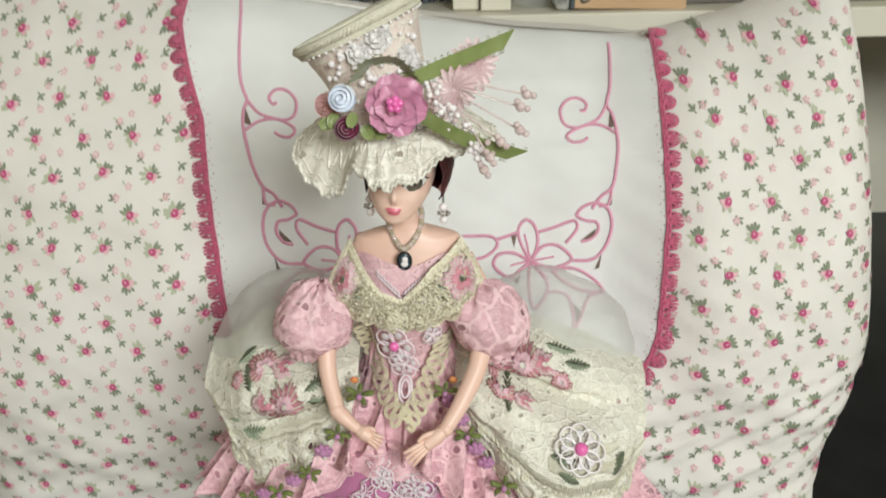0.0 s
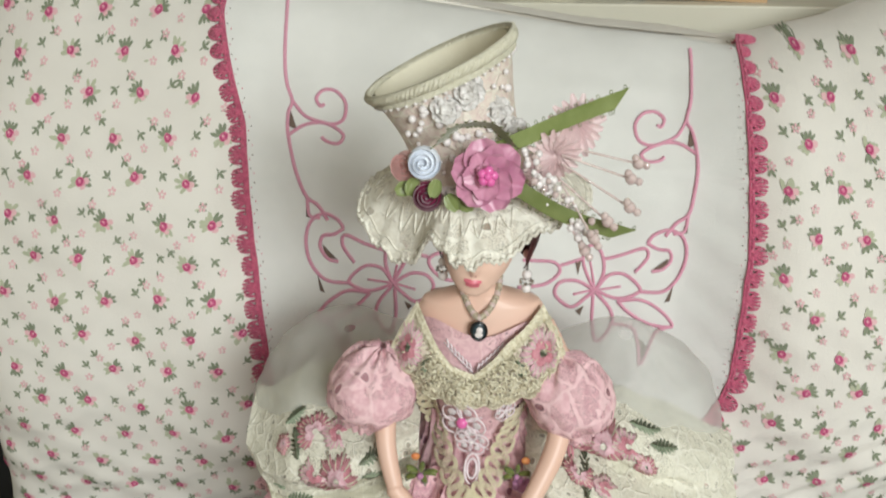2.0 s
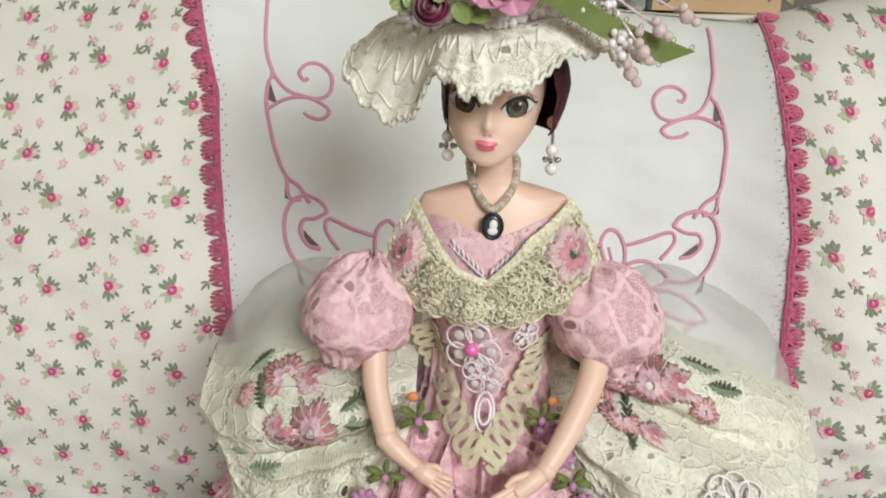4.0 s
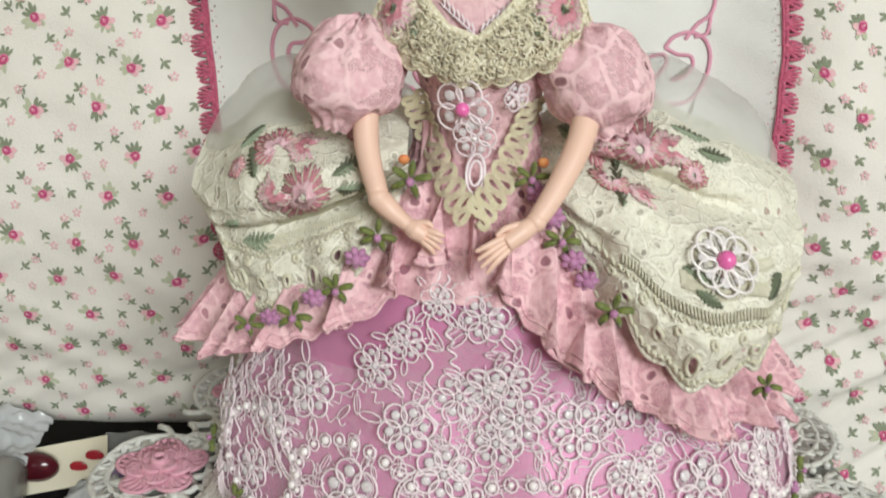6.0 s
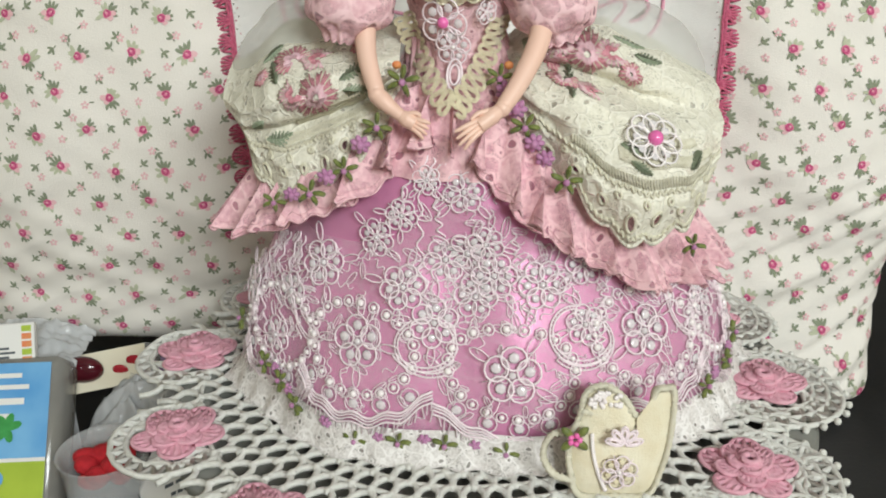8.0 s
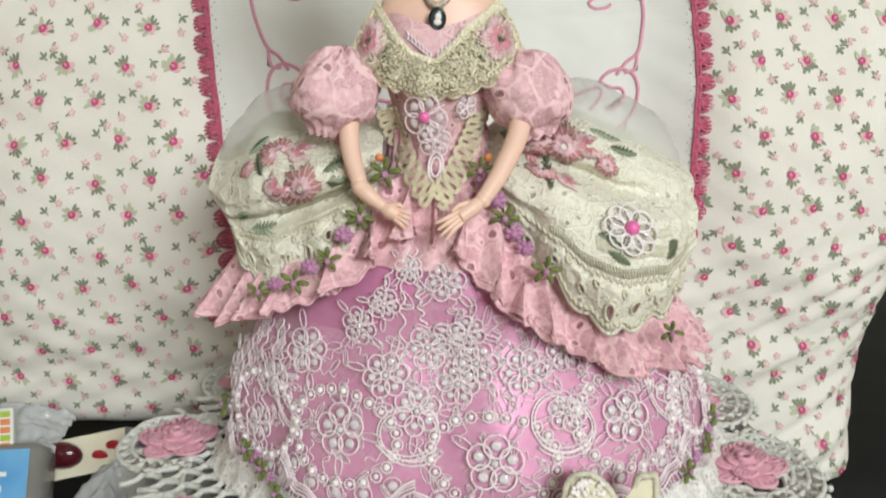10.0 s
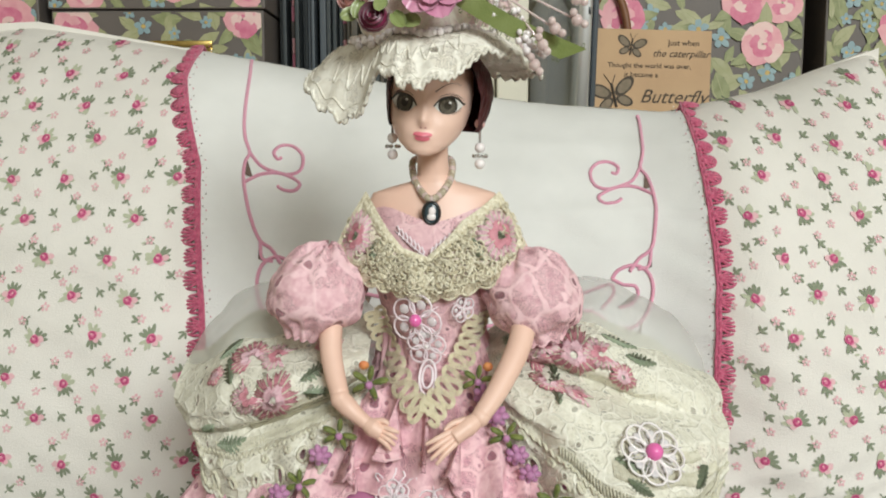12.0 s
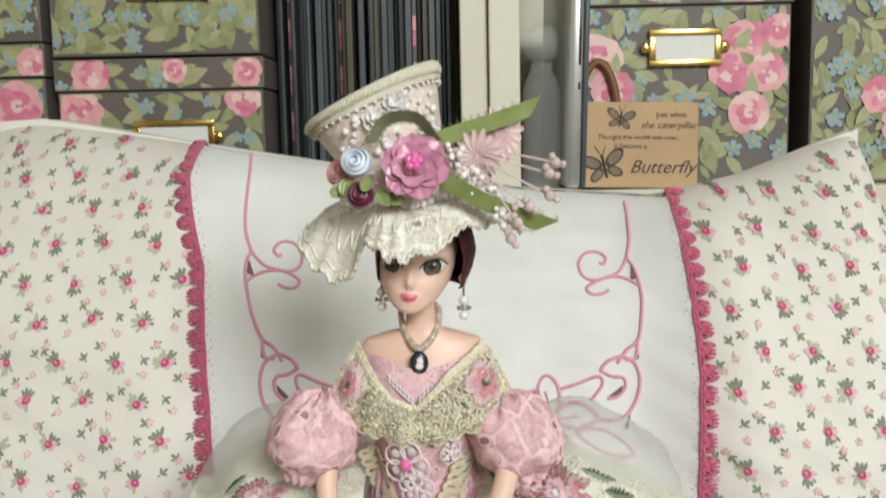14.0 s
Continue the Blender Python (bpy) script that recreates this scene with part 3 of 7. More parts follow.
def crochet_edge(side):
    """A band of shell stitches along one edge of the runner."""
    m = Mesh()
    line = []
    zz = 0.352
    while zz > 0.094:
        line.append(zz)
        zz -= 0.0011
    path = []
    for zz in line:
        ex = runner_edges(zz)[side]
        zt = cushion_span(ex)[1]
        if zz > zt - 0.003:
            over = zz - (zt - 0.003)
            b = on_cushion(ex, zt - 0.003, 0.004)
            path.append((Vector((b.x, b.y + over * 1.1, b.z + 0.002 - over * 0.5)), Vector((0, -0.3, 1))))
        else:
            path.append((on_cushion(ex, zz, 0.0026), Vector((0, -1, 0.2))))
    if side:
        a, b = runner_edges(0.095)
        for k in range(1, 46):
            xx = runner_edges(0.095)[1] - k * 0.0011
            path.append((on_cushion(xx, 0.095 - k * 0.0003, 0.003), Vector((0, -1, 0))))
    pts = [p for p, n in path]
    sgn = 1 if side else -1
    dist, acc, shells = 0.0, 0.0, []
    for i in range(1, len(pts)):
        dist += (pts[i] - pts[i - 1]).length
        if dist - acc > 0.0115:
            acc = dist
            shells.append(i)
    for i in shells:
        d = (pts[min(len(pts) - 1, i + 2)] - pts[max(0, i - 2)]).normalized()
        n = path[i][1].normalized()
        out = n.cross(d) * 1.0
        if (out.x * sgn) < 0 and abs(out.x) > 0.3 * abs(out.z) or (abs(out.x) <= 0.3 * abs(out.z) and out.z > 0):
            out = -out
        n = out.cross(d).normalized()
        if n.y > 0:
            n = -n
        c = pts[i]
        for k in range(7):
            a = math.pi * (k / 6) - math.pi / 2
            e = c + out * (0.0004 + 0.0090 * max(0.0, math.cos(a)) ** 0.8) + d * (0.0046 * math.sin(a)) + n * 0.0006
            base = c + out * -0.001 + d * (0.0012 * math.sin(a))
            m.tube([base, base.lerp(e, 0.5) + n * 0.0011, e], 0.00075, 5, 0, taper=lambda t: 0.8 + 0.5 * t)
        rim = [c + out * (0.0004 + 0.0095 * max(0.0, math.cos(a)) ** 0.8) + d * (0.0049 * math.sin(a)) + n * 0.0004 for a in [math.pi * (k / 10) - math.pi / 2 for k in range(11)]]
        m.tube(rim, 0.0008, 5, 0)
        m.ball(c + out * 0.0014 + n * 0.0006, 0.0017, 0, 6, 4)
    for off, r, mat in ((0.0004, 0.0011, 0), (-0.0012, 0.0009, 0)):
        m.tube([p + Vector((sgn * off, -0.0006, 0)) for p in pts[::2]], r, 5, mat)
    # dots along the hem; every third one is coloured as a shaded hole
    for i in range(0, len(pts) - 2, 2):
        m.ball(pts[i] + Vector((-sgn * (0.0030 + 0.0009 * (i % 4)), 0.0001, 0)), 0.00042, 0 if i % 3 == 0 else 2 if i % 3 == 1 else 1, 5, 3)
    return m


for side in (0, 1):
    part("crochet_edging", crochet_edge(side), [CROCHET, WHITE, HOLE_SHADE], runner, "raspberry pink crochet shell edging")

# ---- shelf behind the cushion ----
SHELF_Z = 0.285
BACK = 1.15                                    # scale that pushes the shelf back along the last camera's sight lines
before_shelf = set(bpy.data.objects)
LOW = 0.32 - (0.32 - DESK_Z - 0.0003) / BACK
shelf = thing("shelf_unit", "cream painted shelf with a dividing panel behind the cushion", "shelf")
m = Mesh()
m.box((-0.66, 0.262, SHELF_Z - 0.02), (0.66, 0.62, SHELF_Z), 0, 0.001)
part("shelf_board", m, SHELF, shelf, smooth=False)
for x0, x1, y0 in ((-0.66, -0.64, 0.262), (0.64, 0.66, 0.262), (0.0185, 0.037, 0.285), (0.0378, 0.0585, 0.278)):
    m = Mesh()
    m.box((x0, y0, SHELF_Z + 0.0005), (x1, 0.62, 0.60), 0, 0.0012)
    part("upright", m, SHELF, shelf, smooth=False)
for x0, x1 in ((-0.66, -0.64), (0.64, 0.66)):
    m = Mesh()
    m.box((x0, 0.262, LOW), (x1, 0.62, SHELF_Z - 0.0205), 0, 0.001)
    part("upright", m, SHELF, shelf, smooth=False)
m = Mesh()
m.box((-0.66, 0.6205, LOW), (0.66, 0.632, 0.62), 0, 0.001)
part("back_panel", m, SHELF, shelf, smooth=False)
m = Mesh()
m.box((-0.66, 0.262, 0.6005), (0.66, 0.62, 0.62), 0, 0.001)
part("top_board", m, SHELF, shelf, smooth=False)


# ---- flowered storage boxes ----
def flower_print(m, x0, x1, z0, z1, y, seed, roses, leaves=1.0):
    """Roses, leaves and blue blossoms printed on an upright face at y; materials 1 to 7."""
    r = random.Random(seed)
    layer = [0]

    def shape(cx, cz, pts, mat):
        layer[0] += 1
        lift = 0.0001 + 0.0000022 * layer[0]
        out = [Vector((min(x1, max(x0, cx + a)), y - lift, min(z1, max(z0, cz + b)))) for a, b in pts]
        if max(p.x for p in out) - min(p.x for p in out) > 1e-4 and max(p.z for p in out) - min(p.z for p in out) > 1e-4:
            m.fan(out, mat)

    def blob(cx, cz, rx, rz, turn, mat, n=9, jag=0.16):
        c, s = math.cos(turn), math.sin(turn)
        pts = []
        for k in range(n):
            a = 2 * math.pi * k / n
            q = 1 + r.uniform(-jag, jag)
            px, pz = rx * q * math.cos(a), rz * q * math.sin(a)
            pts.append((c * px - s * pz, s * px + c * pz))
        shape(cx, cz, pts, mat)

    def leaf(cx, cz, turn, length, mat):
        c, s = math.cos(turn), math.sin(turn)
        out = [(t * length, w * length) for t, w in ((0, 0), (0.2, 0.16), (0.5, 0.23), (0.75, 0.15), (1, 0), (0.75, -0.13), (0.5, -0.2), (0.2, -0.15))]
        shape(cx, cz, [(c * a - s * b, s * a + c * b) for a, b in out], mat)
        mid = [(0.05, 0.012), (0.95, 0.0), (0.05, -0.012)]
        shape(cx, cz, [(c * a * length - s * b * length, s * a * length + c * b * length) for a, b in mid], 4 if mat == 5 else 5)

    def rose(cx, cz, R):
        for k in range(7):
            a = 2 * math.pi * k / 7 + r.uniform(-0.3, 0.3)
            blob(cx + 0.62 * R * math.cos(a), cz + 0.62 * R * math.sin(a), 0.50 * R, 0.38 * R, a + 1.57, r.choice((1, 2, 2, 3)))
        for k in range(6):
            a = 2 * math.pi * k / 6 + r.uniform(-0.3, 0.3)
            blob(cx + 0.36 * R * math.cos(a), cz + 0.36 * R * math.sin(a), 0.34 * R, 0.24 * R, a + 1.57, r.choice((1, 1, 2, 3)))
        for k in range(4):
            a = 1.6 * k + r.uniform(-0.3, 0.3)
            blob(cx + 0.14 * R * math.cos(a), cz + 0.14 * R * math.sin(a), 0.2 * R, 0.11 * R, a + 1.57, r.choice((1, 3)))

    def blue(cx, cz, R):
        for k in range(5):
            a = 2 * math.pi * k / 5 + 0.4
            blob(cx + 0.6 * R * math.cos(a), cz + 0.6 * R * math.sin(a), 0.42 * R, 0.34 * R, a, 6)
        blob(cx, cz, 0.25 * R, 0.25 * R, 0, 7)

    area = (x1 - x0) * (z1 - z0)
    for k in range(int(area * 9500 * leaves)):
        leaf(r.uniform(x0, x1), r.uniform(z0, z1), r.uniform(0, 6.28), r.uniform(0.012, 0.026), r.choice((4, 5)))
    for k in range(int(area * 2600)):
        blue(r.uniform(x0, x1), r.uniform(z0, z1), r.uniform(0.004, 0.007))
    for cx, cz, R in roses:
        for k in range(5):
            leaf(cx + R * 0.5 * math.cos(k * 1.3), cz + R * 0.5 * math.sin(k * 1.3), k * 1.3 + r.uniform(-0.3, 0.3), R * r.uniform(0.9, 1.4), r.choice((4, 5)))
        rose(cx, cz, R)


BOX_MATS = [BOX_PAPER, BR_PINK, BR_LIGHT, BR_PALE, BR_LEAF, BR_LEAF2, BR_BLUE, BR_YELLOW]


def storage_box(x0, x1, z0, z1, y, seed, roses, lid, label_at=None, leaves=1.0, group="flowered storage boxes"):
    """A lidded paper box with a flowered print and, where it shows, a brass label holder."""
    box = thing("storage_box", "taupe paper storage box printed with pink roses and green leaves", "box", group)
    top = z1 - lid
    m = Mesh()
    m.box((x0 + 0.0015, y + 0.0015, z0), (x1 - 0.0015, y + 0.26, top - 0.0008), 0, 0.0008)
    flower_print(m, x0 + 0.003, x1 - 0.003, z0 + 0.002, top - 0.002, y + 0.0015, seed, [q for q in roses if q[1] < top], leaves)
    part("body", m, BOX_MATS, box, smooth=False)
    m = Mesh()
    m.box((x0, y - 0.0005, top), (x1, y + 0.262, z1), 0, 0.0008)
    flower_print(m, x0 + 0.001, x1 - 0.001, top + 0.001, z1 - 0.001, y - 0.0005, seed + 5, [q for q in roses if q[1] >= top - 0.004], leaves)
    part("lid", m, BOX_MATS, box, smooth=False)
    if label_at:
        cx, cz, w, h = label_at
        yy = y - 0.0018
        m = Mesh()
        fw = 0.0045
        for a, b, c, d in ((-w, w, h - fw, h), (-w, w, -h, -h + fw), (-w, -w + fw, -h + fw, h - fw), (w - fw, w, -h + fw, h - fw)):
            m.box((cx + a, yy - 0.0012, cz + c), (cx + b, yy + 0.0006, cz + d), 0, 0.0005)
        for sx in (-1, 1):
            m.ball((cx + sx * (w + 0.0022), yy, cz), (0.0036, 0.0012, 0.0042), 0, 10, 6)
            m.ball((cx + sx * (w + 0.0028), yy - 0.0014, cz), (0.0014, 0.0010, 0.0014), 0, 8, 5)
        holder = part("label_holder", m, BRASS, box, "polished brass label holder")
        m = Mesh()
        m.box((cx - w + fw - 0.0005, yy, cz - h + fw - 0.0005), (cx + w - fw + 0.0005, yy + 0.0004, cz + h - fw + 0.0005), 0)
        part("label_card", m, PAPER, holder, "blank white card", False)
    return box


BY = 0.290
storage_box(-0.262, -0.1165, SHELF_Z + 0.0005, 0.3805, BY, 3, [(-0.245, 0.345, 0.016), (-0.132, 0.352, 0.013), (-0.236, 0.370, 0.014), (-0.178, 0.372, 0.009), (-0.128, 0.370, 0.011)], 0.0215, (-0.180, 0.326, 0.028, 0.012), 0.7)
storage_box(-0.264, -0.1175, 0.3825, 0.478, BY, 4, [(-0.13, 0.45, 0.014)], 0.0215, (-0.180, 0.431, 0.028, 0.012), 1.9)
storage_box(-0.412, -0.2665, SHELF_Z + 0.0005, 0.392, BY - 0.002, 5, [(-0.288, 0.350, 0.018), (-0.274, 0.378, 0.012), (-0.35, 0.34, 0.014)], 0.0225, None, 1.2)
storage_box(-0.412, -0.2668, 0.3935, 0.49, BY - 0.002, 6, [(-0.35, 0.44, 0.016)], 0.0215, None, 1.9)
storage_box(0.102, 0.2455, SHELF_Z + 0.0005, 0.437, BY, 8, [(0.112, 0.372, 0.018), (0.122, 0.352, 0.015), (0.214, 0.380, 0.019), (0.204, 0.365, 0.017), (0.228, 0.362, 0.014), (0.216, 0.335, 0.015), (0.236, 0.39, 0.012), (0.15, 0.423, 0.012), (0.214, 0.411, 0.009)], 0.0285, (0.1715, 0.3795, 0.0245, 0.0125), 0.8)
storage_box(0.2555, 0.40, SHELF_Z + 0.0005, 0.452, BY - 0.002, 9, [(0.318, 0.412, 0.015), (0.305, 0.345, 0.014), (0.325, 0.352, 0.016), (0.36, 0.38, 0.018), (0.318, 0.325, 0.013)], 0.0225, None, 1.5)

# ---- folders in the left bay ----
x = -0.1145
k = 0
while x < 0.0135:
    w = rnd.choice((0.0022, 0.0028, 0.0034, 0.0044))
    if x + w > 0.016:
        break
    m = Mesh()
    yy = 0.315 + rnd.uniform(0, 0.03)
    top = rnd.uniform(0.47, 0.52)
    m.box((x, yy, SHELF_Z + 0.0006), (x + w, yy + 0.22, top), 0, 0.0006)
    mat = rnd.choice((FOLDER, FOLDER, FOLDER2, FOLDER2, FOLDER3))
    folder = part("folder", m, mat, None, "", False)
    tagged(folder, "thin dark folder standing upright on the shelf", "folder", "folders on the shelf")
    if k in (3, 14, 27, 37):
        s = Mesh()
        for q in range(16):
            z0 = 0.30 + q * 0.011
            s.box((x + 0.0002, yy - 0.0006, z0), (x + w - 0.0002, yy - 0.0001, z0 + 0.0105), q % 3)
        part("flowered_spine", s, [BR_LIGHT, BOX_PAPER, BR_PINK], folder, "pink flowered paper spine", False)
    x += w + rnd.uniform(0.0002, 0.0007)
    k += 1

# ---- bottle, tablet and sign ----
bottle = thing("glass_bottle", "clear glass bottle with a glass stopper on the shelf", "bottle")


def turned(profile, cx, cy, n=28):
    m = Mesh()
    m.grid(lambda u, v: (cx + np.interp(v, np.linspace(0, 1, len(profile)), [p[0] for p in profile]) * math.cos(2 * math.pi * u), cy + np.interp(v, np.linspace(0, 1, len(profile)), [p[0] for p in profile]) * math.sin(2 * math.pi * u), np.interp(v, np.linspace(0, 1, len(profile)), [p[1] for p in profile])), n, (len(profile) - 1) * 2, 0, True)
    return m


part("body", turned([(0.0005, SHELF_Z + 0.001), (0.0125, SHELF_Z + 0.001), (0.0135, SHELF_Z + 0.006), (0.0135, 0.345), (0.0125, 0.358), (0.008, 0.366), (0.0075, 0.372)], 0.0745, 0.296), CLEAR_GLASS, bottle)
part("stopper", turned([(0.006, 0.3725), (0.0105, 0.376), (0.0125, 0.383), (0.0115, 0.392), (0.006, 0.397), (0.0004, 0.398)], 0.0745, 0.296), CLEAR_GLASS, bottle, "rounded glass stopper")
tablet = thing("tablet_computer", "silver aluminium tablet standing on its edge", "tablet")
tm = pose(0.0945, 0.270, SHELF_Z + 0.001, 0, 1.6, 0)
m = Mesh()
m.box((-0.0062, 0, 0), (0.0030, 0.19, 0.26), 0, 0.0024)
part("case", m.move(tm), SILVER, tablet)
m = Mesh()
m.box((0.0034, 0.0015, 0.0005), (0.0070, 0.188, 0.258), 0, 0.0012)
part("cover", m.move(tm), FOLDER2, tablet, "slate grey cover")
m = Mesh()
m.box((-0.0002, -0.0004, 0.082), (0.0016, 0.002, 0.135), 0, 0.0006)
m.box((-0.0002, -0.0004, 0.066), (0.0016, 0.002, 0.071), 0, 0.0006)
part("port", m.move(tm), RIM_BLACK, tablet, "black slot")

sign = thing("butterfly_sign", "kraft board sign with butterflies and dark lettering", "sign")
sm = pose(0.138, 0.272, SHELF_Z + 0.0008, -4, 1.6, 0)
SW, SH = 0.0385, 0.0575
m = Mesh()
m.box((-SW, 0, 0), (SW, 0.004, SH), 0, 0.0005)
part("board", m.move(sm), KRAFT, sign, smooth=False)


def lettering(text, x, z, size, shear=0.0, bold=0.0):
    cu = bpy.data.curves.new("lettering", "FONT")
    cu.body, cu.size, cu.shear, cu.offset = text, size, shear, bold
    cu.align_x, cu.extrude, cu.resolution_u = "LEFT", 0.0001, 3
    cu.materials.append(INK)
    ob = new("lettering", cu)
    ob.parent = sign
    ob.matrix_world = sm @ pose(x, -0.0003, z, 90, 0, 0)
    return ob


lettering("Just when", 0.010, 0.0475, 0.0052)
lettering("the caterpillar", 0.000, 0.0400, 0.0066, 0.35)
lettering("Thought the world was over,", -0.0290, 0.0325, 0.0046)
lettering("it became a", -0.018, 0.0265, 0.0048)
lettering("Butterfly", -0.0075, 0.0100, 0.0125, 0.4)


def butterfly(cx, cz, s, turn):
    m = Mesh()
    c, q = math.cos(turn), math.sin(turn)
    layer = 0
    for side in (-1, 1):
        for wx, wz, rx, rz, a in ((0.55, 0.35, 0.55, 0.30, 0.6), (0.42, -0.28, 0.40, 0.24, -0.6)):
            for scale, mat in ((1.0, 0), (0.72, 1)):
                layer += 1
                pts = []
                for k in range(14):
                    t = 2 * math.pi * k / 14
                    px, pz = rx * scale * math.cos(t), rz * scale * math.sin(t)
                    px, pz = px * math.cos(a) - pz * math.sin(a), px * math.sin(a) + pz * math.cos(a)
                    px, pz = side * (wx + px) * s, (wz + pz) * s
                    pts.append(sm @ Vector((cx + c * px - q * pz, -0.0001 - 0.00003 * layer, cz + q * px + c * pz)))
                m.fan(pts, mat)
    m.tube([sm @ Vector((cx + q * 0.5 * s, -0.0004, cz - c * 0.5 * s)), sm @ Vector((cx - q * 0.6 * s, -0.0004, cz + c * 0.6 * s))], 0.06 * s, 5, 0)
    for k in (-0.25, 0.25):
        m.tube([sm @ Vector((cx - q * 0.5 * s, -0.0004, cz + c * 0.5 * s)), sm @ Vector((cx - q * 1.0 * s + k * s, -0.0004, cz + c * 1.0 * s))], 0.02 * s, 4, 0)
    part("printed_butterfly", m, [INK, material("butterfly_grey", (0.20, 0.16, 0.11), (0.26, 0.2, 0.14), 300, 0.8)], sign, "dark grey butterfly")


butterfly(-0.014, 0.0455, 0.0095, -0.15)
butterfly(-0.024, 0.0135, 0.0145, 0.25)
ring = thing("wooden_ring", "brown wooden ring leaning behind the sign", "ring")
m = Mesh()
m.tube([(0.112 + 0.0135 * math.cos(a), 0.2865, SHELF_Z + 0.046 + 0.040 * math.sin(a)) for a in [2 * math.pi * k / 40 for k in range(40)]], 0.0028, 8, 0, True)
part("hoop", m, material("walnut_wood", (0.24, 0.10, 0.04), (0.17, 0.07, 0.03), 60, 0.5), ring)

# scaled about the camera's end position, so the shelf still fits that view
SET_BACK = Matrix.Translation((0.013, -0.347, 0.32)) @ Matrix.Scale(BACK, 4) @ Matrix.Translation((-0.013, 0.347, -0.32))
for ob in [o for o in bpy.data.objects if o not in before_shelf and o.parent is None]:
    ob.matrix_world = SET_BACK @ ob.matrix_world

# ---- tray and doily under the doll ----
TRAY_Z = 0.034
TX, TY = 0.004, 0.0
DX = 0.013
tray = thing("round_tray", "grey round tray on a drum-shaped foot", "tray")
m = turned([(0.0005, TRAY_Z), (0.1255, TRAY_Z), (0.1260, TRAY_Z + 0.001), (0.1280, TRAY_Z + 0.0045), (0.1425, TRAY_Z + 0.0045), (0.1450, TRAY_Z + 0.002), (0.1435, TRAY_Z - 0.006), (0.1275, TRAY_Z - 0.010), (0.0005, TRAY_Z - 0.010)], DX, TY, 96)
part("dish", m, TRAY, tray)
m = turned([(0.108, TRAY_Z - 0.0105), (0.112, -0.02), (0.112, DESK_Z + 0.002), (0.110, DESK_Z + 0.0002), (0.0005, DESK_Z + 0.0002)], DX, TY, 64)
part("foot", m, TRAY, tray)

doily = thing("doily", "white crochet doily with pink crochet roses round its edge", "doily")


def doily_z(r):
    return TRAY_Z + 0.0062 - 0.010 * smooth(0.158, 0.185, r) * 0.6


def doily_point(r, a, lift=0.0):
    wob = 0.0009 * noise.noise(Vector((r * 70 * math.cos(a), r * 70 * math.sin(a), 1)))
    return Vector((TX + r * math.cos(a), TY + r * math.sin(a), doily_z(r) + wob + lift))


m = Mesh()
RINGS = [0.052 + 0.0088 * i for i in range(13)]
N = 68
for i, r in enumerate(RINGS):
    for k in range(N):
        off = 0.5 * (i % 2)
        a0 = 2 * math.pi * (k + off) / N
        if r > 0.142 and math.cos(a0) < -0.5:
            continue
        sector = abs(((math.degrees(a0) + 6 + 15) % 30) - 15)
        if r > 0.150 + 0.012 * math.cos(math.radians(sector * 12)):
            continue
        j = 0.0016 * rnd.uniform(-1, 1)
        for d in (-0.5, 0.5):
            a1 = 2 * math.pi * (k + off + d) / N
            r1 = r + 0.0088 + 0.0016 * rnd.uniform(-1, 1)
            p, q = doily_point(r + j, a0), doily_point(r1, a1)
            bow = Vector((-(q - p).y, (q - p).x, 0)) * 0.30 * d
            m.tube([p, p.lerp(q, 0.33) + bow, p.lerp(q, 0.67) + bow, q], 0.0015, 5, 0)
        if rnd.random() < 0.8:
            m.ball(doily_point(r, a0, 0.0002), (rnd.uniform(0.0017, 0.0024), rnd.uniform(0.0017, 0.0024), 0.0015), 0, 7, 4)
        if i % 3 == 2 or i < 5:
            m.tube([doily_point(r, 2 * math.pi * (k + off + t / 4) / N) for t in range(5)], 0.0011, 5, 0)
# the leafy points round the edge
for k in range(12):
    c = math.radians(-6.5 + 30 * k)
    outer = math.cos(c) < -0.5
    for ring, n in ((0.0, 15), (0.006, 17), (0.012, 19))[:2 if outer else 3]:
        pts = []
        for t in range(n):
            a = -2.1 + 4.2 * t / (n - 1)
            rr = 0.019 + ring
            pts.append(doily_point(0.134 + rr * math.cos(a) * 1.05, c + rr * math.sin(a) / 0.134))
        m.tube(pts, 0.0014, 5, 0)
        if ring:
            for t in range(n - 1):
                p = pts[t]
                inner = doily_point(0.134 + (rr - 0.006) * math.cos(-2.1 + 4.2 * (t + 0.5) / (n - 1)) * 1.05, c + (rr - 0.006) * math.sin(-2.1 + 4.2 * (t + 0.5) / (n - 1)) / 0.134)
                m.tube([p, inner], 0.0013, 5, 0)
                m.tube([pts[t + 1], inner], 0.0013, 5, 0)
        if ring > 0.01:
            for t in range(0, n):
                a = -2.1 + 4.2 * t / (n - 1)
                m.ball(doily_point(0.134 + (rr + 0.0022) * math.cos(a) * 1.05, c + (rr + 0.0022) * math.sin(a) / 0.134), 0.0017, 0, 6, 4)
m.grid(lambda u, v: tuple(doily_point(0.001 + 0.056 * v, 2 * math.pi * u, -0.001)), 60, 8, 0, True)
tagged(part("net", m, COTTON_THREAD, doily, "open white crochet net"), kind="stuff")


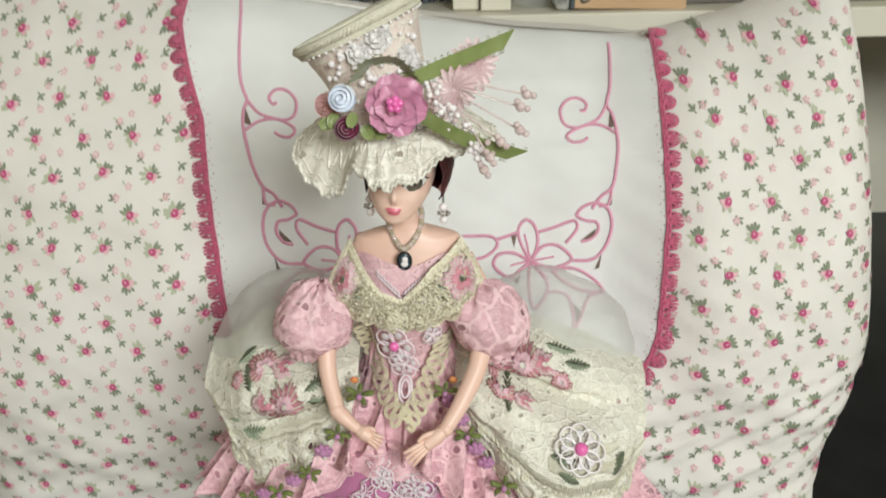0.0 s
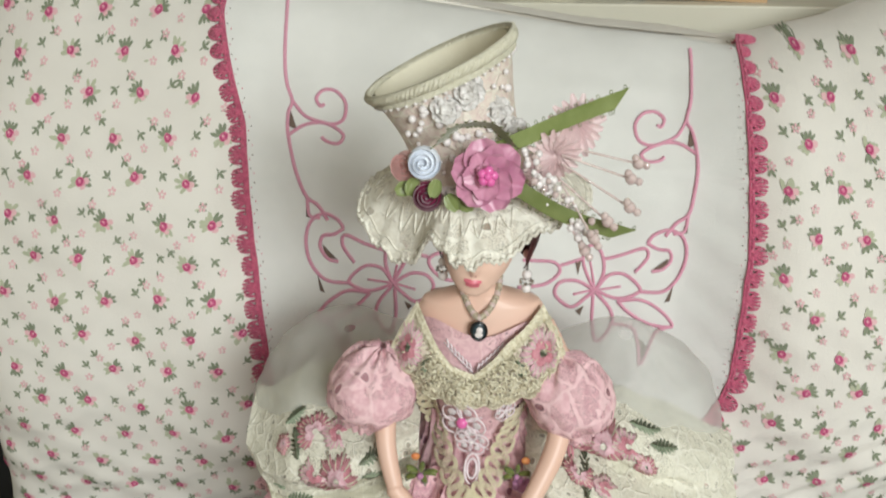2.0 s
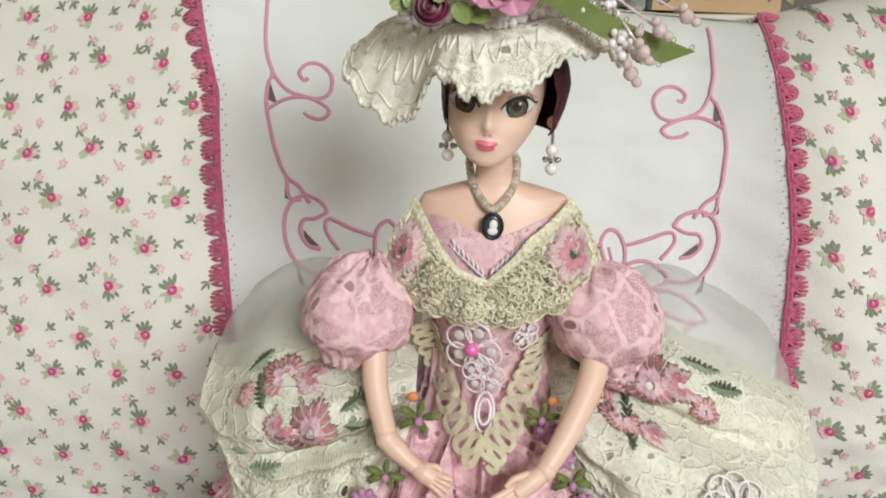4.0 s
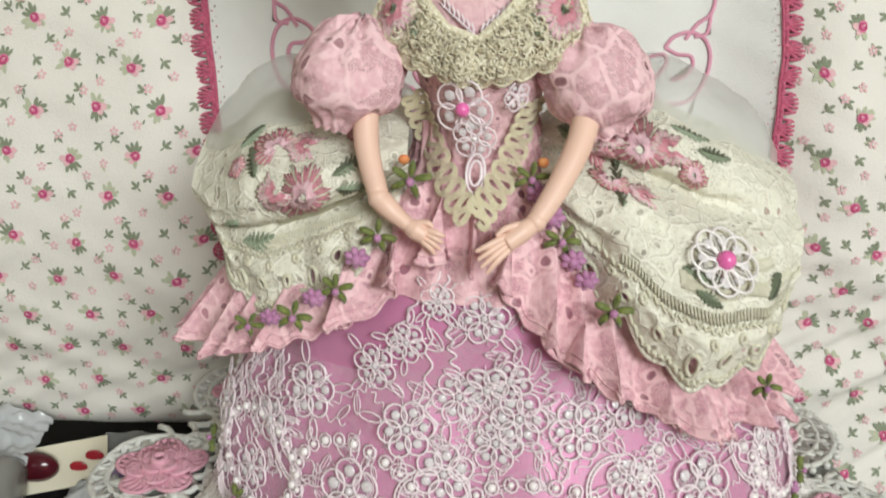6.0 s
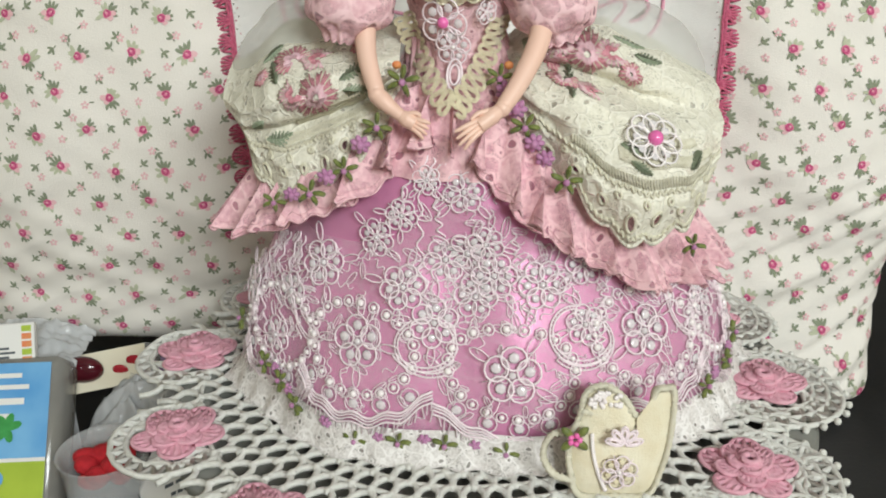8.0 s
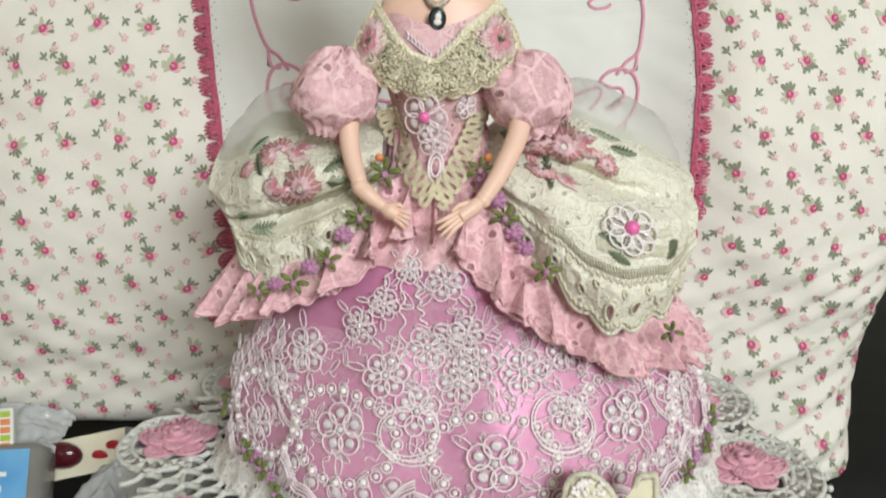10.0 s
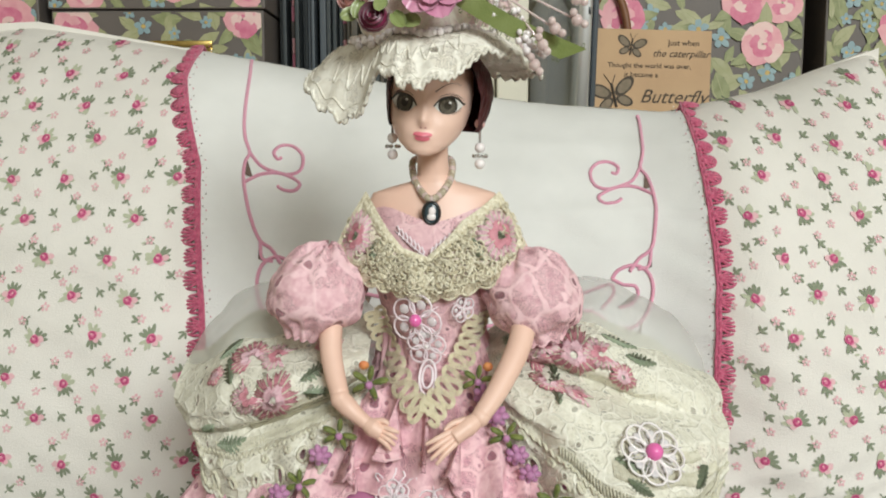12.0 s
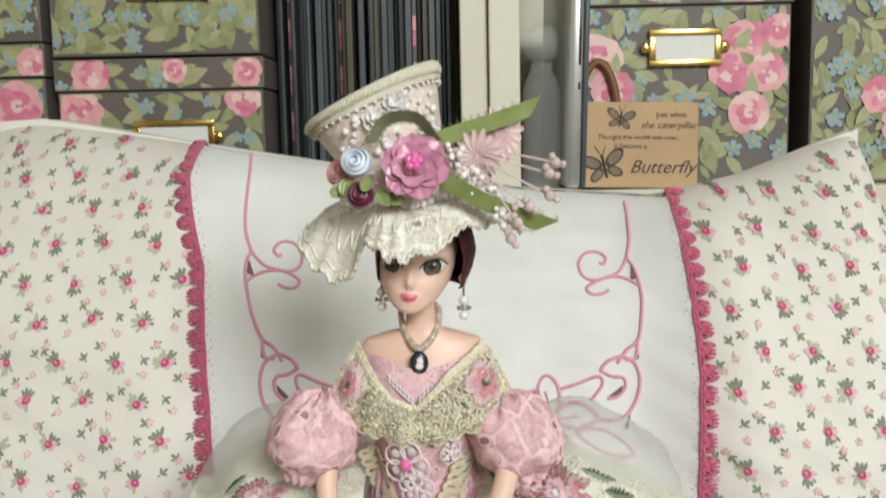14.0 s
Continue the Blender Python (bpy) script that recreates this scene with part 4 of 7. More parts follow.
def crochet_rose():
    m = Mesh()
    for layer, (R, n, h) in enumerate(((0.0182, 5, 0.0010), (0.0128, 5, 0.0026), (0.0075, 4, 0.0038))):
        for k in range(n):
            a = 2 * math.pi * (k + 0.5 * (layer % 2)) / n
            d = Vector((math.cos(a), math.sin(a), 0))
            m.ball(d * R * 0.58 + Vector((0, 0, h)), (R * 0.40, R * 0.98 * math.sin(math.pi / n) * 0.72, 0.0013), 0, 12, 6, (d, Vector((-d.y, d.x, 0)), Vector((0, 0, 1))))
            for q in range(7):
                b = (q - 3) / 3.4
                tip = Vector((math.cos(a + b * math.pi / n), math.sin(a + b * math.pi / n), 0)) * (R * (1.0 - 0.42 * b * b) + rnd.uniform(-0.0003, 0.0003))
                base = Vector((math.cos(a + b * math.pi / n), math.sin(a + b * math.pi / n), 0)) * R * 0.35
                m.tube([base + Vector((0, 0, h + 0.0012)), base.lerp(tip, 0.55) + Vector((0, 0, h + 0.0004)), tip + Vector((0, 0, h + 0.0012 * (1 - b * b)))], 0.0010, 5, 0)
            rim = [Vector((math.cos(a + b * math.pi / n), math.sin(a + b * math.pi / n), 0)) * (R * (1.03 - 0.42 * b * b)) + Vector((0, 0, h + 0.0012 * (1 - b * b))) for b in [(q - 5) / 5.4 for q in range(11)]]
            m.tube(rim, 0.0010, 5, 0)
    m.tube([Vector((0.0028 * math.cos(a), 0.0028 * math.sin(a), 0.0062)) for a in [2 * math.pi * k / 12 for k in range(12)]], 0.0013, 6, 0, True)
    return m


rose_mesh = None
for k in range(12):
    a = math.radians(-6.5 + 30 * k)
    mat = pose(TX + 0.1325 * math.cos(a), TY + 0.1325 * math.sin(a), doily_z(0.13) + 0.0006, 0, 0, 40 * k)
    if rose_mesh is None:
        ob = part("crochet_rose", crochet_rose(), PINK_THREAD, doily, "layered pink crochet rose")
        rose_mesh = ob.data
    else:
        ob = new("crochet_rose", rose_mesh)
        ob.parent = doily
        ob["label"] = "layered pink crochet rose"
    ob.matrix_world = mat

# ---- the doll ----
HC = Vector((-0.0012, -0.0160, 0.2780))
HEAD_Z = (-0.0180, -0.0175, -0.0162, -0.0140, -0.0110, -0.0070, -0.0020, 0.0040, 0.0110, 0.0175, 0.0215, 0.0235)
HEAD_W = (0.0001, 0.0030, 0.0055, 0.0082, 0.0106, 0.0127, 0.0139, 0.0146, 0.0138, 0.0107, 0.0064, 0.0001)
HEAD_F = (0.0165, 0.0182, 0.0190, 0.0193, 0.0192, 0.0190, 0.0188, 0.0190, 0.0180, 0.0145, 0.0090, 0.0001)
HEAD_B = (-0.0150, -0.0130, -0.0085, -0.0020, 0.0060, 0.0120, 0.0165, 0.0182, 0.0172, 0.0138, 0.0085, 0.0001)
m = Mesh()


def head_at(t, z):
    """The doll's head at a height: t goes round from the back; narrow jaw, small nose, shallow eye sockets."""
    w, f, b = (float(np.interp(z, HEAD_Z, q)) for q in (HEAD_W, HEAD_F, HEAD_B))
    x, y = w * math.sin(t), (b - f) / 2 + (b + f) / 2 * math.cos(t)
    if math.cos(t) < 0:
        y += 0.0013 * math.exp(-((abs(x) - 0.0070) / 0.0040) ** 2 - ((z + 0.0012) / 0.0034) ** 2)
        y -= 0.0026 * math.exp(-(x / 0.0016) ** 2 - ((z + 0.0066) / 0.0020) ** 2)
        y -= 0.0012 * math.exp(-(x / 0.0014) ** 2) * smooth(-0.0075, -0.004, z) * (1 - smooth(-0.001, 0.006, z))
        y -= 0.0011 * math.exp(-(x / 0.0032) ** 2 - ((z + 0.0116) / 0.0016) ** 2)
        y -= 0.0008 * math.exp(-((abs(x) - 0.0078) / 0.0035) ** 2 - ((z + 0.0080) / 0.0035) ** 2)
    return x, y, z


def head_point(u, v):
    return head_at(2 * math.pi * u, 0.0235 - 0.0415 * (0.5 - 0.5 * math.cos(math.pi * v)))


TURN = pose(*HC, 0, 5, -4)
m.grid(lambda u, v: tuple(TURN @ Vector(head_point(u, v))), 96, 80, 6, True)


def face(x, z, lift):
    """A place on the front of the face."""
    w = float(np.interp(z, HEAD_Z, HEAD_W))
    t = math.pi - math.asin(max(-0.98, min(0.98, x / w)))
    return TURN @ (Vector(head_at(t, z)) + Vector((0, -lift, 0)))


def painted(cx, cz, rx, rz, mat, lift, bounds=None, n=24, rings=4):
    """An oval of paint on the face, cut off at the eyelids where they are given."""
    verts = [face(cx, cz, lift)]
    for j in range(1, rings + 1):
        for k in range(n):
            a = 2 * math.pi * k / n
            px, pz = cx + rx * j / rings * math.cos(a), cz + rz * j / rings * math.sin(a)
            if bounds:
                lo, hi = bounds(px)
                pz = min(hi, max(lo, pz))
            verts.append(face(px, pz, lift))
    faces = [(0, 1 + i, 1 + (i + 1) % n) for i in range(n)]
    for j in range(rings - 1):
        faces += [(1 + j * n + i, 1 + (j + 1) * n + i, 1 + (j + 1) * n + (i + 1) % n, 1 + j * n + (i + 1) % n) for i in range(n)]
    m.add(verts, faces, mat)


for sx in (-1, 1):
    ex, ez = sx * 0.0074, -0.0010

    def lids(px, ex=ex, ez=ez, sx=sx):
        q = max(-1.0, min(1.0, sx * (px - ex) / 0.0044))
        tilt = 0.0007 * q
        return ez + tilt - 0.0026 * (1 - q * q) ** 0.9, ez + tilt + 0.0028 * (1 - abs(q) ** 2.4) ** 0.75

    m.grid(lambda u, v: tuple(face(ex - 0.0044 + 0.0088 * u, lids(ex - 0.0044 + 0.0088 * u)[0] * (1 - v) + lids(ex - 0.0044 + 0.0088 * u)[1] * v, 0.00012)), 18, 6, 2)
    painted(ex - sx * 0.0003, ez + 0.0001, 0.0030, 0.0032, 3, 0.00022, lids)
    painted(ex - sx * 0.0003, ez - 0.0003, 0.0024, 0.0024, 4, 0.00030, lids)
    painted(ex - sx * 0.0003, ez, 0.0012, 0.0013, 3, 0.00038, lids)
    painted(ex - sx * 0.0003 + 0.0007, ez + 0.0010, 0.00045, 0.00045, 2, 0.00046, None, 10, 2)
    row = [ex + sx * 0.0045 * (-1 + 0.1 * k) for k in range(22)]
    m.tube([face(px, lids(px)[1] + (0.0003 * (k - 19) if k > 19 else 0), 0.00030) for k, px in enumerate(row)], 0.00034, 5, 3, taper=lambda t: 0.45 + 0.75 * math.sin(math.pi * (0.12 + 0.72 * t)))
    m.tube([face(px, lids(px)[1] + 0.0010, 0.00005) for px in row[3:19]], 0.00010, 4, 1)
    m.tube([face(px, lids(px)[0] - 0.0001, 0.00010) for px in row[5:20]], 0.00010, 4, 3)
    for k in range(9):
        px = ex + sx * 0.0040 * (0.10 + 0.105 * k)
        top = lids(px)[1]
        m.tube([face(px, top, 0.0003), face(px + sx * (0.0005 + 0.00008 * k), top + 0.0011, 0.0007)], 0.00012, 4, 3, taper=lambda t: 1 - 0.7 * t)
    for k in range(5):
        px = ex + sx * 0.0040 * (0.35 + 0.12 * k)
        low = lids(px)[0]
        m.tube([face(px, low, 0.0002), face(px + sx * 0.0004, low - 0.0007, 0.0003)], 0.00008, 4, 3)
    brow = [(sx * (0.0030 + 0.0078 * t), 0.0030 + 0.0034 * math.sin(t * 2.1)) for t in [0.1 * k for k in range(11)]]
    m.tube([face(a, b, 0.00005) for a, b in brow], 0.00018, 4, 1, taper=lambda t: 1.1 - 0.8 * t)
    painted(sx * 0.00125, -0.01090, 0.0019, 0.00080, 5, 0.00022, None, 16, 3)
    painted(sx * 0.0008, -0.0088, 0.00035, 0.00022, 7, 0.00008, None, 8, 1)
painted(0.0, -0.0121, 0.0025, 0.00100, 5, 0.00028, None, 20, 3)
m.tube([face(0.0026 * q, -0.01145 - 0.0002 * (1 - q * q) + 0.0002 * q * q, 0.00045) for q in [-1 + 0.2 * k for k in range(11)]], 0.00011, 4, 7)


# hair: a cap swept to the wearer's left
def hair_point(u, v):
    t = 2 * math.pi * u
    edge = 0.68 - 0.36 * smooth(0.30, 0.80, -math.cos(t))
    x, y, z = head_point(u, v * edge)
    strand = 0.0003 * math.sin(u * 260 + 3 * math.sin(v * 9))
    k = 1.05 + strand / 0.018 + 0.10 * smooth(0.1, 0.5, v) * max(0, math.sin(t))
    swept = 1.0 + (0.26 * smooth(0.15, 0.7, v) if x > 0 else 0.0)
    return tuple(TURN @ Vector((x * k * swept, y * (1.06 + strand / 0.018), z * 1.05)))


m.grid(hair_point, 160, 26, 1, True)
m.ball(HC + Vector((0.002, 0.018, 0.004)), (0.012, 0.009, 0.012), 1, 20, 12)


# neck, torso, arms and legs
def loft(rings, mat=0, n=28):
    """rings: centre, half width, half depth."""
    rings = [(Vector(c), a, b) for c, a, b in rings]
    ks = np.linspace(0, 1, len(rings))

    def at(u, v):
        c = [np.interp(v, ks, [r[0][i] for r in rings]) for i in range(3)]
        a, b = np.interp(v, ks, [r[1] for r in rings]), np.interp(v, ks, [r[2] for r in rings])
        return c[0] + a * math.cos(2 * math.pi * u), c[1] + b * math.sin(2 * math.pi * u), c[2]
    m.grid(at, n, (len(rings) - 1) * 4, mat, True)


loft([((-0.0008, -0.0150, 0.2680), 0.0056, 0.0056), ((-0.0006, -0.0140, 0.2590), 0.0053, 0.0053), ((-0.0005, -0.0125, 0.2535), 0.0056, 0.0056), ((-0.0004, -0.0115, 0.2508), 0.0082, 0.0066),
      ((-0.0003, -0.0108, 0.2490), 0.0150, 0.0076), ((-0.0002, -0.0104, 0.2468), 0.0215, 0.0086), ((0, -0.0100, 0.2430), 0.0236, 0.0102), ((0, -0.0095, 0.2370), 0.0250, 0.0124), ((0, -0.0090, 0.2290), 0.0245, 0.0158),
      ((0, -0.008, 0.2200), 0.0215, 0.0175), ((0, -0.006, 0.2100), 0.0180, 0.0150), ((0, -0.004, 0.1960), 0.0148, 0.0125), ((0, -0.002, 0.180), 0.0190, 0.0150), ((0, 0.0, 0.160), 0.0220, 0.0180), ((0, 0.002, 0.145), 0.0210, 0.0180)], 0, 40)


def limb(pts, radii, mat=0, sides=16):
    line = spline(pts, 8)
    ks = np.linspace(0, 1, len(radii))
    m.tube(line, 1.0, sides, mat, taper=lambda t: float(np.interp(t, ks, radii)))


def palm(wrist, tip, side, spread):
    """A slim hand with four fingers held together and a thumb."""
    w, t, s = Vector(wrist), Vector(tip), Vector(side).normalized()
    d = t - w
    limb([w, w + d * 0.22, w + d * 0.50], [0.0023, 0.0031, 0.0026], 0, 12)
    for k in range(4):
        q = (k - 1.5) * spread
        b = w + d * 0.42 + s * (0.0011 * (k - 1.5))
        limb([b, b + d * 0.30 + s * q * 0.5 + Vector((0, -0.0006, 0.0005)), b + d * (0.55 - 0.035 * abs(k - 1.2)) + s * q], [0.0012, 0.0010, 0.0005], 0, 8)
    b = w + d * 0.20 + s * 0.0022
    limb([b, b + d * 0.20 + s * 0.0016, b + d * 0.36 + s * 0.0014], [0.0012, 0.0010, 0.0006], 0, 8)


# her right arm and hand
limb([(-0.0235, -0.0105, 0.2365), (-0.0335, -0.0200, 0.2180), (-0.0348, -0.0320, 0.1970), (-0.0306, -0.0425, 0.1822)], [0.0042, 0.0044, 0.0042, 0.0036, 0.0031])
m.ball((-0.0304, -0.0430, 0.1815), 0.0034, 0, 14, 9)
limb([(-0.0304, -0.0430, 0.1815), (-0.0262, -0.0450, 0.1778), (-0.0215, -0.0470, 0.1745)], [0.0033, 0.0033, 0.0026, 0.0022])
palm((-0.0217, -0.0470, 0.1746), (-0.0115, -0.0500, 0.1690), (0.45, 0.0, 0.9), 0.0010)
# her left arm and hand
limb([(0.0232, -0.0105, 0.2365), (0.0315, -0.0200, 0.2190), (0.0292, -0.0350, 0.2010), (0.0222, -0.0455, 0.1880), (0.0150, -0.0535, 0.1790)], [0.0042, 0.0044, 0.0043, 0.0040, 0.0035, 0.0029])
m.ball((0.0148, -0.0537, 0.1787), 0.0031, 0, 14, 9)
palm((0.0146, -0.0538, 0.1786), (-0.0020, -0.0615, 0.1682), (-0.5, 0.0, 0.85), 0.0013)
for sx in (-1, 1):
    limb([(sx * 0.011, 0.002, 0.150), (sx * 0.011, 0.002, 0.09), (sx * 0.010, 0.002, TRAY_Z + 0.0075)], [0.0115, 0.009, 0.006])
doll = part("fashion_doll", m, [SKIN, HAIR, EYE_WHITE, EYE_DARK, EYE_GREY, LIPS, FACE, LIP_LINE])
tagged(doll, "fashion doll with pale skin, auburn hair and painted face", "doll")

# ---- the gown ----
SZ = [0.040, 0.055, 0.07, 0.09, 0.105, 0.12, 0.14, 0.155, 0.165, 0.175, 0.185, 0.196]
SA = [0.114, 0.112, 0.108, 0.101, 0.094, 0.084, 0.066, 0.05, 0.037, 0.026, 0.0205, 0.0180]
SF = [-0.068, -0.072, -0.071, -0.063, -0.056, -0.050, -0.050, -0.047, -0.043, -0.036, -0.0275, -0.0195]
SB = [0.085, 0.084, 0.082, 0.078, 0.072, 0.064, 0.05, 0.04, 0.032, 0.025, 0.019, 0.0165]


def skirt(phi, z, lift=0.0):
    """A place on the skirt: phi in degrees from the middle of the front, z its height."""
    a, f, b = (float(np.interp(z, SZ, s)) for s in (SA, SF, SB))
    cx, cy = 0.016 * (0.185 - z) / 0.145, 0.02 * (0.185 - z) / 0.145
    p = math.radians(phi)
    fold = 0.0016 * math.sin(p * 9 + 1.2 * math.sin(p * 4)) * smooth(0.18, 0.08, z)
    fold += 0.004 * noise.noise(Vector((math.sin(p) * 2.5, math.cos(p) * 2.5, z * 28))) * smooth(0.175, 0.12, z)
    k = lift + fold
    d = (cy - f) if math.cos(p) > 0 else (b - cy)
    return Vector((cx + (a + k) * math.sin(p), cy - (d + k) * math.cos(p), z))


gown = thing("doll_gown", "pink satin doll gown with lace, pearls and ruffles", "doll dress")
m = Mesh()
m.grid(lambda u, v: tuple(skirt(360 * u - 180, 0.0415 + 0.152 * v)), 240, 60, 0, True)
part("skirt", m, SATIN, gown, "pink satin skirt")

# white eyelet flounce at the hem
m = Mesh()


def hem_point(u, v):
    phi = 360 * u - 180
    wave = 0.6 * math.sin(u * 2 * math.pi * 40 + 2 * math.sin(u * 40))
    drop = 0.0150 + 0.0022 * abs(math.sin(u * math.pi * 60))
    p = skirt(phi, 0.054 - v * 0.006, 0.0010)
    q = Vector((math.sin(math.radians(phi)), -math.cos(math.radians(phi)), 0))
    out = p + q * (0.0095 * v + 0.0022 * wave * v)
    out.z = max(0.054 - drop * v + 0.0006 * wave * v, TRAY_Z + 0.0075)
    return tuple(out)


m.grid(hem_point, 500, 8, 0, True)
part("hem_flounce", m, WHITE_LACE, gown, "white scalloped eyelet flounce")


# bead and cord flowers of the lace overlay
def spot(phi, z, lift=0.0012):
    e = 1.0
    p = skirt(phi, z, lift)
    a = (skirt(phi + e, z, lift) - skirt(phi - e, z, lift)).normalized()
    b = skirt(phi, z + 0.002, lift) - skirt(phi, z - 0.002, lift)
    b = (b - a * b.dot(a)).normalized()
    return p, a, b, a.cross(b)


def bead_flower(m, fr, R, petals=6, turn=0.0, heart=2, cord=0, gem=1, pearl=3):
    """Petals outlined by cord, with a sequin in each; materials: cord, gem, heart, pearl."""
    p, a, b, n = fr
    for k in range(petals):
        t = 2 * math.pi * k / petals + turn
        d = a * math.cos(t) + b * math.sin(t)
        s = n.cross(d)
        w = R * (0.40 if petals >= 6 else 0.46)
        ring = [p + d * (R * 0.60 + R * 0.42 * math.cos(q)) + s * (w * math.sin(q)) + n * 0.0006 for q in [2 * math.pi * j / 12 for j in range(12)]]
        m.tube(ring, max(0.00036, R * 0.046), 4, cord, True)
        m.ball(p + d * R * 0.62 + n * 0.0003, (w * 0.46, w * 0.46, w * 0.12), gem, 7, 4, (d, s, n))
    m.ball(p + n * 0.0006, R * 0.14, heart, 8, 5)
    for k in range(petals):
        t = 2 * math.pi * (k + 0.5) / petals + turn
        d = a * math.cos(t) + b * math.sin(t)
        m.tube([p + d * R * 0.2 + n * 0.0004, p + d * R * 1.08 + n * 0.0004], 0.00022, 4, cord)


FLOWERS = [(-30, 0.086, 0.0105), (4, 0.079, 0.0110), (36, 0.088, 0.0105), (-12, 0.096, 0.0095), (-54, 0.097, 0.0085), (-44, 0.112, 0.0095), (-19, 0.109, 0.0090),
           (-3, 0.146, 0.0078), (-9, 0.119, 0.0085), (-3, 0.122, 0.0085), (3, 0.114, 0.0088), (-2, 0.106, 0.0085), (14, 0.110, 0.0095), (27, 0.115, 0.0085),
           (-23, 0.136, 0.0065), (-29, 0.126, 0.0075), (-60, 0.074, 0.0085), (2, 0.126, 0.0070), (-17, 0.150, 0.0055), (22, 0.094, 0.0080), (58, 0.092, 0.0085), (-75, 0.09, 0.009), (70, 0.07, 0.009)]
for i, (phi, z, R) in enumerate(FLOWERS):
    m = Mesh()
    bead_flower(m, spot(phi, z), R, 5 if R > 0.0103 else 6, 0.5 + i, 1)
    p, a, b, n = spot(phi, z)
    for k in range(4):
        t = i + 1.6 * k
        d = a * math.cos(t) + b * math.sin(t)
        s = n.cross(d)
        loop = [p + d * (R * 1.35 + R * 0.42 * math.cos(q)) + s * (R * 0.16 * math.sin(q)) + n * 0.0003 for q in [2 * math.pi * j / 8 for j in range(8)]]
        m.tube(loop, 0.0003, 4, 0, True)
    part("beaded_flower", m, [THREAD, SEQUIN, PEARL, PEARL], gown, "silvery corded flower with clear sequins")

# scalloped border: arcs of pearls and cord, with a fringed edge
m = Mesh()
SCALLOPS = [(-118, 0.072), (-88, 0.074), (-58, 0.075), (-30, 0.079), (4, 0.074), (37, 0.081), (66, 0.078), (95, 0.076), (125, 0.075)]
for phi, z in SCALLOPS:
    half = 13.5
    for k in range(24):
        t = 2 * math.pi * k / 24
        p, a, b, n = spot(phi + half * math.cos(t) * (1.0 + 0.1 * math.sin(t)), z + 0.0045 + 0.0170 * math.sin(t), 0.0014)
        m.ball(p + n * 0.0001, 0.0011 if k % 2 else 0.0015, 1, 9, 6)
        m.tube([p + 0.0023 * (a * math.cos(q) + b * math.sin(q)) for q in [2 * math.pi * j / 8 for j in range(8)]], 0.0004, 4, 0, True)
    for off, r in ((0.0, 0.0006), (0.0012, 0.0004), (0.0024, 0.0004), (0.0040, 0.0005)):
        line = [spot(phi + 17.1 * s, z - 0.021 - off + 0.014 * abs(s) ** 2.2 + 0.0012 * math.cos(s * 15), 0.0016 + off * 0.2)[0] for s in [-1 + k / 16 for k in range(33)]]
        m.tube(line, r, 4, 0)
    for s in [-1 + k / 15 for k in range(31)]:
        z0 = z - 0.0246 + 0.014 * abs(s) ** 2.2
        p, q = spot(phi + 17.1 * s, z0, 0.0018)[0], spot(phi + 17.1 * s + rnd.uniform(-0.6, 0.6), max(0.0425, z0 - 0.0042), 0.0034)[0]
        m.tube([p, q], 0.00040, 4, 0)
    for s in (-0.72, -0.36, 0.0, 0.36, 0.72):
        p, a, b, n = spot(phi + 17.1 * s, z - 0.0165 + 0.012 * abs(s) ** 2.2, 0.0013)
        m.ball(p, (0.0022, 0.0022, 0.0006), 2, 8, 4, (a, b, n))
        m.tube([p + 0.0038 * (a * math.cos(q) + b * math.sin(q)) for q in [2 * math.pi * j / 10 for j in range(10)]], 0.0003, 4, 0, True)
# curling stems between the scallops
for phi, z, sgn in ((-14, 0.090, 1), (21, 0.090, 1), (-46, 0.092, -1), (52, 0.092, -1), (-14, 0.088, -1), (20, 0.092, -1)):
    for off in (0.0, 0.0016):
        line = []
        for k in range(26):
            t = k / 25
            ang = -2.6 + 4.4 * t
            rr = (11.5 - off * 700) * (1 - 0.35 * t)
            line.append(spot(phi + sgn * rr * math.cos(ang) * 0.75, z + (0.013 - off) * math.sin(ang) * (1 - 0.3 * t), 0.0014)[0])
        m.tube(line, 0.00042, 4, 0)
        if off:
            for k in range(0, 25):
                m.tube([line[k], line[min(25, k + 1)].lerp(keep[k], 1.0)], 0.00028, 4, 3)
        keep = line
for phi0, z0, phi1, z1 in ((-20, 0.160, -13, 0.100), (-16, 0.158, -10, 0.128), (-24, 0.150, -30, 0.118), (-62, 0.118, -50, 0.078), (-68, 0.116, -56, 0.074), (-57, 0.118, -46, 0.084), (45, 0.110, 52, 0.066), (50, 0.112, 58, 0.066), (10, 0.13, 9, 0.1), (30, 0.106, 24, 0.084), (-74, 0.11, -64, 0.07)):
    line = [spot(phi0 + (phi1 - phi0) * t + 1.0 * math.sin(t * 40), z0 + (z1 - z0) * t, 0.0012)[0] for t in [k / 40 for k in range(41)]]
    m.tube(line, 0.00042, 4, 0)
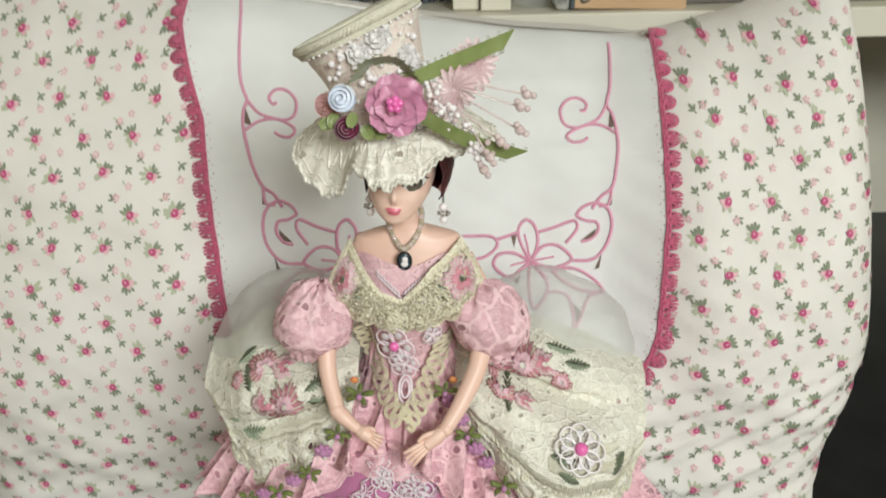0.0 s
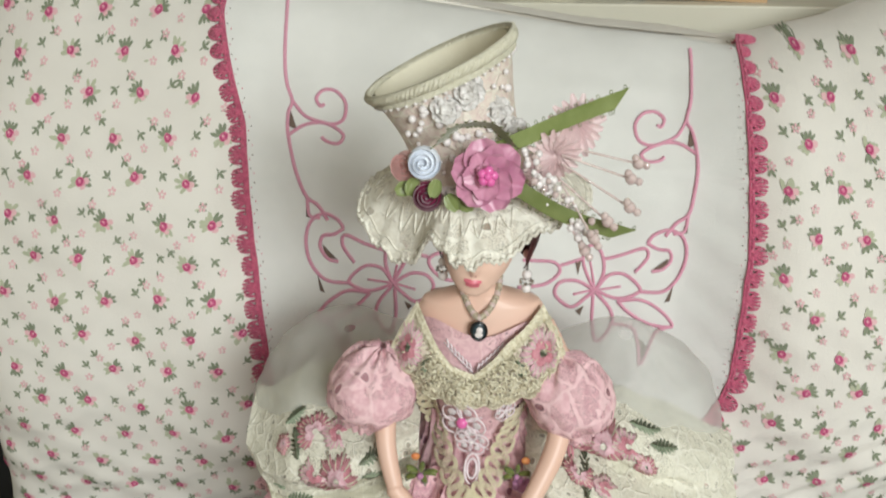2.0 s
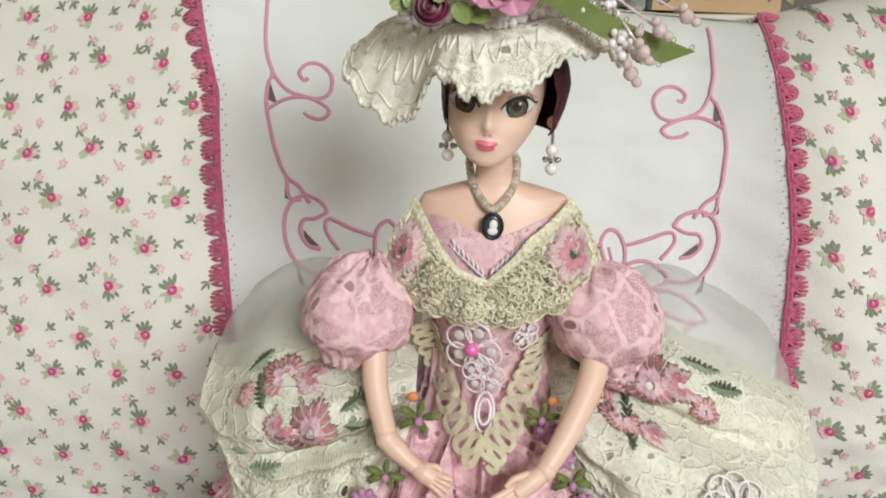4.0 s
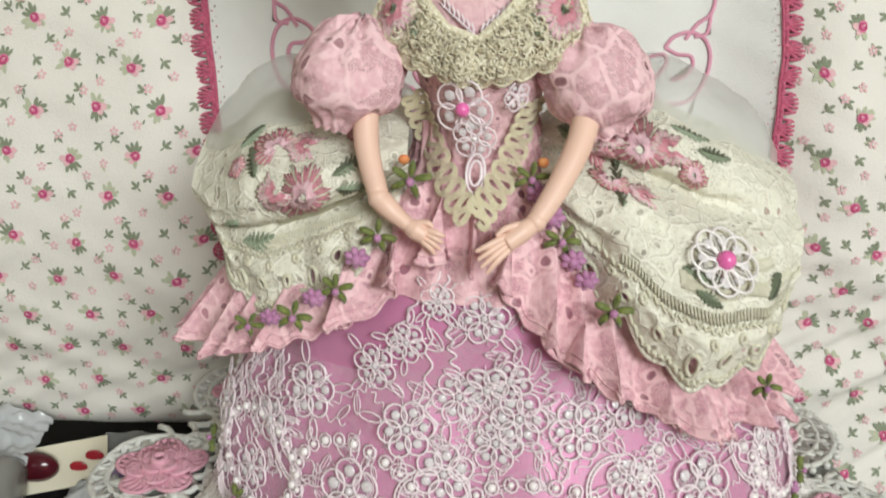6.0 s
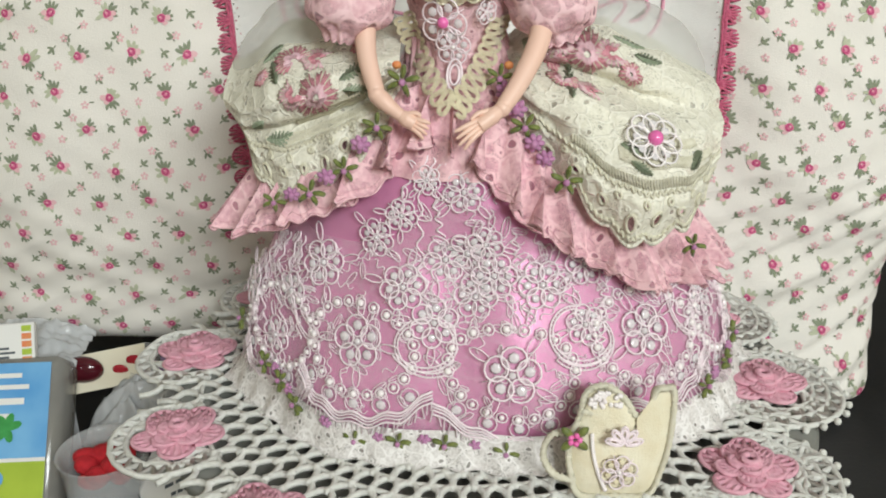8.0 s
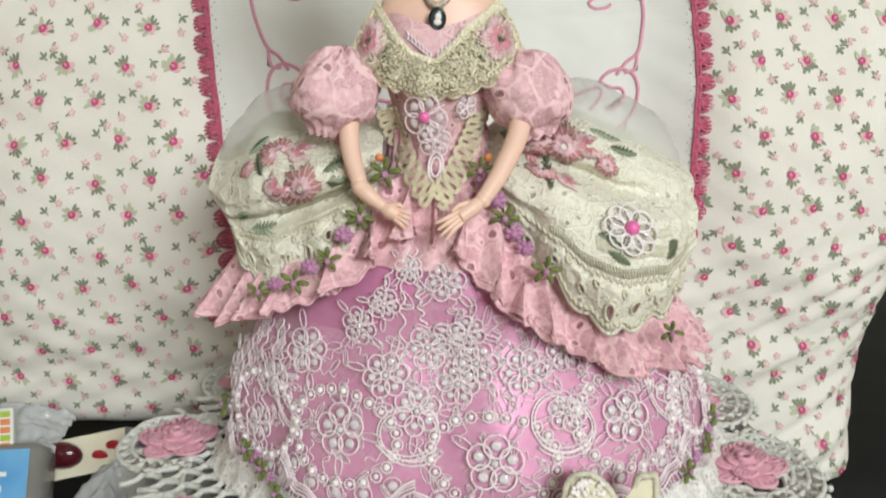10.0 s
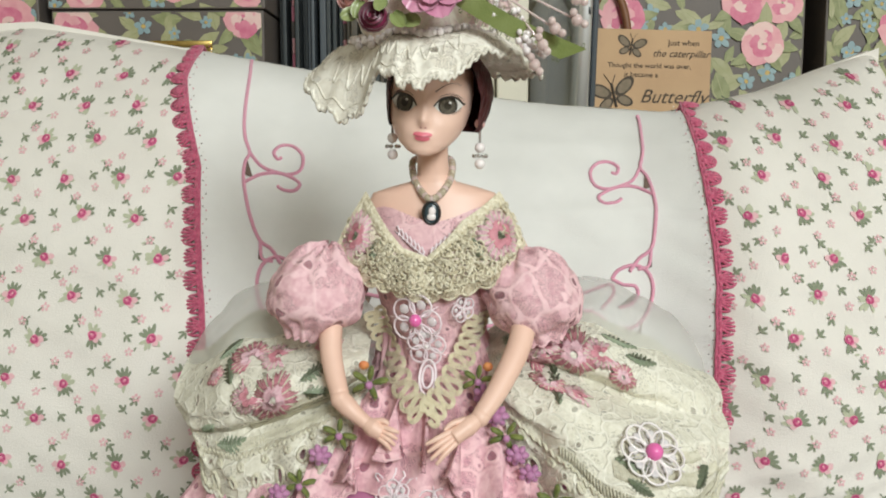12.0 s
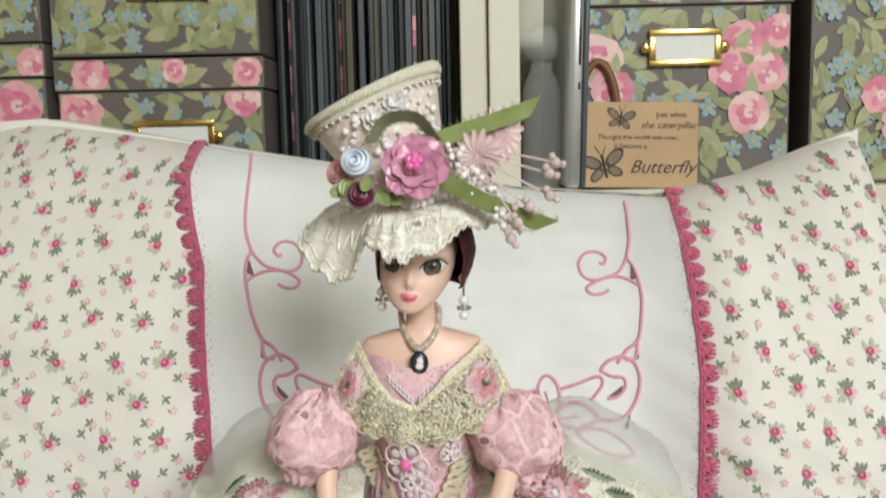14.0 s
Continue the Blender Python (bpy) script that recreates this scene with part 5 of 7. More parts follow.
# fine scrolls of thread that fill the ground
rs = random.Random(21)
for k in range(420):
    phi, z = rs.uniform(-82, 82), rs.uniform(0.058, 0.118)
    if abs(phi + 3) < 22 and z < 0.15 and rs.random() < 0.35:
        z = rs.uniform(0.09, 0.150)
    p, a, b, n = spot(phi, z, 0.0010)
    t = rs.uniform(0, 6.28)
    d = a * math.cos(t) + b * math.sin(t)
    s = n.cross(d)
    L = rs.uniform(0.0022, 0.0045)
    if k % 3:
        m.tube([p + d * L * math.cos(q) + s * L * 0.36 * math.sin(q) for q in [2 * math.pi * j / 10 for j in range(10)]], 0.00024, 4, 0, True)
        m.tube([p - d * L, p + d * L], 0.00018, 4, 0)
    else:
        m.tube([p + d * L * 1.6 * (j / 12 - 0.5) * 2 + s * 0.0012 * math.sin(j * 1.05) for j in range(13)], 0.00026, 4, 0)
tagged_border = part("pearl_border", m, [THREAD, PEARL, SEQUIN, THREAD], gown, "scalloped corded border with pearls and fringe")
tagged(tagged_border, kind="stuff")

# tulle under the beadwork
m = Mesh()


def tulle(u, v):
    phi = 250 * u - 125
    top = 0.122 + 0.03 * math.exp(-((phi + 4) / 14) ** 2)
    s = ((phi + 118) % 30) / 15 - 1
    low = 0.052 + 0.012 * abs(s) ** 2.2
    return tuple(skirt(phi, low + (top - low) * v, 0.0007))


m.grid(tulle, 160, 20)
part("tulle_overlay", m, lace_material("silver_tulle", (0.93, 0.82, 0.86), (0.84, 0.60, 0.70), 1300, 150, 0.0, 0.10, 0.10, 0.5, cover=0.22), gown, "sheer pale pink tulle")

# lace over the hips
m = Mesh()
m.grid(lambda u, v: tuple(skirt(360 * u - 180, 0.150 + 0.047 * v, 0.0016 + 0.0008 * math.sin(u * 190))), 200, 20, 0, True)
part("hip_lace", m, PINK_LACE, gown, "dusty pink lace over the hips")

# lace peplum ruffle
RUF_L = [(-4, 0.1775), (-25, 0.1800), (-44, 0.1760), (-53, 0.159), (-72, 0.142), (-90, 0.138), (-125, 0.137), (-180, 0.137)]
RUF_R = [(4, 0.1765), (14, 0.1740), (24, 0.163), (32, 0.148), (45, 0.128), (70, 0.120), (95, 0.118), (140, 0.124), (180, 0.139)]


def ruffle(table, seed):
    """A gathered strip along a line on the skirt, spaced by its length."""
    keys = sorted(table)
    px, pz = [k[0] for k in keys], [k[1] for k in keys]
    phis = np.linspace(px[0], px[-1], 400)
    wide = 0.020 if px[0] < -100 else 0.004
    lift = lambda f: 0.001 + wide * smooth(35, 80, abs(f))
    line = [skirt(f, float(np.interp(f, px, pz)), lift(f)) for f in phis]
    run = np.concatenate([[0], np.cumsum([(line[i + 1] - line[i]).length for i in range(399)])])
    start = run[-1] if px[0] < -100 else 0.0

    def at(u, v):
        s = run[-1] * u
        phi = float(np.interp(s, run, phis))
        q = Vector((math.sin(math.radians(phi)), -math.cos(math.radians(phi)), 0))
        p = skirt(phi, float(np.interp(phi, px, pz)), lift(phi))
        d = (Vector(skirt(phi + 1, float(np.interp(phi + 1, px, pz)))) - Vector(skirt(phi - 1, float(np.interp(phi - 1, px, pz))))).normalized()
        down = d.cross(q)
        down = down if down.z < 0 else -down
        down = (down * 0.6 + Vector((0, 0, -0.5))).normalized()
        far = abs(s - start)
        ph = s * 2 * math.pi / 0.0150 + 1.6 * math.sin(s * 75 + seed) + 0.8 * math.sin(s * 190)
        wave = 1.15 * math.tanh(1.6 * math.sin(ph)) + 0.22 * math.sin(2.3 * ph + seed)
        size = 0.75 + 0.25 * smooth(0.0, 0.03, far)
        drop = (0.0215 + 0.0010 * math.sin(s * 2 * math.pi / 0.004)) * size
        return tuple(p + q * ((0.003 + 0.0150 * v + 0.0062 * wave * (0.2 + 0.8 * v)) * size) + down * (drop * v - 0.004 * (1 - v)) + d * (0.0042 * math.cos(ph) * v))
    return at


for table, seed in ((RUF_L, 1), (RUF_R, 4)):
    m = Mesh()
    fn = ruffle(table, seed)
    m.grid(fn, 460, 12)
    for v0, r in ((1.0, 0.0006), (0.9, 0.00035)):
        m.tube([fn(k / 460, v0) for k in range(461)], r, 4, 0)
    part("peplum_ruffle", m, PINK_LACE, gown, "gathered dusty pink lace ruffle")


# ribbon leaves and rosettes
def ribbon_leaves(m, fr, s, seed, rosette=True):
    p, a, b, n = fr
    r = random.Random(seed)
    for k in range(5):
        t = 2 * math.pi * k / 5 + r.uniform(-0.3, 0.3)
        d = (a * math.cos(t) + b * math.sin(t)).normalized()
        m.ball(p + d * s * 0.62 + n * 0.0011, (s * 0.50, s * 0.20, s * 0.24), 0, 8, 5, (d, n.cross(d), n))
        m.tube([p + n * 0.0014, p + d * s * 1.0 + n * (0.0012 + 0.25 * s)], s * 0.06, 4, 0)
    m.ball(p + n * 0.0026, s * 0.24, 1, 6, 4)


RIBS = [(-0.0215, -0.036, 0.1855, 0.0062), (-0.0310, -0.042, 0.1700, 0.0055), (-0.0430, -0.050, 0.1560, 0.0052), (-0.0560, -0.051, 0.1475, 0.0055), (-0.0700, -0.049, 0.1435, 0.0045),
        (0.0380, -0.056, 0.1530, 0.0058), (0.0145, -0.036, 0.1865, 0.0052), (0.0235, -0.044, 0.1700, 0.0055), (0.0880, -0.050, 0.1250, 0.0048)]
ALONG, UPWARD, OUT = Vector((1, 0, 0)), Vector((0, -0.25, 1)).normalized(), Vector((0, -1, -0.25)).normalized()
for i, (x, y, z, s) in enumerate(RIBS):
    m = Mesh()
    ribbon_leaves(m, (Vector((x, y, z)), ALONG, UPWARD, OUT), s, i)
    part("ribbon_leaf", m, [LEAF, MAUVE], gown, "olive green ribbon leaves")
HEMRIBS = [(-60, 0.062), (-52, 0.059), (-45, 0.054), (-29, 0.0475), (-20, 0.0500), (-11, 0.0495), (1, 0.048), (49, 0.058), (61, 0.061), (70, 0.068), (-78, 0.07), (20, 0.049)]
for i, (phi, z) in enumerate(HEMRIBS):
    m = Mesh()
    ribbon_leaves(m, spot(phi, z, 0.0035), 0.0050, 30 + i)
    part("ribbon_leaf", m, [LEAF, MAUVE], gown, "olive green ribbon leaves")
for i, (phi, z, s) in enumerate(((-15, 0.051, 0.0030), (-24, 0.050, 0.0030), (-36, 0.052, 0.0032), (-56, 0.0615, 0.003), (-49, 0.057, 0.003), (55, 0.060, 0.0032), (-5, 0.049, 0.003), (65, 0.065, 0.003))):
    m = Mesh()
    p, a, b, n = spot(phi, z, 0.0060 if z > 0.1 else 0.003)
    for k in range(6):
        t = k * 1.047 + i
        d = a * math.cos(t) + b * math.sin(t)
        m.ball(p + d * s * 0.5 + n * 0.0006, (s * 0.5, s * 0.3, s * 0.36), 0, 7, 5, (d, n.cross(d), n))
    m.ball(p + n * s * 0.4, s * 0.42, 0, 7, 5)
    part("ribbon_rosette", m, MAUVE, gown, "mauve ribbon rosette")
for x, y, z, s in ((-0.0370, -0.046, 0.1640, 0.0042), (-0.0495, -0.052, 0.1535, 0.0038), (-0.0630, -0.051, 0.1465, 0.0034), (0.0170, -0.037, 0.1815, 0.0045), (0.0205, -0.041, 0.1755, 0.0045), (0.0270, -0.046, 0.1640, 0.0042), (0.0310, -0.048, 0.1585, 0.004)):
    m = Mesh()
    p = Vector((x, y, z))
    for k in range(7):
        d = ALONG * math.cos(k * 0.9) + UPWARD * math.sin(k * 0.9)
        m.ball(p + d * s * 0.5 + OUT * 0.0006, (s * 0.5, s * 0.3, s * 0.36), 0, 7, 5, (d, OUT.cross(d), OUT))
    m.ball(p + OUT * s * 0.4, s * 0.42, 0, 7, 5)
    part("ribbon_rosette", m, MAUVE, gown, "mauve ribbon rosette")
for x, y, z in ((-0.0235, -0.034, 0.1905), (0.0180, -0.034, 0.1900)):
    m = Mesh()
    m.ball((x, y, z), (0.0018, 0.0012, 0.0016), 0, 8, 5)
    part("ribbon_bud", m, ORANGE, gown, "orange ribbon bud")


# looped panniers of cream lace: an upper puff, a crease and a hanging lip with a scalloped edge
def pannier_right(u, v):
    x = 0.018 + 0.087 * u - 0.006 * smooth(0.75, 1.0, u) * v
    top = float(np.interp(u, [0, 0.15, 0.45, 0.7, 1], [0.193, 0.203, 0.202, 0.193, 0.176]))
    low = float(np.interp(u, [0, 0.15, 0.3, 0.42, 0.58, 0.75, 0.9, 1], [0.174, 0.156, 0.149, 0.136, 0.131, 0.134, 0.141, 0.149])) - 0.0055 * abs(math.sin(u * math.pi * 7)) * smooth(0.85, 1, v)
    z = top + (low - top) * v
    swell = float(np.interp(v, [0, 0.07, 0.15, 0.22, 0.30, 0.42, 0.60, 0.80, 1.0], [0.20, 0.46, 0.56, 0.58, 0.60, 0.86, 0.98, 1.0, 0.95]))
    crease = 0.0065 * math.exp(-((v - 0.29 - 0.06 * u) / 0.045) ** 2) * smooth(0.02, 0.12, u) * (1 - smooth(0.62, 0.85, u))
    y = 0.015 - 0.075 * math.sin(math.pi * (0.13 + 0.73 * u)) ** 0.6 * swell + crease
    swag = 0.0013 * math.sin(17 * (v + 0.5 * (u - 0.55) ** 2) + 1.5 * noise.noise(Vector((u * 2, v * 2, 6)))) * smooth(0.34, 0.45, v) * smooth(0.85, 0.6, v)
    gather = 0.0016 * math.sin(u * 34 + 2 * math.sin(u * 7)) * (0.25 + 0.75 * v * v)
    soft = 0.0040 * noise.noise(Vector((u * 3, v * 3, 1))) + 0.0007 * noise.noise(Vector((u * 20, v * 16, 4)))
    return x + 0.002 * noise.noise(Vector((u * 4, v * 4, 9))), y + swag + gather + soft, z + 0.3 * soft


def pannier_left(u, v):
    x = -0.096 + 0.073 * u + 0.008 * smooth(0.55, 1.0, v) * (1 - u)
    top = 0.183 + 0.019 * smooth(0, 0.4, u) - 0.004 * u
    low = float(np.interp(u, [0, 0.15, 0.35, 0.5, 0.7, 0.85, 1], [0.158, 0.145, 0.1410, 0.146, 0.157, 0.165, 0.175])) - 0.0048 * abs(math.sin(u * math.pi * 6)) * smooth(0.85, 1, v)
    z = top + (low - top) * v
    swell = float(np.interp(v, [0, 0.12, 0.28, 0.42, 0.54, 0.60, 0.70, 0.85, 1.0], [0.30, 0.72, 1.00, 1.08, 1.00, 0.92, 1.06, 1.14, 1.14]))
    y = 0.030 - 0.062 * math.sin(math.pi * (0.12 + 0.62 * u)) ** 0.62 * swell
    pleat = 0.0018 * math.sin(v * 20 + 3 * u + 1.5 * noise.noise(Vector((u * 2, v * 2, 16)))) * smooth(0.45, 0.56, v) * smooth(0.9, 0.75, v)
    gather = 0.0015 * math.sin(u * 30 + 2 * math.sin(u * 8)) * (0.2 + 0.8 * v * v)
    soft = 0.0040 * noise.noise(Vector((u * 3, v * 3, 11))) + 0.0007 * noise.noise(Vector((u * 18, v * 14, 14)))
    return x, y + pleat + gather + soft, z + 0.3 * soft


for fn, edge in ((pannier_right, 9), (pannier_left, 8)):
    m = Mesh()
    NU, NV = 170, 110
    m.grid(fn, NU, NV)
    eyes = [((k + 0.5) / edge, 0.885 + 0.02 * math.sin(k * 2.0), 0.016 + 0.004 * math.sin(k * 1.7)) for k in range(edge)] + [((k + 1) / edge, 0.79, 0.009) for k in range(edge - 1)]

    def open_cell(k):
        u, v = (k % NU + 0.5) / NU, (k // NU + 0.5) / NV
        return any(((u - a) / r) ** 2 + ((v - b) / (r * 1.9)) ** 2 < 1 for a, b, r in eyes)
    m.f = [f for k, f in enumerate(m.f) if not open_cell(k)]
    m.m = [0] * len(m.f)
    m.tube([fn(k / 170, 1.0) for k in range(171)], 0.0010, 5, 0)
    pan = part("pannier", m, CREAM_LACE, gown, "looped up cream lace overskirt")
    # raised rims of the eyelets and corded lines
    m = Mesh()
    for a, b, r in eyes:
        m.tube([Vector(fn(a + r * 1.1 * math.cos(q), b + r * 2.0 * math.sin(q))) + Vector((0, -0.0004, 0)) for q in [2 * math.pi * j / 14 for j in range(14)]], 0.0007, 5, 0, True)
    for v0, wob, waves, r in ((0.965, 0.010, 46, 0.0006), (0.735, 0.012, 40, 0.0005)):
        m.tube([Vector(fn(k / 320, v0 + wob * math.sin(2 * math.pi * waves * k / 320))) + Vector((0, -0.0005, 0)) for k in range(321)], r, 5, 0)
    # rows of slanted needle stitches
    for v0, lo, hi in ((0.66, 0.25, 0.95), (0.56, 0.45, 0.9), (0.47, 0.5, 0.8)):
        for k in range(60):
            a = lo + (hi - lo) * k / 60
            p, q = Vector(fn(a, v0)), Vector(fn(a + 0.006, v0 + 0.055))
            m.tube([p, p.lerp(q, 0.5) + Vector((0, -0.0008, 0)), q], 0.0004, 4, 0)
    tagged(part("raised_stitching", m, CREAM_THREAD, pan, "corded eyelets and needle stitching"), kind="stuff")


def surface_place(fn, u, v):
    """A function that gives places round (u, v) on the cloth, by metres across and up, with a lift."""
    au = (Vector(fn(u + 0.01, v)) - Vector(fn(u - 0.01, v))).length / 0.02
    av = (Vector(fn(u, v + 0.01)) - Vector(fn(u, v - 0.01))).length / 0.02

    def at(a, b, lift=0.0):
        return Vector(fn(u + a / au, v - b / av)) + Vector((0, -lift, 0.3 * lift))
    return at


def emb_flower(m, at, R, mat_out, mat_in, arc=6.283, start=0.0, n=34):
    """Long and short stitches round a heart; the outer ring is lobed into petals."""
    for k in range(n):
        t = start + arc * k / n
        c, q = math.cos(t), math.sin(t)
        r1 = R * (0.66 + 0.34 * abs(math.cos(2.5 * (t - start) + 0.4)) ** 0.6 + 0.07 * math.sin(k * 1.7))
        m.tube([at(c * R * 0.16, q * R * 0.16, 0.0007), at(c * r1 * 0.42, q * r1 * 0.42, 0.0011), at(c * r1 * 0.66, q * r1 * 0.66, 0.0009)], 0.00030, 4, mat_in)
        m.tube([at(c * r1 * 0.55, q * r1 * 0.55, 0.0011), at(c * r1 * 0.80, q * r1 * 0.80, 0.0013), at(c * r1, q * r1, 0.0005)], 0.00032, 4, 3 if k % 4 == 0 else mat_out)


def emb_leaf(m, at, L, turn, mat):
    """A leaf of slanted stitches."""
    c, q = math.cos(turn), math.sin(turn)
    for k in range(14):
        t = k / 13
        w = L * 0.24 * math.sin(math.pi * (0.1 + 0.85 * t)) * (0.8 + 0.4 * (k % 2))
        for side in (-1, 1):
            m.tube([at(c * L * t, q * L * t, 0.0008), at(c * L * (t + 0.10) - q * w * side, q * L * (t + 0.10) + c * w * side, 0.0005)], 0.00036, 4, mat)


def facing(fn, u, v):
    p, a, b, n = frame_on(fn, u, v)
    if n.y > 0:
        n, b = -n, b
    return p, a, b, n


EMB = [DUSTY, SHINY_PINK, SAGE, CREAM_THREAD]
for fn, u, v, R, inner, arc, start in ((pannier_left, 0.58, 0.42, 0.0080, 3, 6.28, 0), (pannier_left, 0.44, 0.20, 0.0075, 3, 4.2, 0.3), (pannier_left, 0.57, 0.20, 0.0065, 1, 4.6, 0.6), (pannier_left, 0.46, 0.38, 0.0060, 1, 4.0, 2.0), (pannier_left, 0.26, 0.24, 0.0038, 3, 6.28, 0), (pannier_left, 0.80, 0.16, 0.0045, 3, 6.28, 0),
                                       (pannier_right, 0.22, 0.13, 0.0080, 1, 4.6, 2.0), (pannier_right, 0.33, 0.17, 0.0075, 3, 6.28, 0), (pannier_right, 0.20, 0.24, 0.0060, 3, 4.4, 2.6), (pannier_right, 0.44, 0.14, 0.0065, 1, 5.0, 1.0), (pannier_right, 0.53, 0.21, 0.0045, 3, 6.28, 0), (pannier_right, 0.24, 0.36, 0.0060, 3, 5.0, 2.0), (pannier_right, 0.35, 0.37, 0.0050, 1, 5.0, 0.4)):
    m = Mesh()
    emb_flower(m, surface_place(fn, u, v), R * 1.15, 0 if inner == 3 else 1, 1 if inner == 3 else 0, arc, start, 60)
    part("embroidered_rose", m, EMB, gown, "dusty rose embroidered flower")
for fn, u, v, L, t in ((pannier_left, 0.26, 0.16, 0.010, 0.4), (pannier_left, 0.36, 0.30, 0.008, 2.0), (pannier_left, 0.70, 0.34, 0.011, 0.3), (pannier_left, 0.72, 0.42, 0.009, -0.4), (pannier_left, 0.26, 0.68, 0.012, 0.1), (pannier_left, 0.66, 0.12, 0.009, 0.8), (pannier_left, 0.18, 0.60, 0.008, 0.5),
                       (pannier_right, 0.46, 0.06, 0.012, 0.1), (pannier_right, 0.56, 0.10, 0.010, 0.0), (pannier_right, 0.14, 0.18, 0.007, 2.5), (pannier_right, 0.27, 0.44, 0.008, 1.6), (pannier_right, 0.46, 0.55, 0.010, 0.1), (pannier_right, 0.50, 0.60, 0.008, -0.4), (pannier_right, 0.74, 0.62, 0.009, 0.4)):
    m = Mesh()
    emb_leaf(m, surface_place(fn, u, v), L, t, 0)
    part("embroidered_leaf", m, SAGE, gown, "sage green embroidered leaf")

# clear petal flowers with a pink bead
for fn, u, v, R in ((pannier_right, 0.585, 0.50, 0.0108),):
    m = Mesh()
    fr = facing(fn, u, v)
    fr = (fr[0] + fr[3] * 0.0018, fr[1], fr[2], fr[3])
    bead_flower(m, fr, R, 8, 0.2, 2, 0, 1)
    p, a, b, n = fr
    m.ball(p + n * 0.0016, 0.0029, 2, 12, 8)
    part("petal_flower", m, [PEARL, SEQUIN, BEAD_PINK], gown, "clear petal flower with a hot pink bead")

# sheer organza puffs behind the lace
for c, r, seed in (((0.061, 0.024, 0.174), (0.043, 0.047, 0.035), 1), ((-0.056, 0.028, 0.175), (0.041, 0.046, 0.034), 5)):
    m = Mesh()

    def puff(u, v, c=c, r=r, seed=seed):
        t, p = 2 * math.pi * u, math.pi * (0.02 + 0.96 * v)
        d = Vector((math.sin(p) * math.cos(t), math.sin(p) * math.sin(t), math.cos(p)))
        k = 1 + 0.10 * noise.noise(d * 1.6 + Vector((seed, 0, 0))) + 0.03 * noise.noise(d * 5)
        return c[0] + r[0] * k * d.x, c[1] + r[1] * k * d.y, c[2] + r[2] * k * d.z
    m.grid(puff, 72, 40, 0, True)
    part("organza_puff", m, ORGANZA, gown, "sheer white organza puff")

# bodice
m = Mesh()


def bodice(u, v):
    phi = 2 * math.pi * u
    z = 0.182 + 0.053 * v
    w = float(np.interp(z, [0.18, 0.195, 0.21, 0.222, 0.231, 0.238], [0.0205, 0.0168, 0.0205, 0.0245, 0.0256, 0.0258]))
    d = float(np.interp(z, [0.18, 0.195, 0.21, 0.222, 0.231, 0.238], [0.022, 0.0180, 0.0220, 0.0230, 0.0200, 0.0170]))
    top = 0.0055 * math.sin(phi * 2) ** 2 * smooth(0.85, 1, v)
    return w * math.sin(phi), -0.006 - d * math.cos(phi), z + top + 0.003 * smooth(0.8, 1, v) * max(0, math.cos(phi))


m.grid(bodice, 80, 28, 0, True)
part("bodice", m, BODICE, gown, "fitted dusty pink lace bodice")


def bod(x, z, lift=0.001):
    """A place on the front of the bodice."""
    w = float(np.interp(z, [0.15, 0.165, 0.18, 0.195, 0.21, 0.222, 0.231, 0.246], [0.06, 0.036, 0.0215, 0.0170, 0.0205, 0.0245, 0.0270, 0.0285]))
    d = float(np.interp(z, [0.165, 0.175, 0.185, 0.195, 0.21, 0.222, 0.231, 0.246], [0.037, 0.031, 0.025, 0.0200, 0.0220, 0.0230, 0.0190, 0.0100]))
    s = max(-0.97, min(0.97, x / w))
    return Vector((x, -0.006 - (d + lift) * math.sqrt(1 - s * s), z))


def bod_frame(x, z, lift=0.001):
    p = bod(x, z, lift)
    a = (bod(x + 0.001, z, lift) - bod(x - 0.001, z, lift)).normalized()
    b = bod(x, z + 0.001, lift) - bod(x, z - 0.001, lift)
    b = (b - a * b.dot(a)).normalized()
    return p, a, b, a.cross(b)


# wavy soutache braid down to the point of the bodice
for sx in (-1, 1):
    m = Mesh()
    base = [Vector((sx * 0.0185 - 0.003, 0, 0.2050)), Vector((sx * 0.0150 - 0.003, 0, 0.1955)), Vector((sx * 0.0085 - 0.003, 0, 0.1850)), Vector((sx * 0.0008 - 0.0028, 0, 0.1765))]
    line = spline(base, 70)
    wavy = []
    for i, p in enumerate(line):
        d = (line[min(len(line) - 1, i + 1)] - line[max(0, i - 1)]).normalized()
        t = i / len(line) * 9.5 * 2 * math.pi
        wavy.append(p + Vector((-d.z, 0, d.x)) * (0.0040 * math.sin(t)) - d * (0.0008 * math.sin(2 * t)))
    for j in range(4):
        pts = []
        for i, p in enumerate(wavy):
            d = (wavy[min(len(wavy) - 1, i + 1)] - wavy[max(0, i - 1)]).normalized()
            q = p + Vector((-d.z, 0, d.x)) * (0.00040 * (j - 1.5))
            pts.append(bod(q.x, q.z, 0.0030 + 0.0065 * smooth(0.194, 0.180, q.z)))
        m.tube(pts, 0.00023, 5, 0)
    part("soutache_braid", m, SOUTACHE, gown, "wavy ivory gold soutache braid")

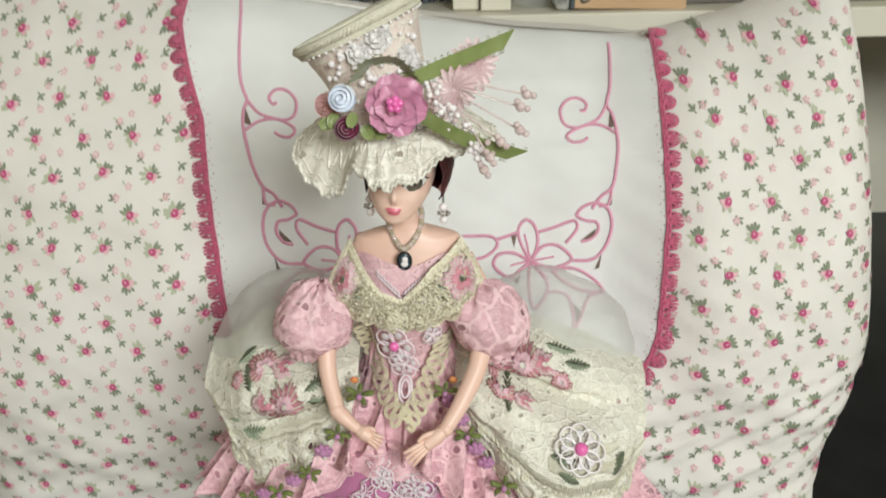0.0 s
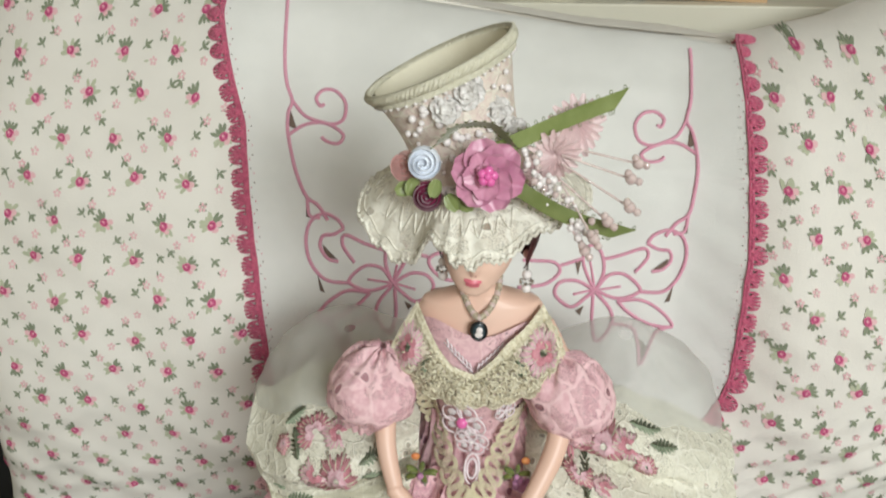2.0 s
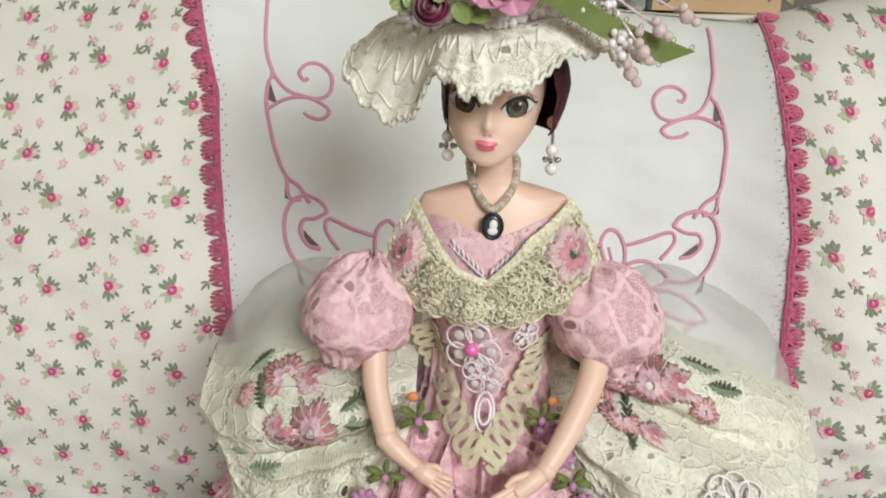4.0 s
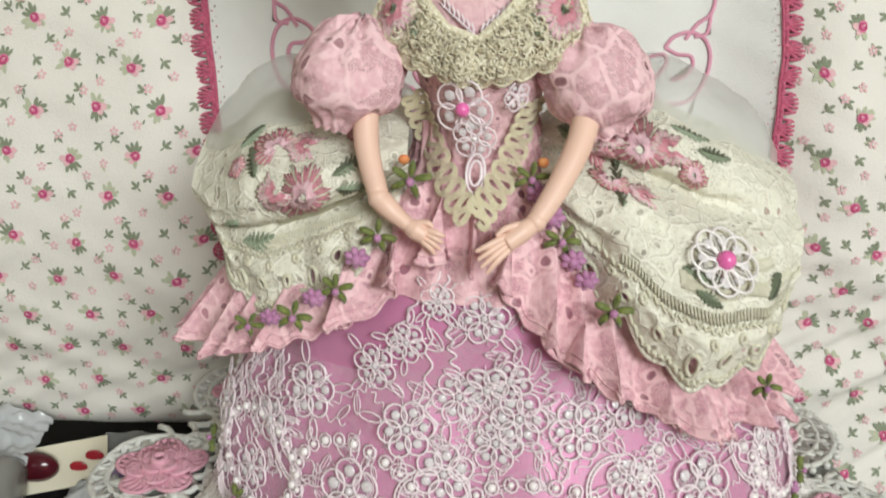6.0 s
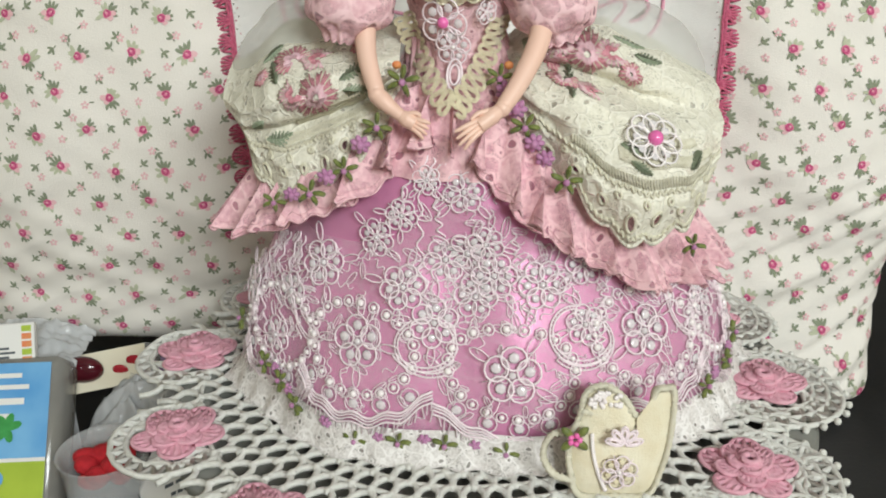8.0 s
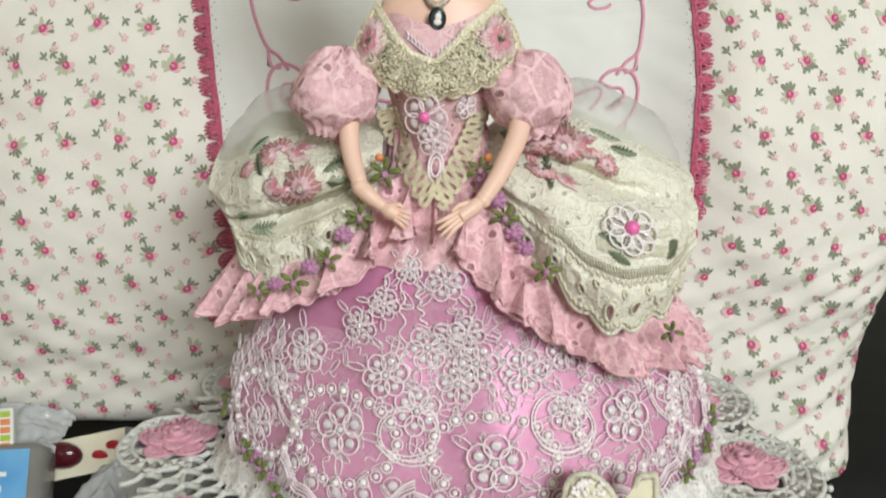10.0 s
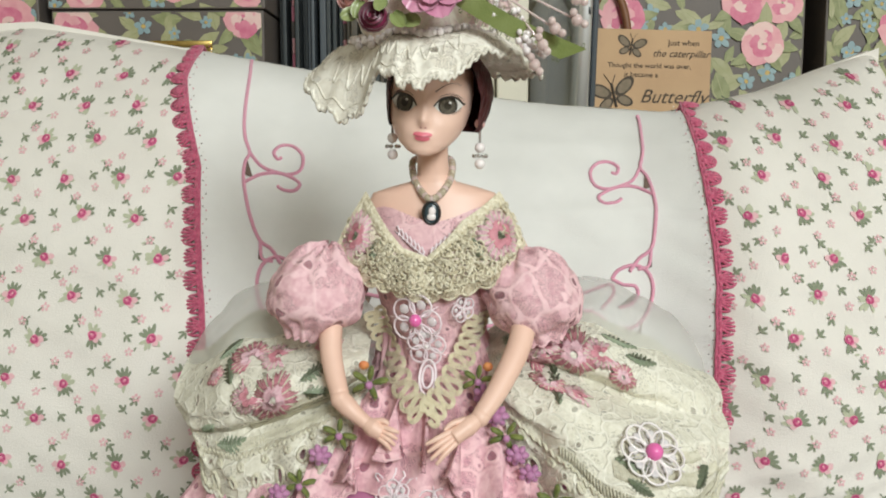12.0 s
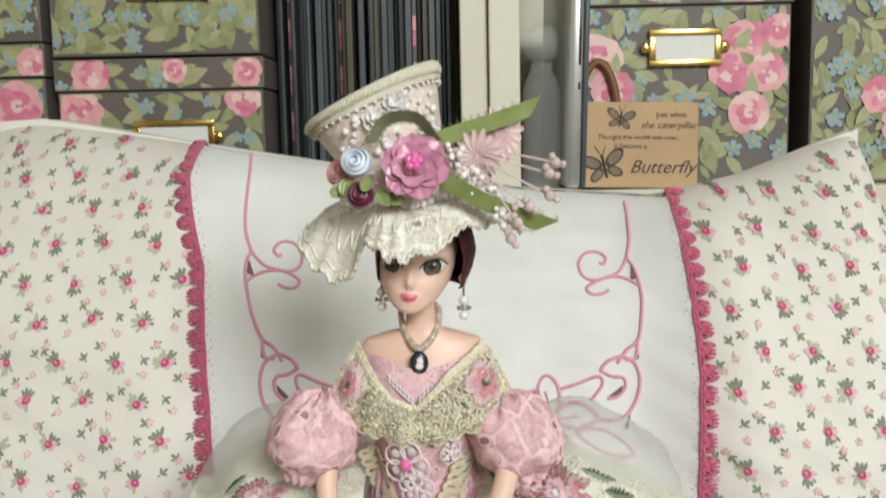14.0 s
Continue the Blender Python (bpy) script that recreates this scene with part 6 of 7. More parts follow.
m = Mesh()
fr = bod_frame(-0.0058, 0.2055, 0.0050)
bead_flower(m, fr, 0.0090, 5, 1.2, 1, 0, 1)
m.ball(fr[0] + fr[3] * 0.0012, 0.0022, 2, 12, 8)
bead_flower(m, bod_frame(-0.0025, 0.1965, 0.0050), 0.0066, 5, 0.2, 3, 0, 1)
bead_flower(m, bod_frame(0.0095, 0.2085, 0.003), 0.0045, 5, 0.7, 3, 0, 1)
p, a, b, n = bod_frame(-0.0022, 0.1870, 0.0060)
for R in (0.0028, 0.0018):
    m.tube([p + a * R * math.cos(q) + b * R * 2.1 * math.sin(q) for q in [2 * math.pi * j / 14 for j in range(14)]], 0.0005, 5, 0, True)
part("bodice_flower", m, [THREAD, SEQUIN, BEAD_PINK, PEARL], gown, "corded flower with a hot pink bead")


# gold lace collar off the shoulders, with a heart-shaped neckline
COL_U = (0.0, 0.11, 0.23, 0.36, 0.5, 0.63, 0.75, 0.88, 1.0)
COL_TOP = ((-0.0240, 0.2468), (-0.0200, 0.2410), (-0.0158, 0.2350), (-0.0106, 0.2292), (-0.0022, 0.2262), (0.0048, 0.2325), (0.0098, 0.2380), (0.0168, 0.2425), (0.0226, 0.2468))
COL_LOW = ((-0.0352, 0.2255), (-0.0310, 0.2216), (-0.0234, 0.2178), (-0.0134, 0.2142), (-0.0022, 0.2118), (0.0104, 0.2140), (0.0224, 0.2182), (0.0292, 0.2234), (0.0314, 0.2272))


def collar(u, v):
    u = min(1.0, max(0.0, u))
    x0, z0, x1, z1 = (float(np.interp(u, COL_U, [q[i] for q in t])) for t, i in ((COL_TOP, 0), (COL_TOP, 1), (COL_LOW, 0), (COL_LOW, 1)))
    ax = abs(2 * u - 1)
    x = x0 + (x1 - x0) * v + 0.0008 * math.sin(math.pi * v) * (2 * u - 1)
    z = z0 + (z1 - z0) * v + 0.0007 * math.sin(u * 95) * smooth(0.85, 1, v)
    y = -0.0300 + 0.0155 * ax ** 2.4 * (1 - 0.25 * v) - 0.0042 * math.sin(math.pi * min(1, 0.12 + 0.80 * v)) * (1 - 0.5 * ax) + 0.0010 * math.sin(u * 40) * v
    return x, y, z


m = Mesh()
m.grid(collar, 120, 30)
part("collar", m, GOLD_LACE, gown, "off-shoulder gold lace collar")
m = Mesh()


def stitch(u0, v0, u1, v1, r=0.00042):
    a, b = Vector(collar(u0, v0)), Vector(collar(u1, v1))
    out = Vector((0, -0.0011 + rnd.uniform(-0.0002, 0.0002), 0.0002))
    m.tube([a + out * 0.4, a.lerp(b, 0.5) + out, b + out * 0.4], r, 4, 0)


for k in range(190):
    u = k / 189
    lean = 0.006 * math.sin(k * 0.9)
    stitch(u, -0.02, u + 0.010 + lean, 0.13)
    stitch(u, 0.87, u - 0.010 + lean, 1.02)
    if k % 2:
        stitch(u + 0.004, 0.72 + 0.03 * math.sin(k * 0.5), u - 0.006, 0.85)
for k in range(34):
    v = k / 33
    stitch(0.0, v, 0.035, v + 0.03)
    stitch(1.0, v, 0.965, v + 0.03)
for v0, r in ((0.0, 0.0006), (0.13, 0.0004), (0.86, 0.0005), (1.0, 0.0007)):
    m.tube([Vector(collar(k / 240, v0 + 0.008 * math.sin(k * 0.8))) + Vector((0, -0.0006, 0)) for k in range(241)], r, 4, 0)
for k in range(700):
    u, v = rnd.random(), rnd.uniform(0.14, 0.86)
    if min(abs(u - 0.87), abs(u - 0.09)) < 0.105 and rnd.random() < 0.93:
        continue
    t = rnd.random() * 6.28
    q = Vector(collar(u, v)) + Vector((0, -0.0008, 0))
    m.tube([q + Vector((0.0013 * math.cos(t + w), -0.0003, 0.0013 * math.sin(t + w))) for w in (0, 1.2, 2.4, 3.6)], 0.00040, 4, 0)
tagged(part("gold_edging", m, GOLD, gown, "metallic gold thread edging"), kind="stuff")
for u, v, R in ((0.87, 0.46, 0.0090), (0.09, 0.47, 0.0086)):
    m = Mesh()
    at = surface_place(collar, u, v)
    emb_flower(m, at, R, 1, 0, 6.28, 0.2, 84)
    for t in (0.9, 2.6, 4.4):
        emb_leaf(m, at, R * 0.38, t + u, 2)
    emb_leaf(m, surface_place(collar, u + (0.12 if u < 0.5 else -0.14), v + 0.12), R * 0.75, 1.4, 2)
    part("embroidered_rose", m, EMB, gown, "shiny pink embroidered rose")
# white corded sprays in the neckline
for sx in (-1, 1):
    m = Mesh()
    for k in range(7):
        c = bod(-0.0022 + sx * (0.0015 + 0.0014 * k), 0.2265 + 0.0011 * k, 0.0022)
        m.tube([c, c + Vector((-sx * 0.0004, -0.0004, 0.0016)), c + Vector((sx * 0.0004, 0, 0.0034))], 0.00042, 4, 0)
    m.tube([bod(-0.0022 + sx * 0.0014 * k, 0.2258 + 0.0011 * k, 0.0024) for k in range(9)], 0.0004, 4, 0)
    part("corded_spray", m, THREAD, gown, "silvery white corded spray")

# puffed sleeves
for sx, c, r in ((-1, (-0.0402, -0.0225, 0.2138), (0.0168, 0.0150, 0.0168)), (1, (0.0336, -0.0225, 0.2120), (0.0172, 0.0150, 0.0162))):
    m = Mesh()

    def sleeve(u, v, c=c, r=r, sx=sx):
        t, p = 2 * math.pi * u, math.pi * (0.03 + 0.84 * v)
        d = Vector((math.sin(p) * math.cos(t), math.sin(p) * math.sin(t), math.cos(p)))
        gather = math.sin(t * 11 + 1.5 * math.sin(t * 3 + sx)) * (0.05 * smooth(0.55, 0.05, v) + 0.035 * smooth(0.6, 0.95, v))
        k = 1 + gather + 0.10 * noise.noise(d * 1.7 + Vector((sx * 3, 1, 0))) + 0.05 * noise.noise(d * 4.0 + Vector((0, sx, 5)))
        k *= 1 - 0.10 * smooth(0.70, 0.90, v) + 0.10 * smooth(0.90, 1.0, v)
        x, y, z = r[0] * k * d.x, r[1] * k * d.y, r[2] * k * d.z
        return c[0] + x - 0.24 * sx * z, c[1] + y + 0.18 * z, c[2] + z + 0.10 * sx * x
    m.grid(sleeve, 132, 60, 0, True)
    m.tube([sleeve(k / 132, 1.0) for k in range(132)], 0.0005, 5, 0, True)
    part("sleeve", m, SLEEVE_LACE, gown, "gathered pink lace puff sleeve")

# ---- hat ----
hat = thing("doll_hat", "tilted cream lace top hat with satin flowers and green ribbon", "hat")
HAT_AT = Vector((-0.003, -0.0065, 0.0))
hat.location = HAT_AT
HB = Vector((0.0005, -0.0100, 0.2945))
HT = Vector((-0.0130, -0.0060, 0.3355))
axis = Vector((-0.42, 0.05, 0.90)).normalized()
hx = Vector((1, 0, 0)) - axis * axis.x
hx.normalize()
hy = axis.cross(hx)


def crown(u, v, lift=0.0):
    t = 2 * math.pi * u
    b = HB + Vector((math.cos(t) * 0.0195, math.sin(t) * 0.0195, 0))
    q = HT + (hx * math.cos(t) + hy * math.sin(t)) * 0.0250
    p = b.lerp(q, v)
    c = HB.lerp(HT, v)
    out = (p - c)
    w = 1 - 0.10 * math.sin(math.pi * v) + lift / 0.022 + 0.03 * noise.noise(Vector((math.cos(t) * 2, math.sin(t) * 2, v * 3)))
    return tuple(c + out * w)


m = Mesh()
m.grid(crown, 80, 24, 0, True)
part("crown", m, CROWN_LACE, hat, "blush and cream silk crown")
m = Mesh()
m.grid(lambda u, v: crown(1 - u, 0.999 - 0.9 * v, -0.0012), 60, 12, 0, True)
m.grid(lambda u, v: tuple((HB.lerp(HT, 0.12)) + (Vector(crown(u, 0.12, -0.0012)) - HB.lerp(HT, 0.12)) * (1 - v * 0.99)), 60, 6, 0, True)
part("lining", m, HAT_LINING, hat, "plain cream lining")
m = Mesh()
for k in range(260):
    u = k / 260
    for j, v0 in enumerate((0.995, 0.955, 0.915)):
        q = Vector(crown(u + 0.0018 * j, v0, 0.0007))
        q2 = Vector(crown(u + 0.0018 * j + 0.006, v0 + 0.03, 0.0009))
        m.tube([q, q2], 0.00095, 4, 0)
for turn in (0.0, 2.1, 4.2):
    m.tube([crown(k / 240, 0.985 + 0.022 * math.sin(k * 0.9 + turn), 0.0009 + 0.0007 * math.cos(k * 0.9 + turn)) for k in range(240)], 0.0009, 5, 0, True)
for k in range(46):
    m.ball(crown(k / 46, 0.90, 0.0010), 0.0007, 1, 6, 4)
part("braid_edge", m, [CREAM_THREAD, PEARL], hat, "woven cream braid")


BRIM_EDGE = spline([(-0.0085, -0.0520, 0.2822), (0.0007, -0.0530, 0.2832), (0.0100, -0.0515, 0.2876), (0.0213, -0.0440, 0.2925), (0.0335, -0.0250, 0.2885), (0.0370, -0.0020, 0.2880), (0.0260, 0.0220, 0.2900), (0.0000, 0.0300, 0.2920),
                    (-0.0270, 0.0200, 0.2910), (-0.0400, -0.0020, 0.2890), (-0.0440, -0.0170, 0.2845), (-0.0372, -0.0255, 0.2762), (-0.0262, -0.0330, 0.2722), (-0.0190, -0.0400, 0.2835), (-0.0150, -0.0465, 0.2868)], 16, True)


def brim(u, v):
    """A wavy lace brim, lifted over the brow and hanging in a folded wing on the wearer's right."""
    n = len(BRIM_EDGE)
    i = (u % 1.0) * n
    a, b = BRIM_EDGE[int(i) % n], BRIM_EDGE[(int(i) + 1) % n]
    edge = a.lerp(b, i - int(i)) - HAT_AT
    d = edge - HB
    ang = math.atan2(d.y, d.x)
    root = HB + Vector((math.cos(ang) * 0.0190, math.sin(ang) * 0.0190, 0.0042))
    p = root.lerp(edge, v)
    bulge = 0.0040 * math.sin(math.pi * v) + 0.0013 * math.sin(u * 2 * math.pi * 15 + 2 * math.sin(u * 25)) * v * v
    return p.x, p.y, p.z + bulge + 0.0007 * math.sin(u * 2 * math.pi * 70) * smooth(0.9, 1, v)


m = Mesh()
m.grid(brim, 300, 20, 0, True)
m.tube([brim(k / 300, 1.0) for k in range(300)], 0.0007, 5, 0, True)
m.tube([brim(k / 300, 0.9) for k in range(300)], 0.0004, 5, 0, True)
m.tube([brim(k / 300, 0.62 + 0.12 * math.sin(2 * math.pi * k / 12)) for k in range(300)], 0.0005, 5, 0, True)
part("brim", m, BRIM_LACE, hat, "wavy cream lace brim")
m = Mesh()
for k in range(110):
    t = k / 110
    m.ball(Vector(brim(t + rnd.uniform(-0.004, 0.004), 0.10 + 0.22 * rnd.random())) + Vector((0, 0, 0.0014)), rnd.uniform(0.0009, 0.0014), 0, 7, 5)
for k in range(60):
    u = 0.62 + 0.30 * rnd.random() + 0.0
    m.ball(crown(u, 0.25 + 0.6 * rnd.random(), 0.0012), rnd.uniform(0.0008, 0.0015), 0, 7, 5)
part("pearl_trim", m, PEARL, hat, "scattered small pearls")


def petal(m, base, d, n, L, W, mat, cup=0.35, curl=0.25, nu=8, nv=7):
    s = n.cross(d)

    def at(u, v):
        w = W * math.sin(math.pi * (0.12 + 0.80 * v)) ** 0.7
        a = (u - 0.5) * 2
        return base + d * (L * v) + s * (w * a) + n * (cup * L * v * v * 0.6 + curl * W * a * a - 0.35 * curl * L * max(0, v - 0.7) * 3 + 0.03 * L * math.sin(a * 7))
    m.grid(at, nu, nv, mat)


def satin_rose(m, c, n, R, mat, layers=((6, 1.0, 0.25), (5, 0.66, 0.65), (4, 0.4, 1.2)), turn=0.0):
    n = n.normalized()
    a = n.orthogonal().normalized()
    b = n.cross(a)
    for li, (k, s, cup) in enumerate(layers):
        for i in range(k):
            t = 2 * math.pi * (i + 0.5 * (li % 2)) / k + turn
            d = a * math.cos(t) + b * math.sin(t)
            petal(m, c + n * (0.0012 * li), d, n, R * s, R * s * 0.56, mat, cup, 0.28)


FRONT = Vector((-0.05, -0.95, 0.30)).normalized()
m = Mesh()
satin_rose(m, Vector((0.0035, -0.0435, 0.3118)), FRONT, 0.0110, 0, ((6, 1.0, 0.16), (5, 0.68, 0.50), (4, 0.36, 0.9)))
rose = part("satin_flower", m, PETAL, hat, "large mauve pink satin flower")
m = Mesh()
c = Vector((0.0035, -0.0435, 0.3118)) + FRONT * 0.0062
for k in range(5):
    t = 1.257 * k
    a = FRONT.orthogonal().normalized()
    b = FRONT.cross(a)
    m.ball(c + (a * math.cos(t) + b * math.sin(t)) * 0.0018, 0.0015, 0, 8, 6)
m.ball(c + FRONT * 0.0008, 0.0012, 0, 8, 6)
part("bead_heart", m, BEAD_PINK, rose, "hot pink bead cluster")


def rolled_rose(name, c, R, mat, label, tilt=(0, -1, 0.25)):
    """A small rose rolled from ribbon."""
    n = Vector(tilt).normalized()
    a = n.orthogonal().normalized()
    b = n.cross(a)
    m = Mesh()

    def at(u, v):
        t = u * 2 * math.pi * 3.4
        r = R * (0.10 + 0.90 * u)
        return Vector(c) + (a * math.cos(t) + b * math.sin(t)) * r * (0.82 + 0.18 * v) + n * (R * 0.75 * (1 - 0.55 * u) * v - R * 0.3 * (1 - v))
    m.grid(at, 90, 5)
    m.ball(Vector(c) - n * R * 0.25, (R * 0.95, R * 0.95, R * 0.5), 0, 16, 8, (a, b, n))
    part(name, m, mat, hat, label)


rolled_rose("ribbon_rose", (-0.0162, -0.0400, 0.3140), 0.0054, BLUE_WHITE, "small white ribbon rose")
rolled_rose("ribbon_rose", (-0.0152, -0.0400, 0.3030), 0.0050, WINE, "small wine red ribbon rose")
rolled_rose("ribbon_rose", (-0.0222, -0.0330, 0.3100), 0.0052, BUD, "small blush ribbon rose", (-0.5, -1, 0.2))
m = Mesh()
for c, d in (((-0.019, -0.038, 0.308), (-0.3, -0.2, -1)), ((-0.009, -0.041, 0.304), (0.6, -0.3, -0.8)), ((-0.012, -0.040, 0.3085), (-0.2, -0.5, -0.6)), ((-0.02, -0.036, 0.305), (-1, -0.2, -0.4)), ((-0.006, -0.041, 0.302), (0.9, -0.3, -0.2))):
    petal(m, Vector(c), Vector(d).normalized(), Vector((0, -1, 0.2)), 0.0058, 0.0024, 0, 0.2, 0.3)
part("ribbon_leaf", m, RIBBON, hat, "folded green ribbon leaves")


def ribbon(pts, width, up, notch=True):
    line = spline(pts, 10)
    n = len(line)
    m = Mesh()

    def at(u, v):
        i = min(n - 1, int(round(u * (n - 1))))
        d = (line[min(n - 1, i + 1)] - line[max(0, i - 1)]).normalized()
        s = Vector(up) - d * Vector(up).dot(d)
        s.normalize()
        cut = (0.006 * (v - 0.5)) * smooth(0.85, 1, u) if notch else 0
        return line[i] + s * (width * (v - 0.5)) + d * cut
    m.grid(at, n - 1, 6)
    for v0 in (0.0, 1.0):
        for i in range(1, n - 1, 2):
            p = Vector(at(i / (n - 1), v0))
            d = (line[i + 1] - line[i - 1]).normalized()
            s = Vector(up) - d * Vector(up).dot(d)
            s = s.normalized() * (1 if v0 else -1)
            m.tube([p + d * 0.0005 * math.cos(q) + s * (0.0006 + 0.0007 * math.sin(q)) for q in [2 * math.pi * j / 8 for j in range(8)]], 0.00013, 4, 1, True)
    return m


RM = [RIBBON, LEAF]
part("ribbon_tail", ribbon([(0.006, -0.040, 0.3185), (0.017, -0.036, 0.3225), (0.029, -0.030, 0.3260), (0.0440, -0.026, 0.3310)], 0.0056, (-0.35, -0.2, 1)), RM, hat, "green satin ribbon tail with picot edge")
part("ribbon_tail", ribbon([(0.006, -0.042, 0.3120), (0.017, -0.044, 0.3050), (0.029, -0.044, 0.2985), (0.0465, -0.040, 0.2915)], 0.0058, (0.4, -0.3, 1)), RM, hat, "green satin ribbon tail with picot edge")
part("ribbon_loop", ribbon([(0.010, -0.040, 0.3200), (0.004, -0.0440, 0.3275), (-0.0055, -0.0440, 0.3270), (-0.0115, -0.038, 0.3195)], 0.0066, (0.1, -0.9, 0.55), False), RM, hat, "green satin ribbon loop")

# pale sunburst flowers, pearl sprays and glass drops
for c, n, R in (((0.0305, -0.0250, 0.3215), (0.2, -1, 0.3), 0.0098), ((0.0240, -0.0330, 0.3150), (0.0, -1, -0.2), 0.0085), ((0.0200, -0.030, 0.3075), (0.1, -1, -0.4), 0.0075)):
    m = Mesh()
    n = Vector(n).normalized()
    a = n.orthogonal().normalized()
    b = n.cross(a)
    for k in range(17):
        t = 2 * math.pi * k / 17
        petal(m, Vector(c), a * math.cos(t) + b * math.sin(t), n, R * rnd.uniform(0.9, 1.08), R * 0.17, 0, 0.25, 0.5, 3, 4)
    part("sunburst_flower", m, SILK, hat, "pale pink sunburst flower")
m = Mesh()
for root, tip in (((0.026, -0.034, 0.3150), (0.0475, -0.036, 0.3085)), ((0.026, -0.036, 0.3130), (0.0470, -0.042, 0.3015)), ((0.024, -0.038, 0.3100), (0.0400, -0.046, 0.2985)), ((0.030, -0.032, 0.3165), (0.0500, -0.032, 0.3120)), ((0.026, -0.040, 0.3080), (0.0360, -0.048, 0.2935)), ((0.02, -0.04, 0.308), (0.034, -0.045, 0.288))):
    r, t = Vector(root), Vector(tip)
    m.tube([r, r.lerp(t, 0.5), t], 0.00038, 6, 1)
    m.ball(t, 0.0019, 1, 8, 6)
    m.ball(t + (t - r).normalized() * 0.0026, 0.0013, 1, 8, 6)
    m.ball(t + Vector((-0.0012, -0.001, 0.0022)), 0.0013, 1, 7, 5)
for k in range(90):
    t = k / 90
    q = Vector((0.014 + 0.022 * t, -0.040 - 0.004 * t, 0.317 - 0.026 * t)) + Vector((rnd.uniform(-0.003, 0.003), rnd.uniform(-0.002, 0.002), rnd.uniform(-0.003, 0.003)))
    m.ball(q, rnd.uniform(0.0008, 0.0014), 2 if k % 3 else 1, 7, 5)
part("bead_spray", m, [METAL, CRYSTAL, PEARL], hat, "glass bead and pearl spray")
for c, R in (((-0.004, -0.028, 0.333), 0.006), ((0.0055, -0.022, 0.3250), 0.005), ((-0.010, -0.03, 0.328), 0.005), ((0.011, -0.024, 0.319), 0.005)):
    m = Mesh()
    satin_rose(m, Vector(c), Vector((0.1, -1, 0.2)), R, 0)
    part("lace_blossom", m, WHITE_LACE, hat, "white lace blossom on the crown")

# ---- necklace and earrings ----
necklace = thing("doll_necklace", "crystal bead necklace with an oval cameo pendant", "necklace")
necklace.location = (-0.0004, -0.0035, 0.0053)
chain = spline([(-0.0068, -0.0060, 0.2530), (-0.0068, -0.0115, 0.2475), (-0.0040, -0.0165, 0.2425), (-0.0005, -0.0190, 0.2400), (0.0034, -0.0165, 0.2425), (0.0062, -0.0115, 0.2475), (0.0060, -0.0060, 0.2530), (0.0, 0.0015, 0.2530)], 5, True)
for k, p in enumerate(chain):
    m = Mesh()
    m.ball(p, 0.00135, 0, 8, 6)
    part("bead", m, SMOKY_CRYSTAL if k % 3 else CRYSTAL, necklace)
m = Mesh()
PC = Vector((-0.0005, -0.0212, 0.2355))
m.tube([PC + Vector((0.0027 * math.cos(q), 0, 0.0037 * math.sin(q))) for q in [2 * math.pi * j / 20 for j in range(20)]], 0.0006, 6, 0, True)
m.ball(PC, (0.0026, 0.0009, 0.0036), 1, 16, 8)
m.ball(PC + Vector((0.0002, -0.0007, 0.0006)), (0.0013, 0.0006, 0.0016), 2, 10, 6)
m.ball(PC + Vector((0, -0.0006, -0.0012)), (0.0016, 0.0006, 0.0013), 2, 10, 6)
part("cameo", m, [RIM_BLACK, CAMEO, PEARL], necklace, "oval black and white cameo")
for sx in (-1, 1):
    ear = thing("earring", "dangling earring with pearls and a silver spacer", "earring", "pair of earrings")
    x0, y0 = (0.0155, -0.0212) if sx > 0 else (-0.0142, -0.0195)
    ear.location = (0, 0, -0.0003 if sx > 0 else 0.0030)
    m = Mesh()
    m.ball((x0, y0, 0.2710), 0.0018, 0, 10, 7)
    part("stud", m, BUD, ear, "pink pearl stud")
    m = Mesh()
    m.tube([(x0, y0, 0.2695), (x0, y0, 0.2645)], 0.00045, 6, 0)
    part("wire", m, METAL, ear)
    for z0, r in ((0.2630, 0.0018), (0.2575, 0.0018)):
        m = Mesh()
        m.ball((x0, y0, z0), r, 0, 10, 7)
        part("pearl", m, PEARL, ear)
    m = Mesh()
    for k in range(7):
        m.ball((x0 + 0.0021 * math.cos(k * 0.9), y0 + 0.0021 * math.sin(k * 0.9), 0.2602), 0.00075, 0, 6, 4)
    part("spacer", m, METAL, ear, "beaded silver ring")

# ---- teapot ornament leaning on the skirt ----
teapot = thing("teapot_ornament", "padded cream felt teapot ornament with braided edge", "ornament")
OM = pose(0.056, -0.0905, TRAY_Z + 0.0068, -14, 0, 0)


def outline_mesh(pts, depth, mat=0):
    """A padded flat shape with rounded sides."""
    m = Mesh()
    c = sum((Vector((a, 0, b)) for a, b in pts), Vector()) / len(pts)
    n = len(pts)
    layers = []
    for y, k in ((depth, 0.96), (depth * 0.5, 1.0), (-depth * 0.3, 1.0), (-depth * 0.8, 0.93), (-depth * 1.15, 0.72), (-depth * 1.3, 0.35)):
        layers.append([Vector((c.x + (a - c.x) * k, y, c.z + (b - c.z) * k)) for a, b in pts])
    verts = [p for l in layers for p in l]
    faces = [(j * n + i, j * n + (i + 1) % n, (j + 1) * n + (i + 1) % n, (j + 1) * n + i) for j in range(len(layers) - 1) for i in range(n)]
    faces.append(tuple((len(layers) - 1) * n + i for i in range(n)))
    faces.append(tuple(reversed(range(n))))
    m.add(verts, faces, mat)
    return m


